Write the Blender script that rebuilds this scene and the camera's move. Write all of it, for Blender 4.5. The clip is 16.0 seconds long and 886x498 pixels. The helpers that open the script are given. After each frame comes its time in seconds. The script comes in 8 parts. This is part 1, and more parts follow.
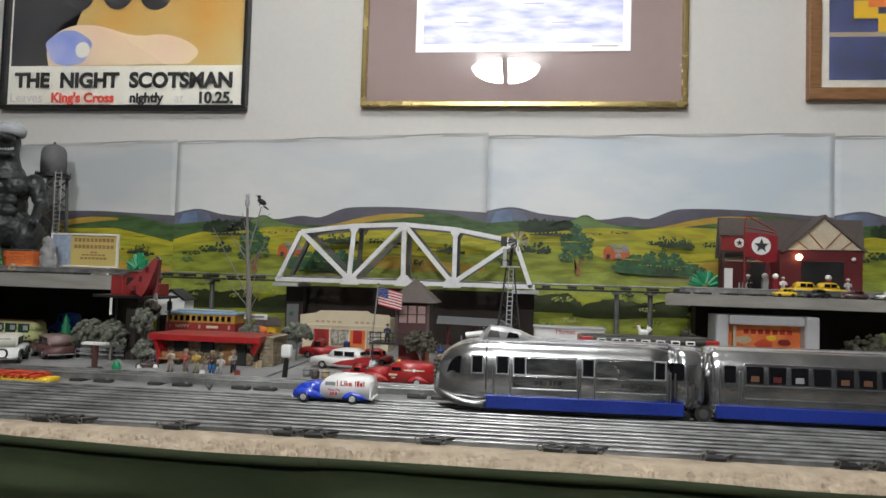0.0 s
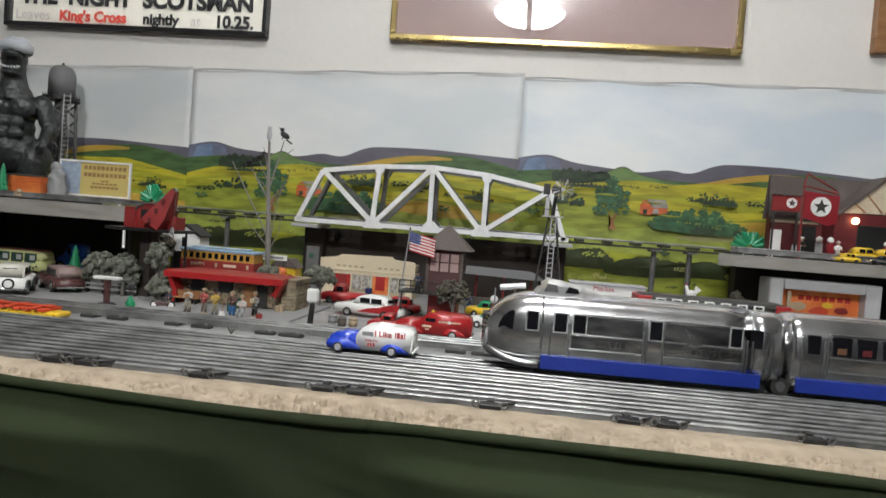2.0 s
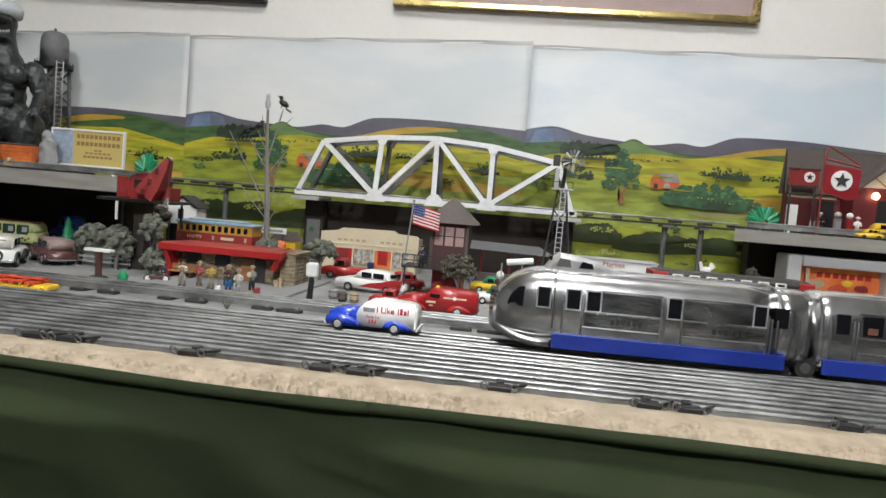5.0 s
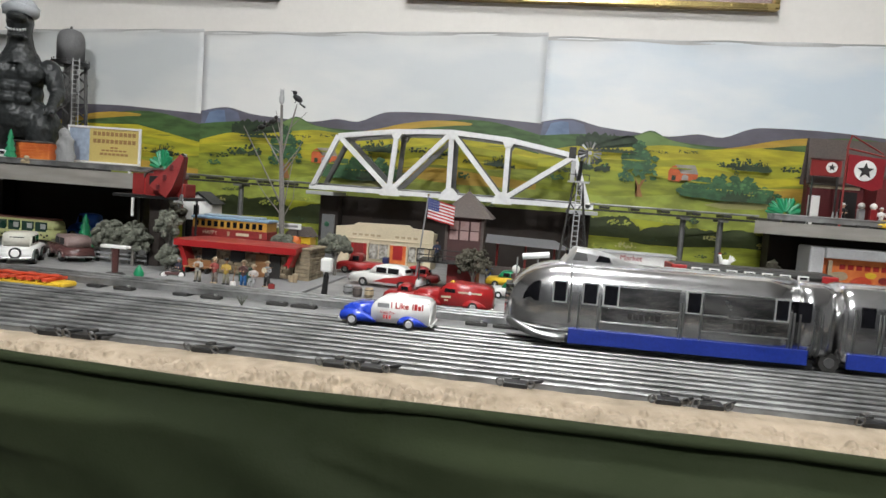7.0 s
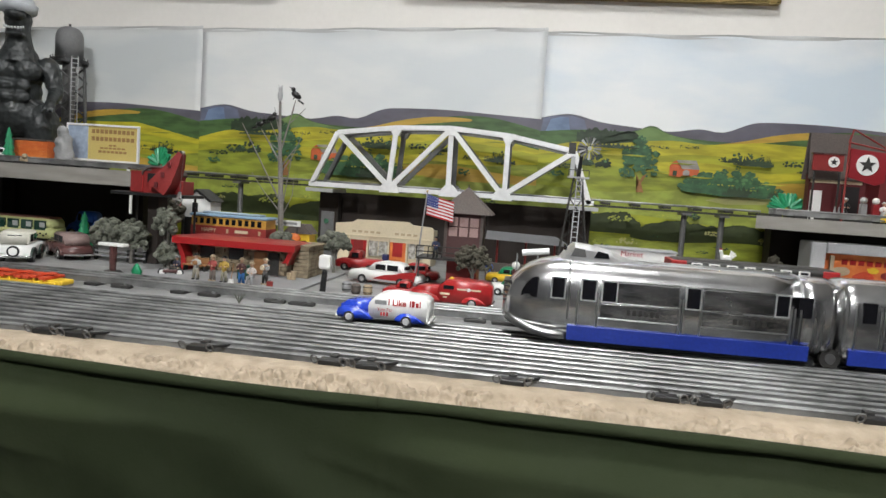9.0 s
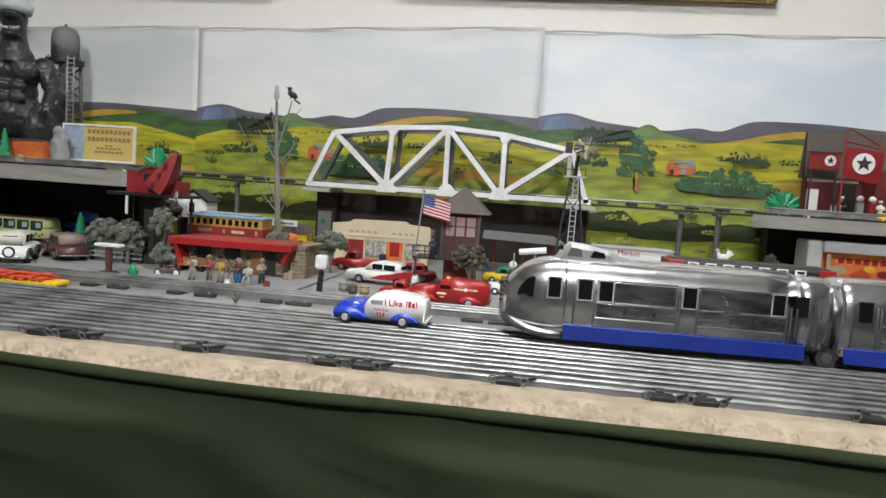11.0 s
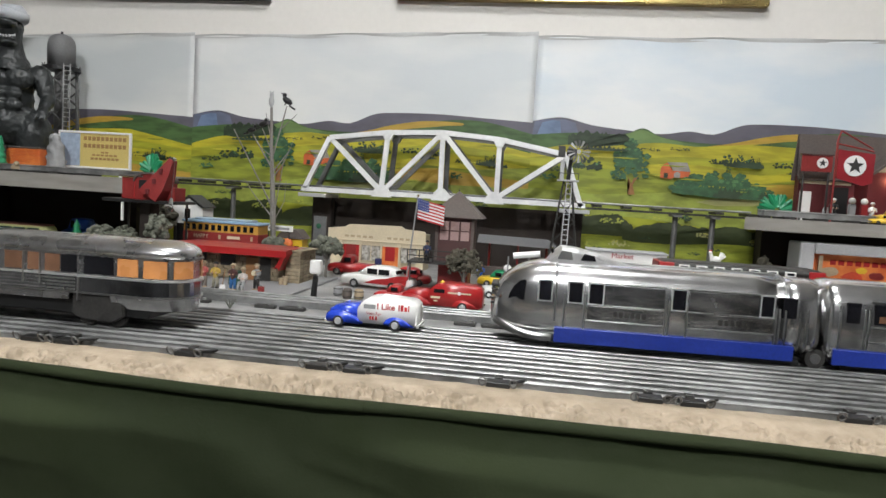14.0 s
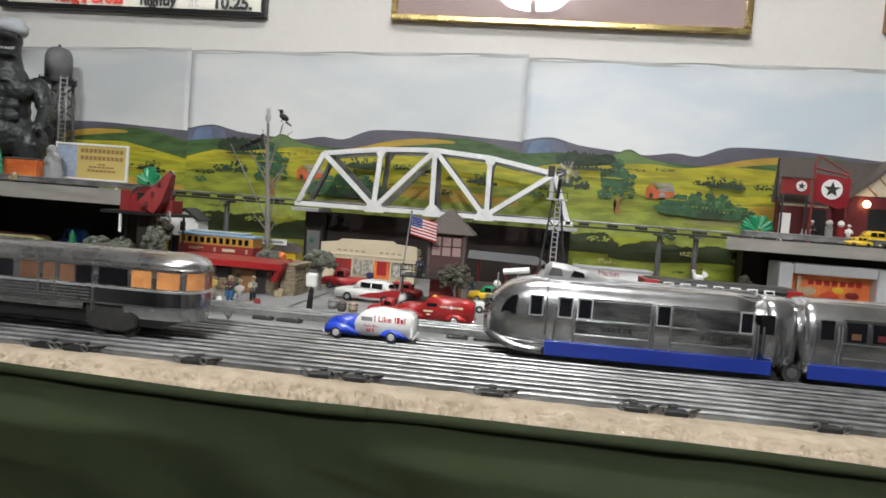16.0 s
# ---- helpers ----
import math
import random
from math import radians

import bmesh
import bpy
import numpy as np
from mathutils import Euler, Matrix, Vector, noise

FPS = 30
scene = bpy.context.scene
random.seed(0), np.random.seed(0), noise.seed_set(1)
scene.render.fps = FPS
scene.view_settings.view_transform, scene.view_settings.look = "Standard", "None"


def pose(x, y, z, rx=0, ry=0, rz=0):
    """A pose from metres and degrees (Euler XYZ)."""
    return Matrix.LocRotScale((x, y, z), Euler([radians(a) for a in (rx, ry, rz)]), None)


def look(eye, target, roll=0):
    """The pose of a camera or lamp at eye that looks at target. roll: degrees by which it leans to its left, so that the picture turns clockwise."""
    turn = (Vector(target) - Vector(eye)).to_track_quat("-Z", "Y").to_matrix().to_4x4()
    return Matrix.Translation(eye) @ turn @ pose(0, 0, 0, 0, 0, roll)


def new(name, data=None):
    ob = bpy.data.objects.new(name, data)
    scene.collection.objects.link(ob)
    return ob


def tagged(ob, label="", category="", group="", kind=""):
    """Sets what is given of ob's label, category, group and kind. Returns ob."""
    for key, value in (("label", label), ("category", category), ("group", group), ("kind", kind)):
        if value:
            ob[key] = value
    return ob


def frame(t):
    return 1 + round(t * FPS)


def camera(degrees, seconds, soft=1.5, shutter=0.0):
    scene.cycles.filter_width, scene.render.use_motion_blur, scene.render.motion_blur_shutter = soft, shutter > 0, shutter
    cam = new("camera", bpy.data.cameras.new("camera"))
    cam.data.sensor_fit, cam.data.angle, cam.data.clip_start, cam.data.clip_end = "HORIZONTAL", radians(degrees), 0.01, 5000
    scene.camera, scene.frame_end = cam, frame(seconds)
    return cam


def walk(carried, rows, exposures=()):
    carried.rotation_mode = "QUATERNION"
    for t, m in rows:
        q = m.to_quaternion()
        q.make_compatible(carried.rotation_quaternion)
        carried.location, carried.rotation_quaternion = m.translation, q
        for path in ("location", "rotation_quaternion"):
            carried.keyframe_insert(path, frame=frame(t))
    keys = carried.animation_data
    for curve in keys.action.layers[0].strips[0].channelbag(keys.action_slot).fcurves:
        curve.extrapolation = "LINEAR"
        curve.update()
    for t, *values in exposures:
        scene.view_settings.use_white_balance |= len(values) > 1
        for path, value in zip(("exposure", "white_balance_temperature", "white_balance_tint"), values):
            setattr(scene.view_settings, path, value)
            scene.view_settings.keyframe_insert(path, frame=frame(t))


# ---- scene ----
cam = camera(65.94, 16.0, soft=1.5, shutter=0.4)
PATH = [
    (0, (0.0758, -0.6234, 1.0568), (-0.1533, 1.3617, 1.1415), 1.76),
    (0.5, (0.0608, -0.6134, 1.0554), (-0.1577, 1.3737, 1.1154), 2.32),
    (1, (0.0499, -0.6054, 1.0542), (-0.133, 1.3859, 1.0925), 2.96),
    (1.5, (0.0343, -0.5892, 1.0528), (-0.1661, 1.4007, 1.0614), 3.80),
    (2, (0.0178, -0.5543, 1.0488), (-0.2135, 1.4313, 0.987), 4.42),
    (2.5, (0.0162, -0.527, 1.0461), (-0.2184, 1.4556, 0.926), 4.26),
    (3, (0.0106, -0.5267, 1.0449), (-0.2003, 1.4585, 0.9241), 4.63),
    (3.5, (0.0078, -0.5248, 1.0452), (-0.208, 1.4595, 0.92), 4.74),
    (3.7, (0.0061, -0.5272, 1.0427), (-0.2154, 1.457, 0.9242), 4.84),
    (5.8, (0.0126, -0.5098, 1.0433), (-0.2424, 1.4683, 0.8954), 4.36),
    (6, (0.0088, -0.5092, 1.0421), (-0.3025, 1.4605, 0.8898), 4.37),
    (6.5, (0.0135, -0.5085, 1.0432), (-0.2638, 1.4662, 0.8892), 4.19),
    (7, (0.0111, -0.5097, 1.0431), (-0.2666, 1.4651, 0.8907), 4.28),
    (7.5, (0.0118, -0.5089, 1.0427), (-0.2632, 1.4663, 0.8911), 4.32),
    (8, (0.0124, -0.5091, 1.043), (-0.2637, 1.4658, 0.89), 4.23),
    (8.5, (0.0155, -0.5039, 1.0434), (-0.2715, 1.4688, 0.8812), 3.96),
    (9, (0.0152, -0.5043, 1.0427), (-0.2692, 1.4687, 0.8807), 4.04),
    (9.2, (0.0183, -0.5012, 1.0443), (-0.2581, 1.4725, 0.8765), 3.83),
    (11.3, (0.0166, -0.5033, 1.0429), (-0.2622, 1.4706, 0.8813), 3.92),
    (11.5, (0.0175, -0.5033, 1.0419), (-0.254, 1.4719, 0.8842), 3.93),
    (12, (0.0162, -0.5059, 1.043), (-0.2593, 1.4688, 0.8867), 3.99),
    (12.5, (0.0187, -0.5054, 1.0427), (-0.2581, 1.4693, 0.8885), 3.86),
    (13, (0.0204, -0.5042, 1.0426), (-0.2559, 1.4704, 0.8866), 3.74),
    (13.5, (0.0216, -0.506, 1.0435), (-0.2571, 1.4685, 0.8894), 3.69),
    (14, (0.024, -0.507, 1.0438), (-0.2525, 1.468, 0.893), 3.55),
    (14.5, (0.0237, -0.5056, 1.0435), (-0.2516, 1.4693, 0.8887), 3.58),
    (15, (0.0232, -0.5067, 1.0435), (-0.2555, 1.4679, 0.891), 3.58),
    (15.5, (0.0384, -0.5102, 1.0455), (-0.1898, 1.4718, 0.9049), 2.94),
    (16, (0.0182, -0.5339, 1.045), (-0.2205, 1.4491, 0.9416), 4.39),
]
walk(cam, [(t, look(eye, target, roll)) for t, eye, target, roll in PATH],
     exposures=[(0.0, 0.02), (1.0, 0.06), (2.0, 0.24), (2.5, 0.40), (6.0, 0.46), (15.0, 0.45), (16.0, 0.42)])

# ---- room and light levels ----
world = bpy.data.worlds.new("room_world")
scene.world = world
world.use_nodes = True
world.node_tree.nodes["Background"].inputs[0].default_value = (0.02, 0.02, 0.022, 1)
world.node_tree.nodes["Background"].inputs[1].default_value = 0.3
LAMP_POWER = 150.0     # far lamp, mirrored in the picture glass
NEAR_POWER = 31.0      # lamp over the table
scene.view_settings.exposure = 0.0

TABLE = 0.905      # top of the layout board
WALL = 0.948       # face of the room wall
SHELF = 1.043      # top of the upper level
rng = random.Random(7)


# ---- materials ----
def mat(name, col, rough=0.5, metal=0.0, var=0.18, fine=400.0, coarse=25.0, bump=0.15, bump_scale=None, coat=0.0, emit=0.0, spec=0.5):
    m = bpy.data.materials.new(name)
    m.use_nodes = True
    nt = m.node_tree
    b = nt.nodes["Principled BSDF"]
    b.inputs["Metallic"].default_value = metal
    b.inputs["Specular IOR Level"].default_value = spec
    b.inputs["Coat Weight"].default_value = coat
    tc = nt.nodes.new("ShaderNodeTexCoord")
    n1 = nt.nodes.new("ShaderNodeTexNoise")
    n1.inputs["Scale"].default_value = fine
    n1.inputs["Detail"].default_value = 3
    n2 = nt.nodes.new("ShaderNodeTexNoise")
    n2.inputs["Scale"].default_value = coarse
    n2.inputs["Detail"].default_value = 4
    nt.links.new(tc.outputs["Object"], n1.inputs["Vector"])
    nt.links.new(tc.outputs["Object"], n2.inputs["Vector"])
    add = nt.nodes.new("ShaderNodeMath")
    add.operation = "ADD"
    nt.links.new(n1.outputs["Fac"], add.inputs[0])
    nt.links.new(n2.outputs["Fac"], add.inputs[1])
    ramp = nt.nodes.new("ShaderNodeMapRange")
    ramp.inputs["From Min"].default_value = 0.6
    ramp.inputs["From Max"].default_value = 1.4
    ramp.inputs["To Min"].default_value = 1 - var
    ramp.inputs["To Max"].default_value = 1 + var
    nt.links.new(add.outputs[0], ramp.inputs["Value"])
    mul = nt.nodes.new("ShaderNodeVectorMath")
    mul.operation = "SCALE"
    mul.inputs[0].default_value = col
    nt.links.new(ramp.outputs[0], mul.inputs["Scale"])
    nt.links.new(mul.outputs[0], b.inputs["Base Color"])
    rr = nt.nodes.new("ShaderNodeMapRange")
    rr.inputs["From Min"].default_value = 0.3
    rr.inputs["From Max"].default_value = 0.7
    rr.inputs["To Min"].default_value = max(0.02, rough * 0.8)
    rr.inputs["To Max"].default_value = min(1.0, rough * 1.2)
    nt.links.new(n2.outputs["Fac"], rr.inputs["Value"])
    nt.links.new(rr.outputs[0], b.inputs["Roughness"])
    if bump:
        n3 = n1
        if bump_scale:
            n3 = nt.nodes.new("ShaderNodeTexNoise")
            n3.inputs["Scale"].default_value = bump_scale
            n3.inputs["Detail"].default_value = 4
            nt.links.new(tc.outputs["Object"], n3.inputs["Vector"])
        bp = nt.nodes.new("ShaderNodeBump")
        bp.inputs["Strength"].default_value = bump
        bp.inputs["Distance"].default_value = 0.0006
        nt.links.new(n3.outputs["Fac"], bp.inputs["Height"])
        nt.links.new(bp.outputs["Normal"], b.inputs["Normal"])
    if emit:
        b.inputs["Emission Color"].default_value = (*col, 1)
        b.inputs["Emission Strength"].default_value = emit
    return m


def glass_mat(name, tint=(1, 1, 1), rough=0.0):
    m = bpy.data.materials.new(name)
    m.use_nodes = True
    b = m.node_tree.nodes["Principled BSDF"]
    b.inputs["Base Color"].default_value = (*tint, 1)
    b.inputs["Transmission Weight"].default_value = 1
    b.inputs["Roughness"].default_value = rough
    return m


def mix_mat(name, a, b, scale=20.0, low=0.4, high=0.6, rough=0.5, stretch=(1, 1, 1), bump=0.0):
    """Two colours in soft patches."""
    m = mat(name, a, rough, bump=bump)
    nt = m.node_tree
    bs = nt.nodes["Principled BSDF"]
    tc = nt.nodes.new("ShaderNodeTexCoord")
    mp = nt.nodes.new("ShaderNodeMapping")
    mp.inputs["Scale"].default_value = stretch
    n = nt.nodes.new("ShaderNodeTexNoise")
    n.inputs["Scale"].default_value = scale
    n.inputs["Detail"].default_value = 5
    nt.links.new(tc.outputs["Object"], mp.inputs["Vector"])
    nt.links.new(mp.outputs[0], n.inputs["Vector"])
    r = nt.nodes.new("ShaderNodeValToRGB")
    r.color_ramp.elements[0].position = low
    r.color_ramp.elements[0].color = (*a, 1)
    r.color_ramp.elements[1].position = high
    r.color_ramp.elements[1].color = (*b, 1)
    nt.links.new(n.outputs["Fac"], r.inputs["Fac"])
    nt.links.new(r.outputs["Color"], bs.inputs["Base Color"])
    return m


WALL_PAINT = mat("wall_paint", (0.78, 0.75, 0.70), 0.7, var=0.03, fine=90, coarse=3, bump=0.1)
# Unseen side walls, grey chosen for fill light and metal reflections
SIDE_WALL = mix_mat("unseen_grey_wall", (0.16, 0.16, 0.16), (0.24, 0.235, 0.23), 6, 0.3, 0.7, 0.6, (8, 8, 1))
# Unseen south wall, dark so polished metal mirrors a dark room
DARK_WALL = mat("unseen_dark_wall", (0.05, 0.05, 0.052), 0.8, var=0.1, fine=60, coarse=4)
CEIL_PAINT = mat("ceiling_paint", (0.58, 0.57, 0.55), 0.85, var=0.05, fine=90, coarse=3)
CARPET = mat("carpet", (0.055, 0.055, 0.056), 0.95, var=0.3, fine=500, coarse=6, bump=0.5)
CLOTH = mix_mat("green_cloth", (0.0185, 0.0245, 0.0114), (0.028, 0.0355, 0.0168), 6, 0.3, 0.7, 0.9, bump=0.35)
CLOTH.node_tree.nodes["Principled BSDF"].inputs["Specular IOR Level"].default_value = 0.12
SAND = mix_mat("sand_strip", (0.32, 0.258, 0.185), (0.42, 0.34, 0.25), 60, 0.35, 0.65, 0.95, bump=0.5)
for _n in SAND.node_tree.nodes:
    if _n.bl_idname == "ShaderNodeBump":
        _n.inputs["Distance"].default_value, _n.inputs["Strength"].default_value = 0.0025, 0.55
    if _n.bl_idname == "ShaderNodeTexNoise" and _n.inputs["Scale"].default_value == 400.0:
        _n.inputs["Scale"].default_value = 150.0
BOARD = mix_mat("grey_board", (0.23, 0.23, 0.227), (0.39, 0.385, 0.375), 14, 0.3, 0.7, 0.38, (1, 3, 1), bump=0.5)
SHELF_WOOD = mix_mat("shelf_board", (0.20, 0.185, 0.165), (0.30, 0.28, 0.25), 12, 0.3, 0.7, 0.75, (1, 6, 6), bump=0.3)
RAIL = mat("rail_metal", (0.25, 0.25, 0.245), 0.42, 0.6, var=0.75, fine=45, coarse=9, bump=0.1)
TIE = mat("tie_metal", (0.035, 0.034, 0.033), 0.45, 0.3, var=0.3)
BLACK = mat("black_plastic", (0.012, 0.012, 0.012), 0.4, var=0.25)
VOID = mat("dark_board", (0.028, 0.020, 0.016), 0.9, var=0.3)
ALU = mat("bright_aluminium", (0.74, 0.74, 0.735), 0.21, 1.0, var=0.25, fine=60, coarse=22, bump=0.6, bump_scale=60)
ALU_DULL = mat("dull_aluminium", (0.42, 0.42, 0.41), 0.33, 1.0, var=0.2, fine=200, coarse=20, bump=0.2)
# Light and dark streaks in the colour imitate reflections in polished metal
ALU_PANEL = mix_mat("reflection_streaked_aluminium", (0.20, 0.20, 0.205), (0.78, 0.78, 0.775), 30, 0.36, 0.66, 0.24, (1.0, 1, 4), bump=0.5)
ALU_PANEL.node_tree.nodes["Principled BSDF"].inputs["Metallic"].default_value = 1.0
ALU_CAST = mat("cast_aluminium", (0.86, 0.86, 0.85), 0.34, 0.85, var=0.14, fine=120, coarse=20, bump=0.35)
BLUE = mat("blue_enamel", (0.008, 0.027, 0.235), 0.45, var=0.2, bump=0.3)
WIN_DARK = mat("dark_window", (0.008, 0.008, 0.010), 0.12, var=0.2, bump=0)
BLUE_TOY = mat("toy_blue", (0.02, 0.06, 0.50), 0.3, var=0.08, coat=0.3)
SILVER = mat("silver_paint", (0.84, 0.84, 0.83), 0.34, 0.12, var=0.12, fine=150, coarse=18, bump=0.3)
# Dark grey steel; also the shaded tone of the bridge's far truss
FAR_STEEL = mat("dark_and_shaded_steel", (0.15, 0.148, 0.145), 0.5, 0.4, var=0.25, fine=150, coarse=18, bump=0.3)
PEWTER = mat("pewter_metal", (0.62, 0.615, 0.61), 0.27, 1.0, var=0.2, fine=200, coarse=25, bump=0.2)
# Glossy pewter, its colour darkened for the dark reflection on the car side
PEWTER_REFLECT = mat("dark_reflection_pewter", (0.36, 0.36, 0.365), 0.17, 1.0, var=0.3, fine=90, coarse=30, bump=0.4, bump_scale=70)
IRON = mat("dark_iron", (0.05, 0.048, 0.045), 0.5, 0.5, var=0.3)
WARM = mat("lit_window", (0.60, 0.26, 0.09), 0.3, var=0.25, fine=60, emit=0.05)
# Amber-brown put into the colour for dimly lit windows, no emission
AMBER = mat("dim_lit_amber", (0.17, 0.085, 0.048), 0.35, var=0.35, fine=60)
RED = mat("red_enamel", (0.36, 0.016, 0.017), 0.35, var=0.12, coat=0.2)
WINE = mat("wine_red", (0.11, 0.012, 0.014), 0.5, var=0.2)
SLATRED = mat("slat_red", (0.55, 0.06, 0.02), 0.5, var=0.15)
DEEPRED = mat("deep_red_enamel", (0.24, 0.012, 0.018), 0.4, var=0.12)
DARKRED = mat("dark_red_paint", (0.22, 0.018, 0.016), 0.45, var=0.2)
WHITE = mat("white_paint", (0.78, 0.77, 0.74), 0.4, var=0.05)
CREAM = mat("cream_paint", (0.62, 0.53, 0.37), 0.6, var=0.12)
YELLOW = mat("yellow_paint", (0.72, 0.47, 0.03), 0.4, var=0.12)
ORANGE = mix_mat("orange_paint", (0.60, 0.13, 0.03), (0.72, 0.22, 0.05), 40, 0.4, 0.6, 0.5)
GREEN = mat("green_plastic", (0.012, 0.24, 0.10), 0.4, var=0.15)
LICHEN = mix_mat("lichen", (0.075, 0.08, 0.06), (0.16, 0.165, 0.13), 120, 0.35, 0.65, 0.95, bump=0.6)
LICHEN_BROWN = mix_mat("brown_lichen", (0.055, 0.05, 0.035), (0.12, 0.11, 0.08), 120, 0.35, 0.65, 0.95, bump=0.6)
BARK = mat("bark", (0.20, 0.185, 0.165), 0.9, var=0.35, bump=0.5)
GREY = mat("grey_paint", (0.27, 0.27, 0.27), 0.6, var=0.12)
LGREY = mat("light_grey_paint", (0.42, 0.42, 0.42), 0.6, var=0.1)
ROOFBROWN = mat("brown_roof", (0.10, 0.08, 0.07), 0.75, var=0.3, bump=0.4)
STONE = mix_mat("stone", (0.19, 0.15, 0.10), (0.32, 0.26, 0.17), 90, 0.35, 0.65, 0.85, bump=0.5)
GOLD = mat("gold_frame", (0.55, 0.42, 0.17), 0.25, 1.0, var=0.12)
OAK = mix_mat("oak", (0.24, 0.11, 0.04), (0.34, 0.17, 0.07), 30, 0.3, 0.7, 0.45, (1, 8, 8))
MAROON = mat("maroon_enamel", (0.085, 0.035, 0.032), 0.3, var=0.15, coat=0.3)
PBLUE = mat("bright_blue", (0.02, 0.10, 0.45), 0.4, var=0.15)
RUBBER = mat("dark_rubber", (0.024, 0.027, 0.027), 0.42, var=0.3, fine=220, coarse=40, bump=0.35, bump_scale=160)
SKIN = mat("figure_flesh", (0.50, 0.30, 0.20), 0.6)
TAN = mat("tan_paint", (0.40, 0.31, 0.20), 0.6)
JEANS = mat("blue_denim", (0.02, 0.11, 0.30), 0.7)
LIME = mat("pale_green_paint", (0.58, 0.60, 0.27), 0.45, var=0.1)
GLASS = glass_mat("clear_glass")
TYRE = mat("tyre_rubber", (0.02, 0.02, 0.02), 0.7)
CHROME = mat("chrome", (0.75, 0.75, 0.75), 0.12, 1.0, var=0.08)


# ---- building helpers ----
def thing(name, loc, rz=0.0, label="", category="", group="", kind=""):
    e = new(name)
    e.empty_display_size = 0.01
    e.matrix_basis = pose(*loc, 0, 0, rz)
    return tagged(e, label, category, group, kind)


def finish(name, bm, material, smooth=False):
    bmesh.ops.recalc_face_normals(bm, faces=bm.faces)
    me = bpy.data.meshes.new(name)
    bm.to_mesh(me)
    bm.free()
    for m in material if isinstance(material, (list, tuple)) else [material]:
        me.materials.append(m)
    if smooth:
        for p in me.polygons:
            p.use_smooth = True
    return me


def part(name, bm, material, parent=None, label="", smooth=False):
    ob = new(name, finish(name, bm, material, smooth))
    ob.parent = parent
    return tagged(ob, label)


def box(bm, x0, x1, y0, y1, z0, z1, bevel=0.0, mi=0):
    g = bmesh.ops.create_cube(bm, size=1.0, matrix=Matrix.Translation(((x0 + x1) / 2, (y0 + y1) / 2, (z0 + z1) / 2)) @ Matrix.Diagonal((abs(x1 - x0), abs(y1 - y0), abs(z1 - z0), 1)))
    fs = {f for v in g["verts"] for f in v.link_faces}
    for f in fs:
        f.material_index = mi
    if bevel:
        es = {e for v in g["verts"] for e in v.link_edges}
        r = bmesh.ops.bevel(bm, geom=list(es), offset=bevel, segments=2, affect="EDGES", profile=0.5)
        for f in r["faces"]:
            f.material_index = mi
    return bm


def bmbox(*a, **k):
    return box(bmesh.new(), *a, **k)


def rod(bm, p0, p1, r0, r1=None, n=8, mi=0):
    p0, p1 = Vector(p0), Vector(p1)
    d = p1 - p0
    g = bmesh.ops.create_cone(bm, cap_ends=True, segments=n, radius1=r0, radius2=r0 if r1 is None else r1, depth=d.length, matrix=Matrix.Translation((p0 + p1) / 2) @ d.to_track_quat("Z", "Y").to_matrix().to_4x4())
    for f in {f for v in g["verts"] for f in v.link_faces}:
        f.material_index = mi
    return bm


def bmrod(*a, **k):
    return rod(bmesh.new(), *a, **k)


def ball(bm, c, r, s=(1, 1, 1), sub=2, mi=0, rough=0.0):
    g = bmesh.ops.create_icosphere(bm, subdivisions=sub, radius=r, matrix=Matrix.Translation(c) @ Matrix.Diagonal((*s, 1)))
    for v in g["verts"]:
        if rough:
            v.co += (v.co - Vector(c)) * rng.uniform(-rough, rough)
    for f in {f for v in g["verts"] for f in v.link_faces}:
        f.material_index = mi
    return bm


def bmball(*a, **k):
    return ball(bmesh.new(), *a, **k)


def loft(bm, sections, close=True, mi=0):
    """Skin through rings of equal count."""
    rings = [[bm.verts.new(p) for p in s] for s in sections]
    n = len(rings[0])
    for a, b in zip(rings, rings[1:]):
        for i in range(n):
            bm.faces.new((a[i], a[(i + 1) % n], b[(i + 1) % n], b[i])).material_index = mi
    if close:
        bm.faces.new(rings[0]).material_index = mi
        bm.faces.new(rings[-1][::-1]).material_index = mi
    return bm


def prism(bm, pts, y0, y1, mi=0):
    """An outline in x and z, drawn out along y."""
    a = [bm.verts.new((x, y0, z)) for x, z in pts]
    b = [bm.verts.new((x, y1, z)) for x, z in pts]
    n = len(pts)
    bm.faces.new(a).material_index = mi
    bm.faces.new(b[::-1]).material_index = mi
    for i in range(n):
        bm.faces.new((a[i], b[i], b[(i + 1) % n], a[(i + 1) % n])).material_index = mi
    return bm


def prism_x(bm, pts, x0, x1, mi=0):
    """An outline in y and z, drawn out along x."""
    a = [bm.verts.new((x0, y, z)) for y, z in pts]
    b = [bm.verts.new((x1, y, z)) for y, z in pts]
    n = len(pts)
    bm.faces.new(a).material_index = mi
    bm.faces.new(b[::-1]).material_index = mi
    for i in range(n):
        bm.faces.new((a[i], b[i], b[(i + 1) % n], a[(i + 1) % n])).material_index = mi
    return bm


def words(name, text, size, loc, material, parent, rz=0.0, rx=90.0, align="CENTER", label="", bold=0.0):
    c = bpy.data.curves.new(name, "FONT")
    c.body, c.size, c.align_x, c.align_y, c.extrude, c.offset = text, size, align, "CENTER", 0.00015, bold
    c.materials.append(material)
    ob = new(name, c)
    ob.parent = parent
    ob.matrix_basis = pose(*loc, rx, 0, rz)
    return tagged(ob, label)


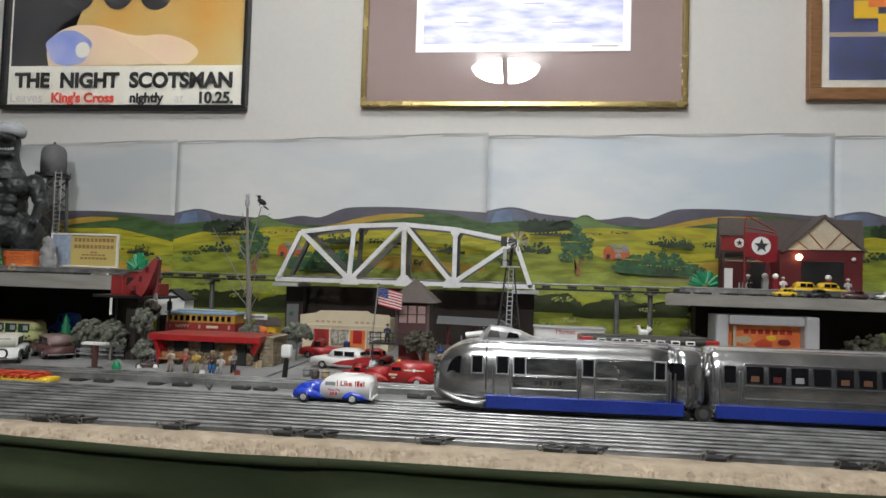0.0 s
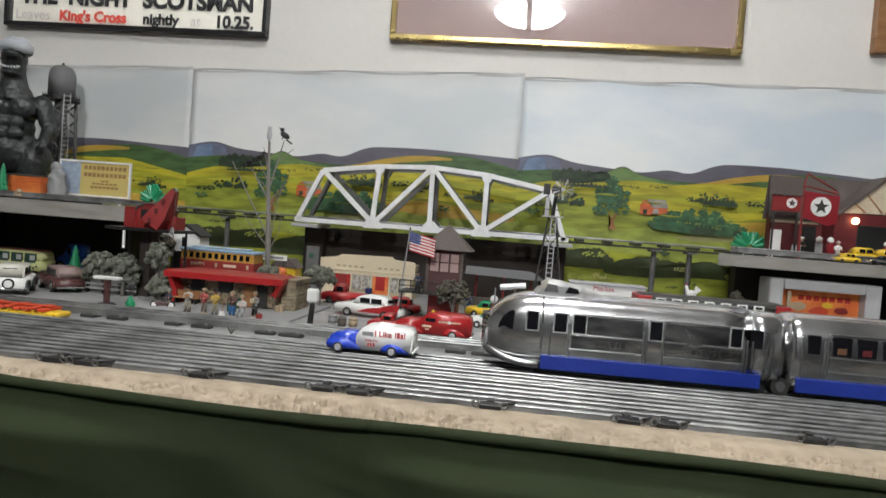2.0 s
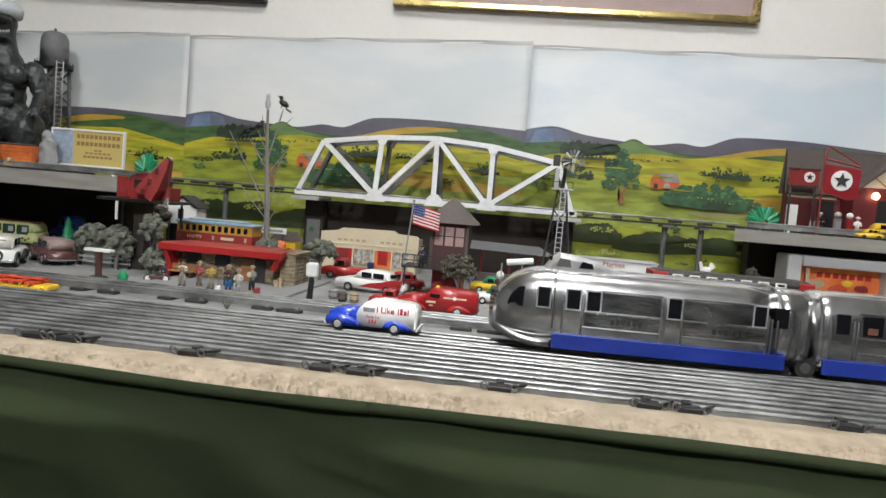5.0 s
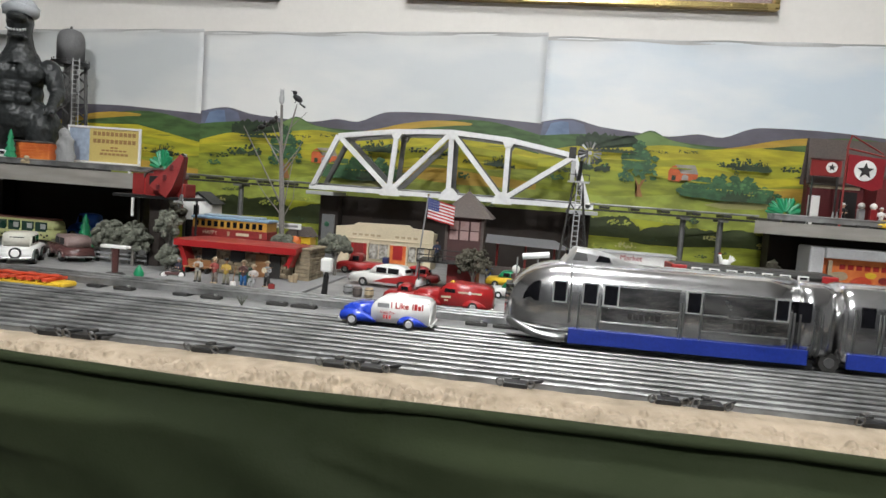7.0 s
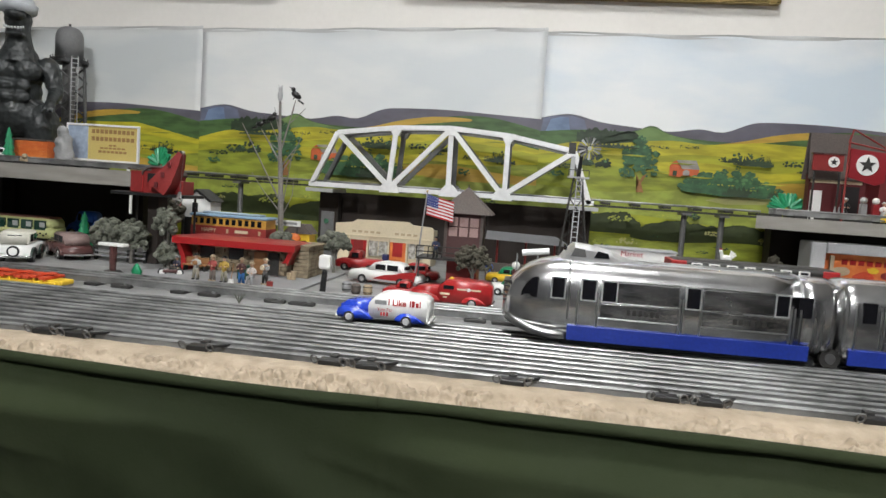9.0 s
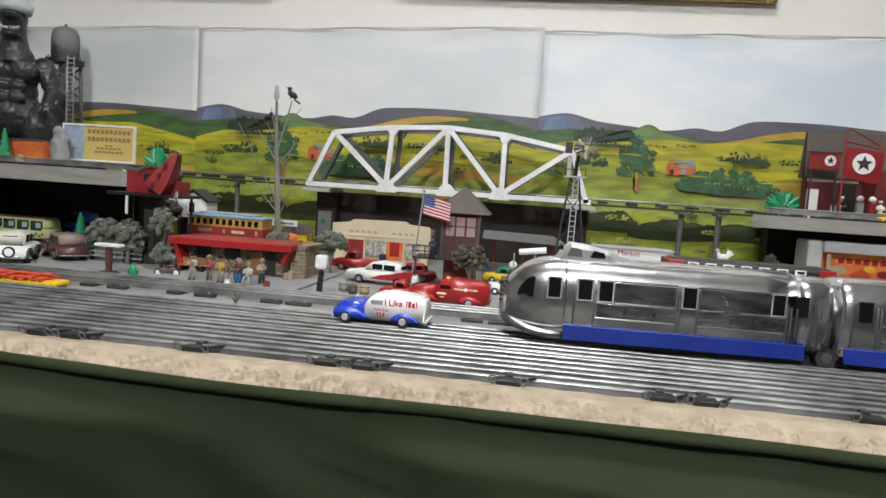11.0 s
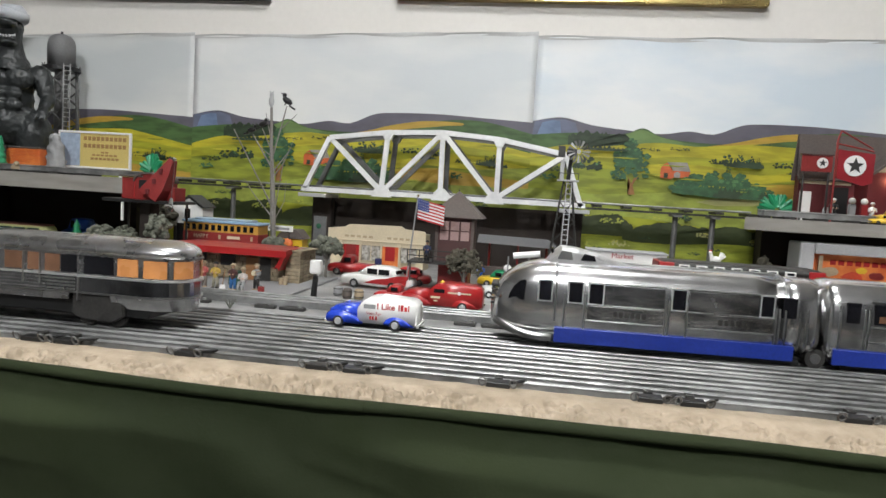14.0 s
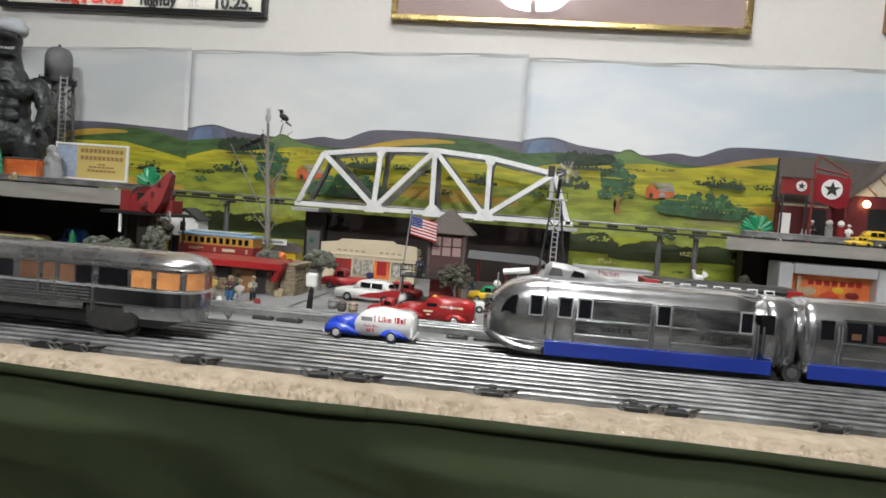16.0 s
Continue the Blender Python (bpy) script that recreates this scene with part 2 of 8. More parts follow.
def smooth_line(pts, step=6):
    """A soft curve through control points."""
    out = []
    for i in range(len(pts) - 1):
        p = [Vector(pts[max(0, min(len(pts) - 1, j))]) for j in (i - 1, i, i + 1, i + 2)]
        for k in range(step):
            t = k / step
            out.append(0.5 * (2 * p[1] + (p[2] - p[0]) * t + (2 * p[0] - 5 * p[1] + 4 * p[2] - p[3]) * t * t + (3 * p[1] - p[0] - 3 * p[2] + p[3]) * t ** 3))
    return out + [Vector(pts[-1])]


# ---- the room ----
def room():
    for name, dims, m in (
        ("floor", (-2.6, 2.6, -3.2, 1.1, -0.1, 0.0), CARPET),
        ("ceiling", (-2.6, 2.6, -3.2, 1.1, 2.5, 2.6), CEIL_PAINT),
        ("wall_north", (-2.6, 2.6, WALL, 1.1, 0, 2.5), WALL_PAINT),
        ("wall_south", (-2.6, 2.6, -3.2, -3.05, 0, 2.5), DARK_WALL),
        ("wall_west", (-2.6, -2.45, -3.05, WALL, 0, 2.5), SIDE_WALL),
        ("wall_east", (2.45, 2.6, -3.05, WALL, 0, 2.5), SIDE_WALL),
    ):
        ob = part(name, bmbox(*dims), m)
        tagged(ob, {"floor": "dark grey carpet floor of the train room", "ceiling": "grey-white painted ceiling"}.get(name, "off-white painted plaster wall" if name == "wall_north" else "plain unseen wall closing the room, toned for fill and reflections"), name.split("_")[0], kind="structure")


def ceiling_lamp(x, y, power):
    lamp = thing("ceiling_lamp", (x, y, 2.5), 0, "round ceiling lamp with two glowing glass shades", "lamp", "ceiling lamps")
    part("canopy", bmrod((0, 0, 0), (0, 0, -0.03), 0.07, 0.06, 24), CHROME, lamp)
    part("crossbar", bmbox(-0.018, 0.018, -0.21, 0.21, -0.10, -0.025, 0.004), IRON, lamp)
    glow = bpy.data.materials.new("lamp_glow")
    glow.use_nodes = True
    b = glow.node_tree.nodes["Principled BSDF"]
    b.inputs["Emission Color"].default_value = (0.96, 0.975, 0.985, 1)
    b.inputs["Emission Strength"].default_value = power
    for s in (-1, 1):
        bm = bmesh.new()
        rings = []
        for k in range(5):
            a = k / 4 * math.pi / 2
            rr, z = 0.2 * math.cos(a) + 0.002, -0.04 - 0.085 * math.sin(a)
            rings.append([(s * (0.02 + rr * math.sin(j / 14 * math.pi)), rr * math.cos(j / 14 * math.pi), z) for j in range(15)])
        loft(bm, rings)
        part("shade", bm, glow, lamp, "glowing white glass shade", True)


# ---- layout table ----
def edge_in(x):
    """How far the table edge has come in, 0 to 1, towards the west end."""
    f = min(1.0, max(0.0, (-0.1 - x) / 0.5))
    return f * f * (3 - 2 * f)


def bench():
    table = thing("layout_table", (0, 0, 0), 0, "model railway table with a grey fibre board top and sandy edge", "table")
    bm = bmesh.new()
    box(bm, -1.75, 1.45, -0.034, WALL - 0.002, 0.865, TABLE)
    part("tabletop", bm, BOARD, table, "grey textured board surface")
    for x in (-1.6, -0.1, 1.3):
        for y in (0.1, 0.85):
            part("leg", bmbox(x - 0.04, x + 0.04, y - 0.04, y + 0.04, 0.0, 0.865, 0.003), OAK, table)
    # sandy strip: a smooth bank level with the ties, then a lumpy slope
    bm = bmesh.new()
    nx, ny = 2100, 60
    grid = []
    for i in range(nx + 1):
        f = i / nx
        x = -1.75 + 0.85 * f / 0.1 if f < 0.1 else (-0.90 + 1.65 * (f - 0.1) / 0.8 if f < 0.9 else 0.75 + 0.70 * (f - 0.9) / 0.1)
        start = 0.38 + 0.10 * noise.noise(Vector((x * 7, 3, 3))) + 0.06 * noise.noise(Vector((x * 31, 1, 6)))
        rich = 0.75 + 0.5 * noise.noise(Vector((x * 5, 9, 2)))
        col = []
        for j in range(ny + 1):
            t = j / ny
            y = -0.0335 - (0.050 - 0.017 * edge_in(x)) * t
            lump = max(0.0, min(1.0, (t - start) / 0.10)) * max(0.0, min(1.0, (0.97 - t) / 0.06))
            wx = x + 0.006 * noise.noise(Vector((x * 45, y * 45, 1)))
            d, cells = noise.voronoi(Vector((wx * 120, y * 120, 3)))
            r = 0.50 + 0.24 * noise.noise(cells[0] * 3.7)
            dome = math.sqrt(max(0.0, 1 - (d[0] / r) ** 2)) if r > 0.05 else 0.0
            d2, cells2 = noise.voronoi(Vector((wx * 260, y * 380, 8)))
            fine = math.sqrt(max(0.0, 1 - (d2[0] / 0.45) ** 2))
            z = TABLE + 0.0088 - 0.0105 * max(0.0, (t - 0.30) / 0.70) ** 1.1 + 0.0006 * noise.noise(Vector((x * 60, y * 60, 4)))
            z += lump * rich * (0.0056 * dome + 0.0022 * fine - 0.0032)
            if t == 0.0:
                z = TABLE - 0.002
            col.append(bm.verts.new((x, y - lump * 0.0022 * dome, z)))
        grid.append(col)
    for a, b in zip(grid, grid[1:]):
        for j in range(ny):
            bm.faces.new((a[j], a[j + 1], b[j + 1], b[j]))
    part("edge_strip", bm, SAND, table, "lumpy sand-coloured plaster edge", True)
    part("edge_core", bmbox(-1.75, 1.45, -0.060, -0.0345, 0.86, 0.898), OAK, table)
    # cloth skirt with folds
    skirt = thing("table_skirt", (0, -0.0225, 0.0075), 0, "dark green cloth skirt hanging round the table edge", "cloth")
    nz = 120
    creases = ((-0.36, 0.80, -0.20, 0.74, 0.006), (-0.52, 0.815, -0.40, 0.822, 0.004), (-0.47, 0.762, -0.36, 0.758, 0.004), (-0.40, 0.84, -0.30, 0.835, 0.003),
               (0.10, 0.80, 0.075, 0.70, 0.007), (0.30, 0.84, 0.50, 0.80, 0.003), (-0.13, 0.86, -0.05, 0.845, 0.004), (-0.22, 0.865, -0.20, 0.72, 0.002),
               (-0.30, 0.78, -0.05, 0.70, 0.004), (0.2, 0.86, 0.33, 0.82, 0.003), (-0.62, 0.85, -0.50, 0.80, 0.004), (0.42, 0.77, 0.60, 0.70, 0.005))

    def hem_z(x):
        return TABLE - 0.0145 + 0.006 * edge_in(x) + 0.0016 * math.sin(x * 7.5 + 1.2) + 0.0018 * noise.noise(Vector((x * 9, 1, 1)))

    def cloth_y(x, z, drop):
        out = min(1.0, max(0.0, (drop - 0.010 + 0.007 * edge_in(x + 0.2)) / 0.022))
        out = out * out * (3 - 2 * out)
        y = -0.0600 + 0.018 * edge_in(x) - (0.016 + 0.006 * math.sin(x * 11)) * out
        y -= out * (0.020 * noise.noise(Vector((x * 4.5, z * 5, 4))) + 0.009 * noise.noise(Vector((x * 11 + z * 9, z * 15, 9))))
        for xa, za, xb, zb, h in creases:
            if not (min(xa, xb) - 0.03 < x < max(xa, xb) + 0.03):
                continue
            ex, ez = xb - xa, zb - za
            f = ((x - xa) * ex + (z - za) * ez) / (ex * ex + ez * ez)
            g = max(0.0, min(1.0, f))
            side = (x - xa) * ez - (z - za) * ex
            d = math.hypot(x - xa - g * ex, z - za - g * ez)
            y -= out * h * max(0.0, math.sin(math.pi * min(1, max(0, f)))) ** 0.5 * math.exp(-d / (0.004 if side > 0 else 0.018))
        lean = 0.38 * (0.5 - 0.5 * math.tanh((x + 0.27) / 0.2))
        return min(y + lean * min(max(0.0, 0.862 - z), 0.17), -0.0598 + 0.018 * edge_in(x) if z > 0.858 else -0.002)

    for xa, xb in ((-1.75, -0.62), (-0.62, -0.08), (-0.08, 0.55), (0.55, 1.45)):
        bm = bmesh.new()
        nx = int((xb - xa) * 260)
        grid = []
        for i in range(nx + 1):
            x = xa + (xb - xa) * i / nx
            col = []
            for j in range(nz + 1):
                t = j / nz
                drop = 0.30 * t / 0.8 if t < 0.8 else 0.30 + 0.57 * (t - 0.8) / 0.2
                z = max(0.01, hem_z(x) + 0.006 - drop)
                col.append(bm.verts.new((x, cloth_y(x, z, drop) - (0.0012 if i < 2 else 0.0), z)))
            grid.append(col)
        for p, q in zip(grid, grid[1:]):
            for j in range(nz):
                bm.faces.new((p[j], p[j + 1], q[j + 1], q[j]))
        part("cloth_panel", bm, CLOTH, skirt, "", True)
        bm = bmesh.new()
        rows = []
        for i in range(121):
            x = xa + (xb - xa) * i / 120
            w = 0.0054 + 0.0038 * noise.noise(Vector((x * 13, 2, 7)))
            p = Vector((x, -0.0612 + 0.018 * edge_in(x), hem_z(x) + 0.0065))
            rows.append([p + Vector((0, w * math.cos(k * math.pi / 5), 0.0038 * math.sin(k * math.pi / 5))) for k in range(10)])
        loft(bm, rows)
        part("hem", bm, CLOTH, skirt, "rolled dark green hem", True)


# ---- track ----
def track(name_y, x0, x1, z, label, tie_gap=0.127, clips=False):
    t = thing("toy_track", (0, name_y, z), 0, label, "track", "tracks on the layout")
    for dy in (-0.0165, 0, 0.0165):
        bm = bmesh.new()
        rod(bm, (x0, dy, 0.0105), (x1, dy, 0.0105), 0.00155, n=8)
        box(bm, x0, x1, dy - 0.0006, dy + 0.0006, 0.0028, 0.0095)
        part("rail", bm, RAIL, t)
    tie = bmbox(-0.009, 0.009, -0.024, 0.024, 0.0, 0.0036, 0.001)
    me = finish("tie", tie, TIE)
    n = int((x1 - x0) / tie_gap)
    base = math.ceil(x0 / tie_gap) * tie_gap
    for i in range(n):
        for dx in ((0.0,) if i % 2 else (-0.017, 0.017)):
            ob = new("tie", me)
            ob.parent = t
            ob.location = (base + i * tie_gap + dx, 0, 0)
    return t


def clip_lockon(x, y, double):
    c = thing("track_clip", (x, y, TABLE + 0.0085), 0, "black wire clip clamped on the front rail", "clip", "track clips")
    for dx in ((-0.0140, 0.0140) if double else (0,)):
        part("plate", bmbox(dx - 0.0085, dx + 0.0085, -0.009, 0.002, 0.0003, 0.0040, 0.0007), BLACK, c)
        for s in (-1, 1):
            bm = bmesh.new()
            rings = []
            for k in range(11):
                t = k * math.pi / 5
                c0 = Vector((dx + s * 0.0108 + 0.0026 * math.sin(t), -0.010 - 0.0022 * math.cos(t), 0.0044 + 0.0034 * math.cos(t)))
                out = Vector((0.0026 * math.sin(t), -0.0022 * math.cos(t), 0.0040 * math.cos(t))).normalized()
                side = Vector((0, 0.876, 0.482))
                rings.append([c0 + 0.0007 * (out * math.cos(u) + side * math.sin(u)) for u in (0, 1.257, 2.513, 3.77, 5.027)])
            loft(bm, rings, False)
            part("wire_loop", bm, FAR_STEEL, c)
        part("tab", bmbox(dx - 0.003, dx + 0.003, 0.002, 0.009, -0.006, 0.0055, 0.0006), IRON, c)
        part("wire", bmrod((dx + 0.0095, -0.006, 0.004), (dx + 0.019, 0.006, 0.0035), 0.0011, n=6), BLACK, c)


def tracks():
    track(0.041, -1.74, 1.44, TABLE, "three-rail tinplate toy track under the observation car", 0.133)
    track(-0.007, -1.74, 1.44, TABLE, "three-rail tinplate toy track sunk in the sandy edge")
    track(0.0855, -1.74, 1.44, TABLE, "three-rail tinplate toy track between two others", 0.139)
    track(0.130, -1.74, 1.44, TABLE, "three-rail tinplate toy track under the silver streamliner")
    track(0.252, -1.74, 1.44, TABLE, "three-rail tinplate toy track before the station platform")
    for i in range(-6, 7):
        clip_lockon(0.011 + (i * 0.127 - 0.009 + (0.0065 * (i + 1) ** 2 / 4 if i < -1 else 0)) * 0.925, -0.029, i % 2 != 0)
    for x in (-0.28, -0.245, -0.05, -0.02, -0.47, -0.36, 0.2):
        c = thing("rail_joiner", (x, 0.2355, TABLE), 0, "dark metal clip on the rear track", "clip", "track clips")
        part("body", bmbox(-0.012, 0.012, -0.008, 0.002, 0.0, 0.0042, 0.001), IRON, c)
        part("knob", bmrod((0.006, -0.005, 0.004), (0.006, -0.005, 0.0062), 0.0022), ALU_DULL, c)


# ---- upper level ----
def upper_level():
    for outline, posts, back, thick in (
        ([(-1.75, 0.485), (-0.567, 0.485), (-0.80, WALL - 0.008), (-1.75, WALL - 0.008)], (-1.6, -1.2, -0.86), (-1.75, -0.835), 0.024),
        ([(0.302, 0.485), (1.45, 0.485), (1.45, WALL - 0.008), (0.44, WALL - 0.008)], (0.46, 0.9, 1.4), (0.452, 1.45), 0.0175),
    ):
        s = thing("upper_shelf", (0, 0, 0), 0, "grey wooden shelf carrying the upper railway level", "shelf")
        bm = bmesh.new()
        lo = [bm.verts.new((x, y, SHELF - thick)) for x, y in outline]
        hi = [bm.verts.new((x, y, SHELF)) for x, y in outline]
        bm.faces.new(lo)
        bm.faces.new(hi)
        for k in range(4):
            bm.faces.new((lo[k], lo[(k + 1) % 4], hi[(k + 1) % 4], hi[k]))
        part("board", bm, SHELF_WOOD, s)
        for x in posts:
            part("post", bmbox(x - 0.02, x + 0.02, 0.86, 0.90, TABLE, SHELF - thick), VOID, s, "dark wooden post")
        # near-black sheet added to stand for the deep shade under the shelf
        part("shade_board", bmbox(back[0], back[1], 0.91, 0.92, TABLE, SHELF - thick - 0.0005), VOID, s, "near-black board standing in for the shade under the shelf")
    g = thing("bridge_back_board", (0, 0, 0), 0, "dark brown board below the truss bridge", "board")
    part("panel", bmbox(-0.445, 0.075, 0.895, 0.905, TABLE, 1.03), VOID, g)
    tr = thing("elevated_track", (0, 0.835, 1.040), 0, "toy track on slim grey posts beside the bridge", "track", "tracks on the layout")
    for xa, xb in ((-0.742, -0.452), (0.108, 0.405)):
        for dy in (-0.0165, 0, 0.0165):
            part("rail", bmrod((xa, dy, 0.0105), (xb, dy, 0.0105), 0.002), RAIL, tr)
        part("bed", bmbox(xa, xb, -0.020, 0.020, -0.002, 0.002), IRON, tr)
        x = xa + 0.02
        while x < xb:
            part("tie", bmbox(x - 0.008, x + 0.008, -0.026, 0.026, 0.003, 0.008, 0.001), TIE, tr)
            x += 0.055
    for x in (-0.608, 0.275, 0.343):
        bm = bmesh.new()
        rod(bm, (x, 0, TABLE - 1.040), (x, 0, -0.004), 0.0052, 0.0052, 10)
        box(bm, x - 0.009, x + 0.009, -0.02, 0.02, -0.006, -0.002)
        part("post", bm, FAR_STEEL, tr, "grey round support post")
    for xa, xb, y in ((-1.74, -0.61, 0.53), (0.345, 1.44, 0.56)):
        track(y, xa, xb, SHELF, "toy track along the front of the upper shelf", 0.06)


def bridge():
    b = thing("truss_bridge", (0, 0.798, 0), 0, "silver-painted arched steel truss toy bridge", "bridge")
    xb = [-0.448, -0.286, -0.169, -0.067, 0.104]
    top = [(-0.395, 1.147), (-0.279, 1.162), (-0.172, 1.167), (-0.063, 1.159), (0.062, 1.137)]
    zb = 1.046
    for yy, lab in ((0.0, "near side truss"), (0.075, "far side truss")):
        def beam(name, p, q, w=0.0085):
            w *= 0.9
            bm = bmesh.new()
            P, Q = Vector((p[0], yy, p[1])), Vector((q[0], yy, q[1]))
            d = Q - P
            m = Matrix.Translation((P + Q) / 2) @ d.to_track_quat("X", "Y").to_matrix().to_4x4()
            for oz, h, dp in ((0, w * 0.45, 0.006), (w * 0.42, 0.0016, 0.009), (-w * 0.42, 0.0016, 0.009)):
                g = bmesh.ops.create_cube(bm, size=1, matrix=m @ Matrix.Translation((0, 0, 0)) @ Matrix.Diagonal((d.length, dp, h, 1)))
                for v in g["verts"]:
                    v.co += m.to_3x3() @ Vector((0, 0, oz))
            # far truss darkened by colour for the shade inside the bridge
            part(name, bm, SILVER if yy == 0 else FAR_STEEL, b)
        for p, q in zip(top, top[1:]):
            beam("top_chord", p, q, 0.010)
        beam("end_post", (xb[0] + 0.006, zb), top[0], 0.011)
        beam("end_post", (xb[4] - 0.008, zb - 0.004), top[4], 0.011)
        for p, q in zip(xb, xb[1:]):
            beam("bottom_chord", (p, zb - 0.002), (q, zb - 0.002), 0.011)
        beam("diagonal", top[0], (xb[1], zb))
        beam("diagonal", (xb[1], zb), top[2])
        beam("diagonal", top[2], (xb[3], zb))
        beam("diagonal", (xb[3], zb), top[4], 0.012)
        beam("vertical", top[1], (xb[1] - 0.002, zb))
        beam("vertical", top[2], (xb[2] - 0.002, zb))
        beam("vertical", top[3], (xb[3] + 0.004, zb))
        for x in xb[1:4]:
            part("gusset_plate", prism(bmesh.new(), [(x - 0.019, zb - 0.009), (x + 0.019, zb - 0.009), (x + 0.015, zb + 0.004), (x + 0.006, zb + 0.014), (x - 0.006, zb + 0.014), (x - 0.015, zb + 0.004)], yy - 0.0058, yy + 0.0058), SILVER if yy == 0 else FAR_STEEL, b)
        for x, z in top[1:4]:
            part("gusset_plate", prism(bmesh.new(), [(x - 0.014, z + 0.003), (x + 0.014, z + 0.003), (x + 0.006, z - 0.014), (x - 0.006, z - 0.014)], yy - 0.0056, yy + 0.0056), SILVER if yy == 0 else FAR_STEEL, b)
    # struts and braces take the same shaded tone
    for (x, z), (x2, z2) in zip(top, top[1:]):
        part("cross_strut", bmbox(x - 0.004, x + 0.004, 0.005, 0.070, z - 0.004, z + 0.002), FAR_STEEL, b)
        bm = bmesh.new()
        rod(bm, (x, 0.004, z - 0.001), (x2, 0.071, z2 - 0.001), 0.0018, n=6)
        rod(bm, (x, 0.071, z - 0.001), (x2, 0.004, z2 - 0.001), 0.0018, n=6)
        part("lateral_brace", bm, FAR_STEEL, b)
    part("cross_strut", bmbox(0.058, 0.066, 0.005, 0.070, 1.133, 1.139), SILVER, b)
    for i in range(13):
        x = -0.44 + i * 0.0445
        part("floor_beam", bmbox(x - 0.003, x + 0.003, 0.006, 0.069, zb - 0.008, zb - 0.001), GREY, b)
    for dy in (0.0205, 0.037, 0.0535):
        part("rail", bmrod((-0.452, dy, 1.0505), (0.108, dy, 1.0505), 0.002), RAIL, b)
    for i in range(10):
        x = -0.43 + i * 0.057
        part("tie", bmbox(x - 0.008, x + 0.008, 0.012, 0.062, zb - 0.001, zb + 0.003), TIE, b)
    for x in (-0.425, 0.085):
        part("bearing_plate", bmbox(x - 0.028, x + 0.028, -0.008, 0.083, 1.029, 1.036, 0.001), LGREY, b)
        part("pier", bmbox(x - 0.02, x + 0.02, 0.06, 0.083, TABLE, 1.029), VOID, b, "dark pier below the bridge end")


# ---- printed landscape ----
PAPER_EDGE = mat("grey_paper_edge", (0.60, 0.60, 0.585), 0.7, var=0.12, coarse=9)


def backdrop():
    W = 0.757
    skies = mix_mat("printed_sky", (0.66, 0.74, 0.80), (0.86, 0.87, 0.86), 4.5, 0.38, 0.62, 0.5, (0.6, 1, 1.6))
    ink = {k: mix_mat("ink_" + k, c, tuple(v * f for v in c), s, 0.40, 0.60, 0.5, (1, 1, 5.0 if k in ('yellow', 'lime', 'grass', 'orange', 'hill') else 2.0)) for k, (c, f, s) in {
        "purple": ((0.135, 0.125, 0.155), 0.75, 12), "blue": ((0.17, 0.235, 0.37), 0.75, 26), "haze": ((0.15, 0.165, 0.235), 0.8, 20), "leaf2": ((0.11, 0.24, 0.09), 0.65, 60), "slope": ((0.16, 0.25, 0.08), 0.7, 20), "shade": ((0.045, 0.06, 0.018), 0.7, 25), "gold": ((0.58, 0.52, 0.06), 0.75, 20), "pine": ((0.035, 0.06, 0.028), 0.6, 45),
        "hill": ((0.075, 0.145, 0.045), 0.6, 18), "orange": ((0.52, 0.33, 0.05), 0.8, 20), "yellow": ((0.52, 0.46, 0.03), 0.66, 14),
        "lime": ((0.42, 0.42, 0.03), 0.66, 12), "grass": ((0.30, 0.34, 0.035), 0.6, 16), "meadow": ((0.33, 0.38, 0.06), 0.65, 22),
        "leaf": ((0.055, 0.14, 0.06), 0.6, 60), "barn": ((0.62, 0.13, 0.04), 0.85, 60), "roof": ((0.36, 0.33, 0.30), 0.8, 60),
        "bark": ((0.33, 0.15, 0.05), 0.8, 60), "path": ((0.42, 0.41, 0.16), 0.85, 30), "low": ((0.36, 0.38, 0.025), 0.55, 16)}.items()}
    # sky tone differs by sheet, greyer towards the west
    grey_sky = mix_mat("dull_grey_sky", (0.58, 0.605, 0.605), (0.72, 0.72, 0.69), 4.5, 0.38, 0.62, 0.5, (0.6, 1, 1.6))
    pale_sky = mix_mat("pale_sky", (0.66, 0.69, 0.70), (0.80, 0.80, 0.775), 4.5, 0.38, 0.62, 0.5, (0.6, 1, 1.6))
    for x0, dz, slope, sky in ((-1.521, -0.046, 0.027, grey_sky), (-0.764, -0.0195, 0.021, pale_sky), (-0.007, 0.0, 0.0, skies), (0.750, 0.004, 0.0, skies)):
        landscape(W, x0, dz, slope, sky, ink)


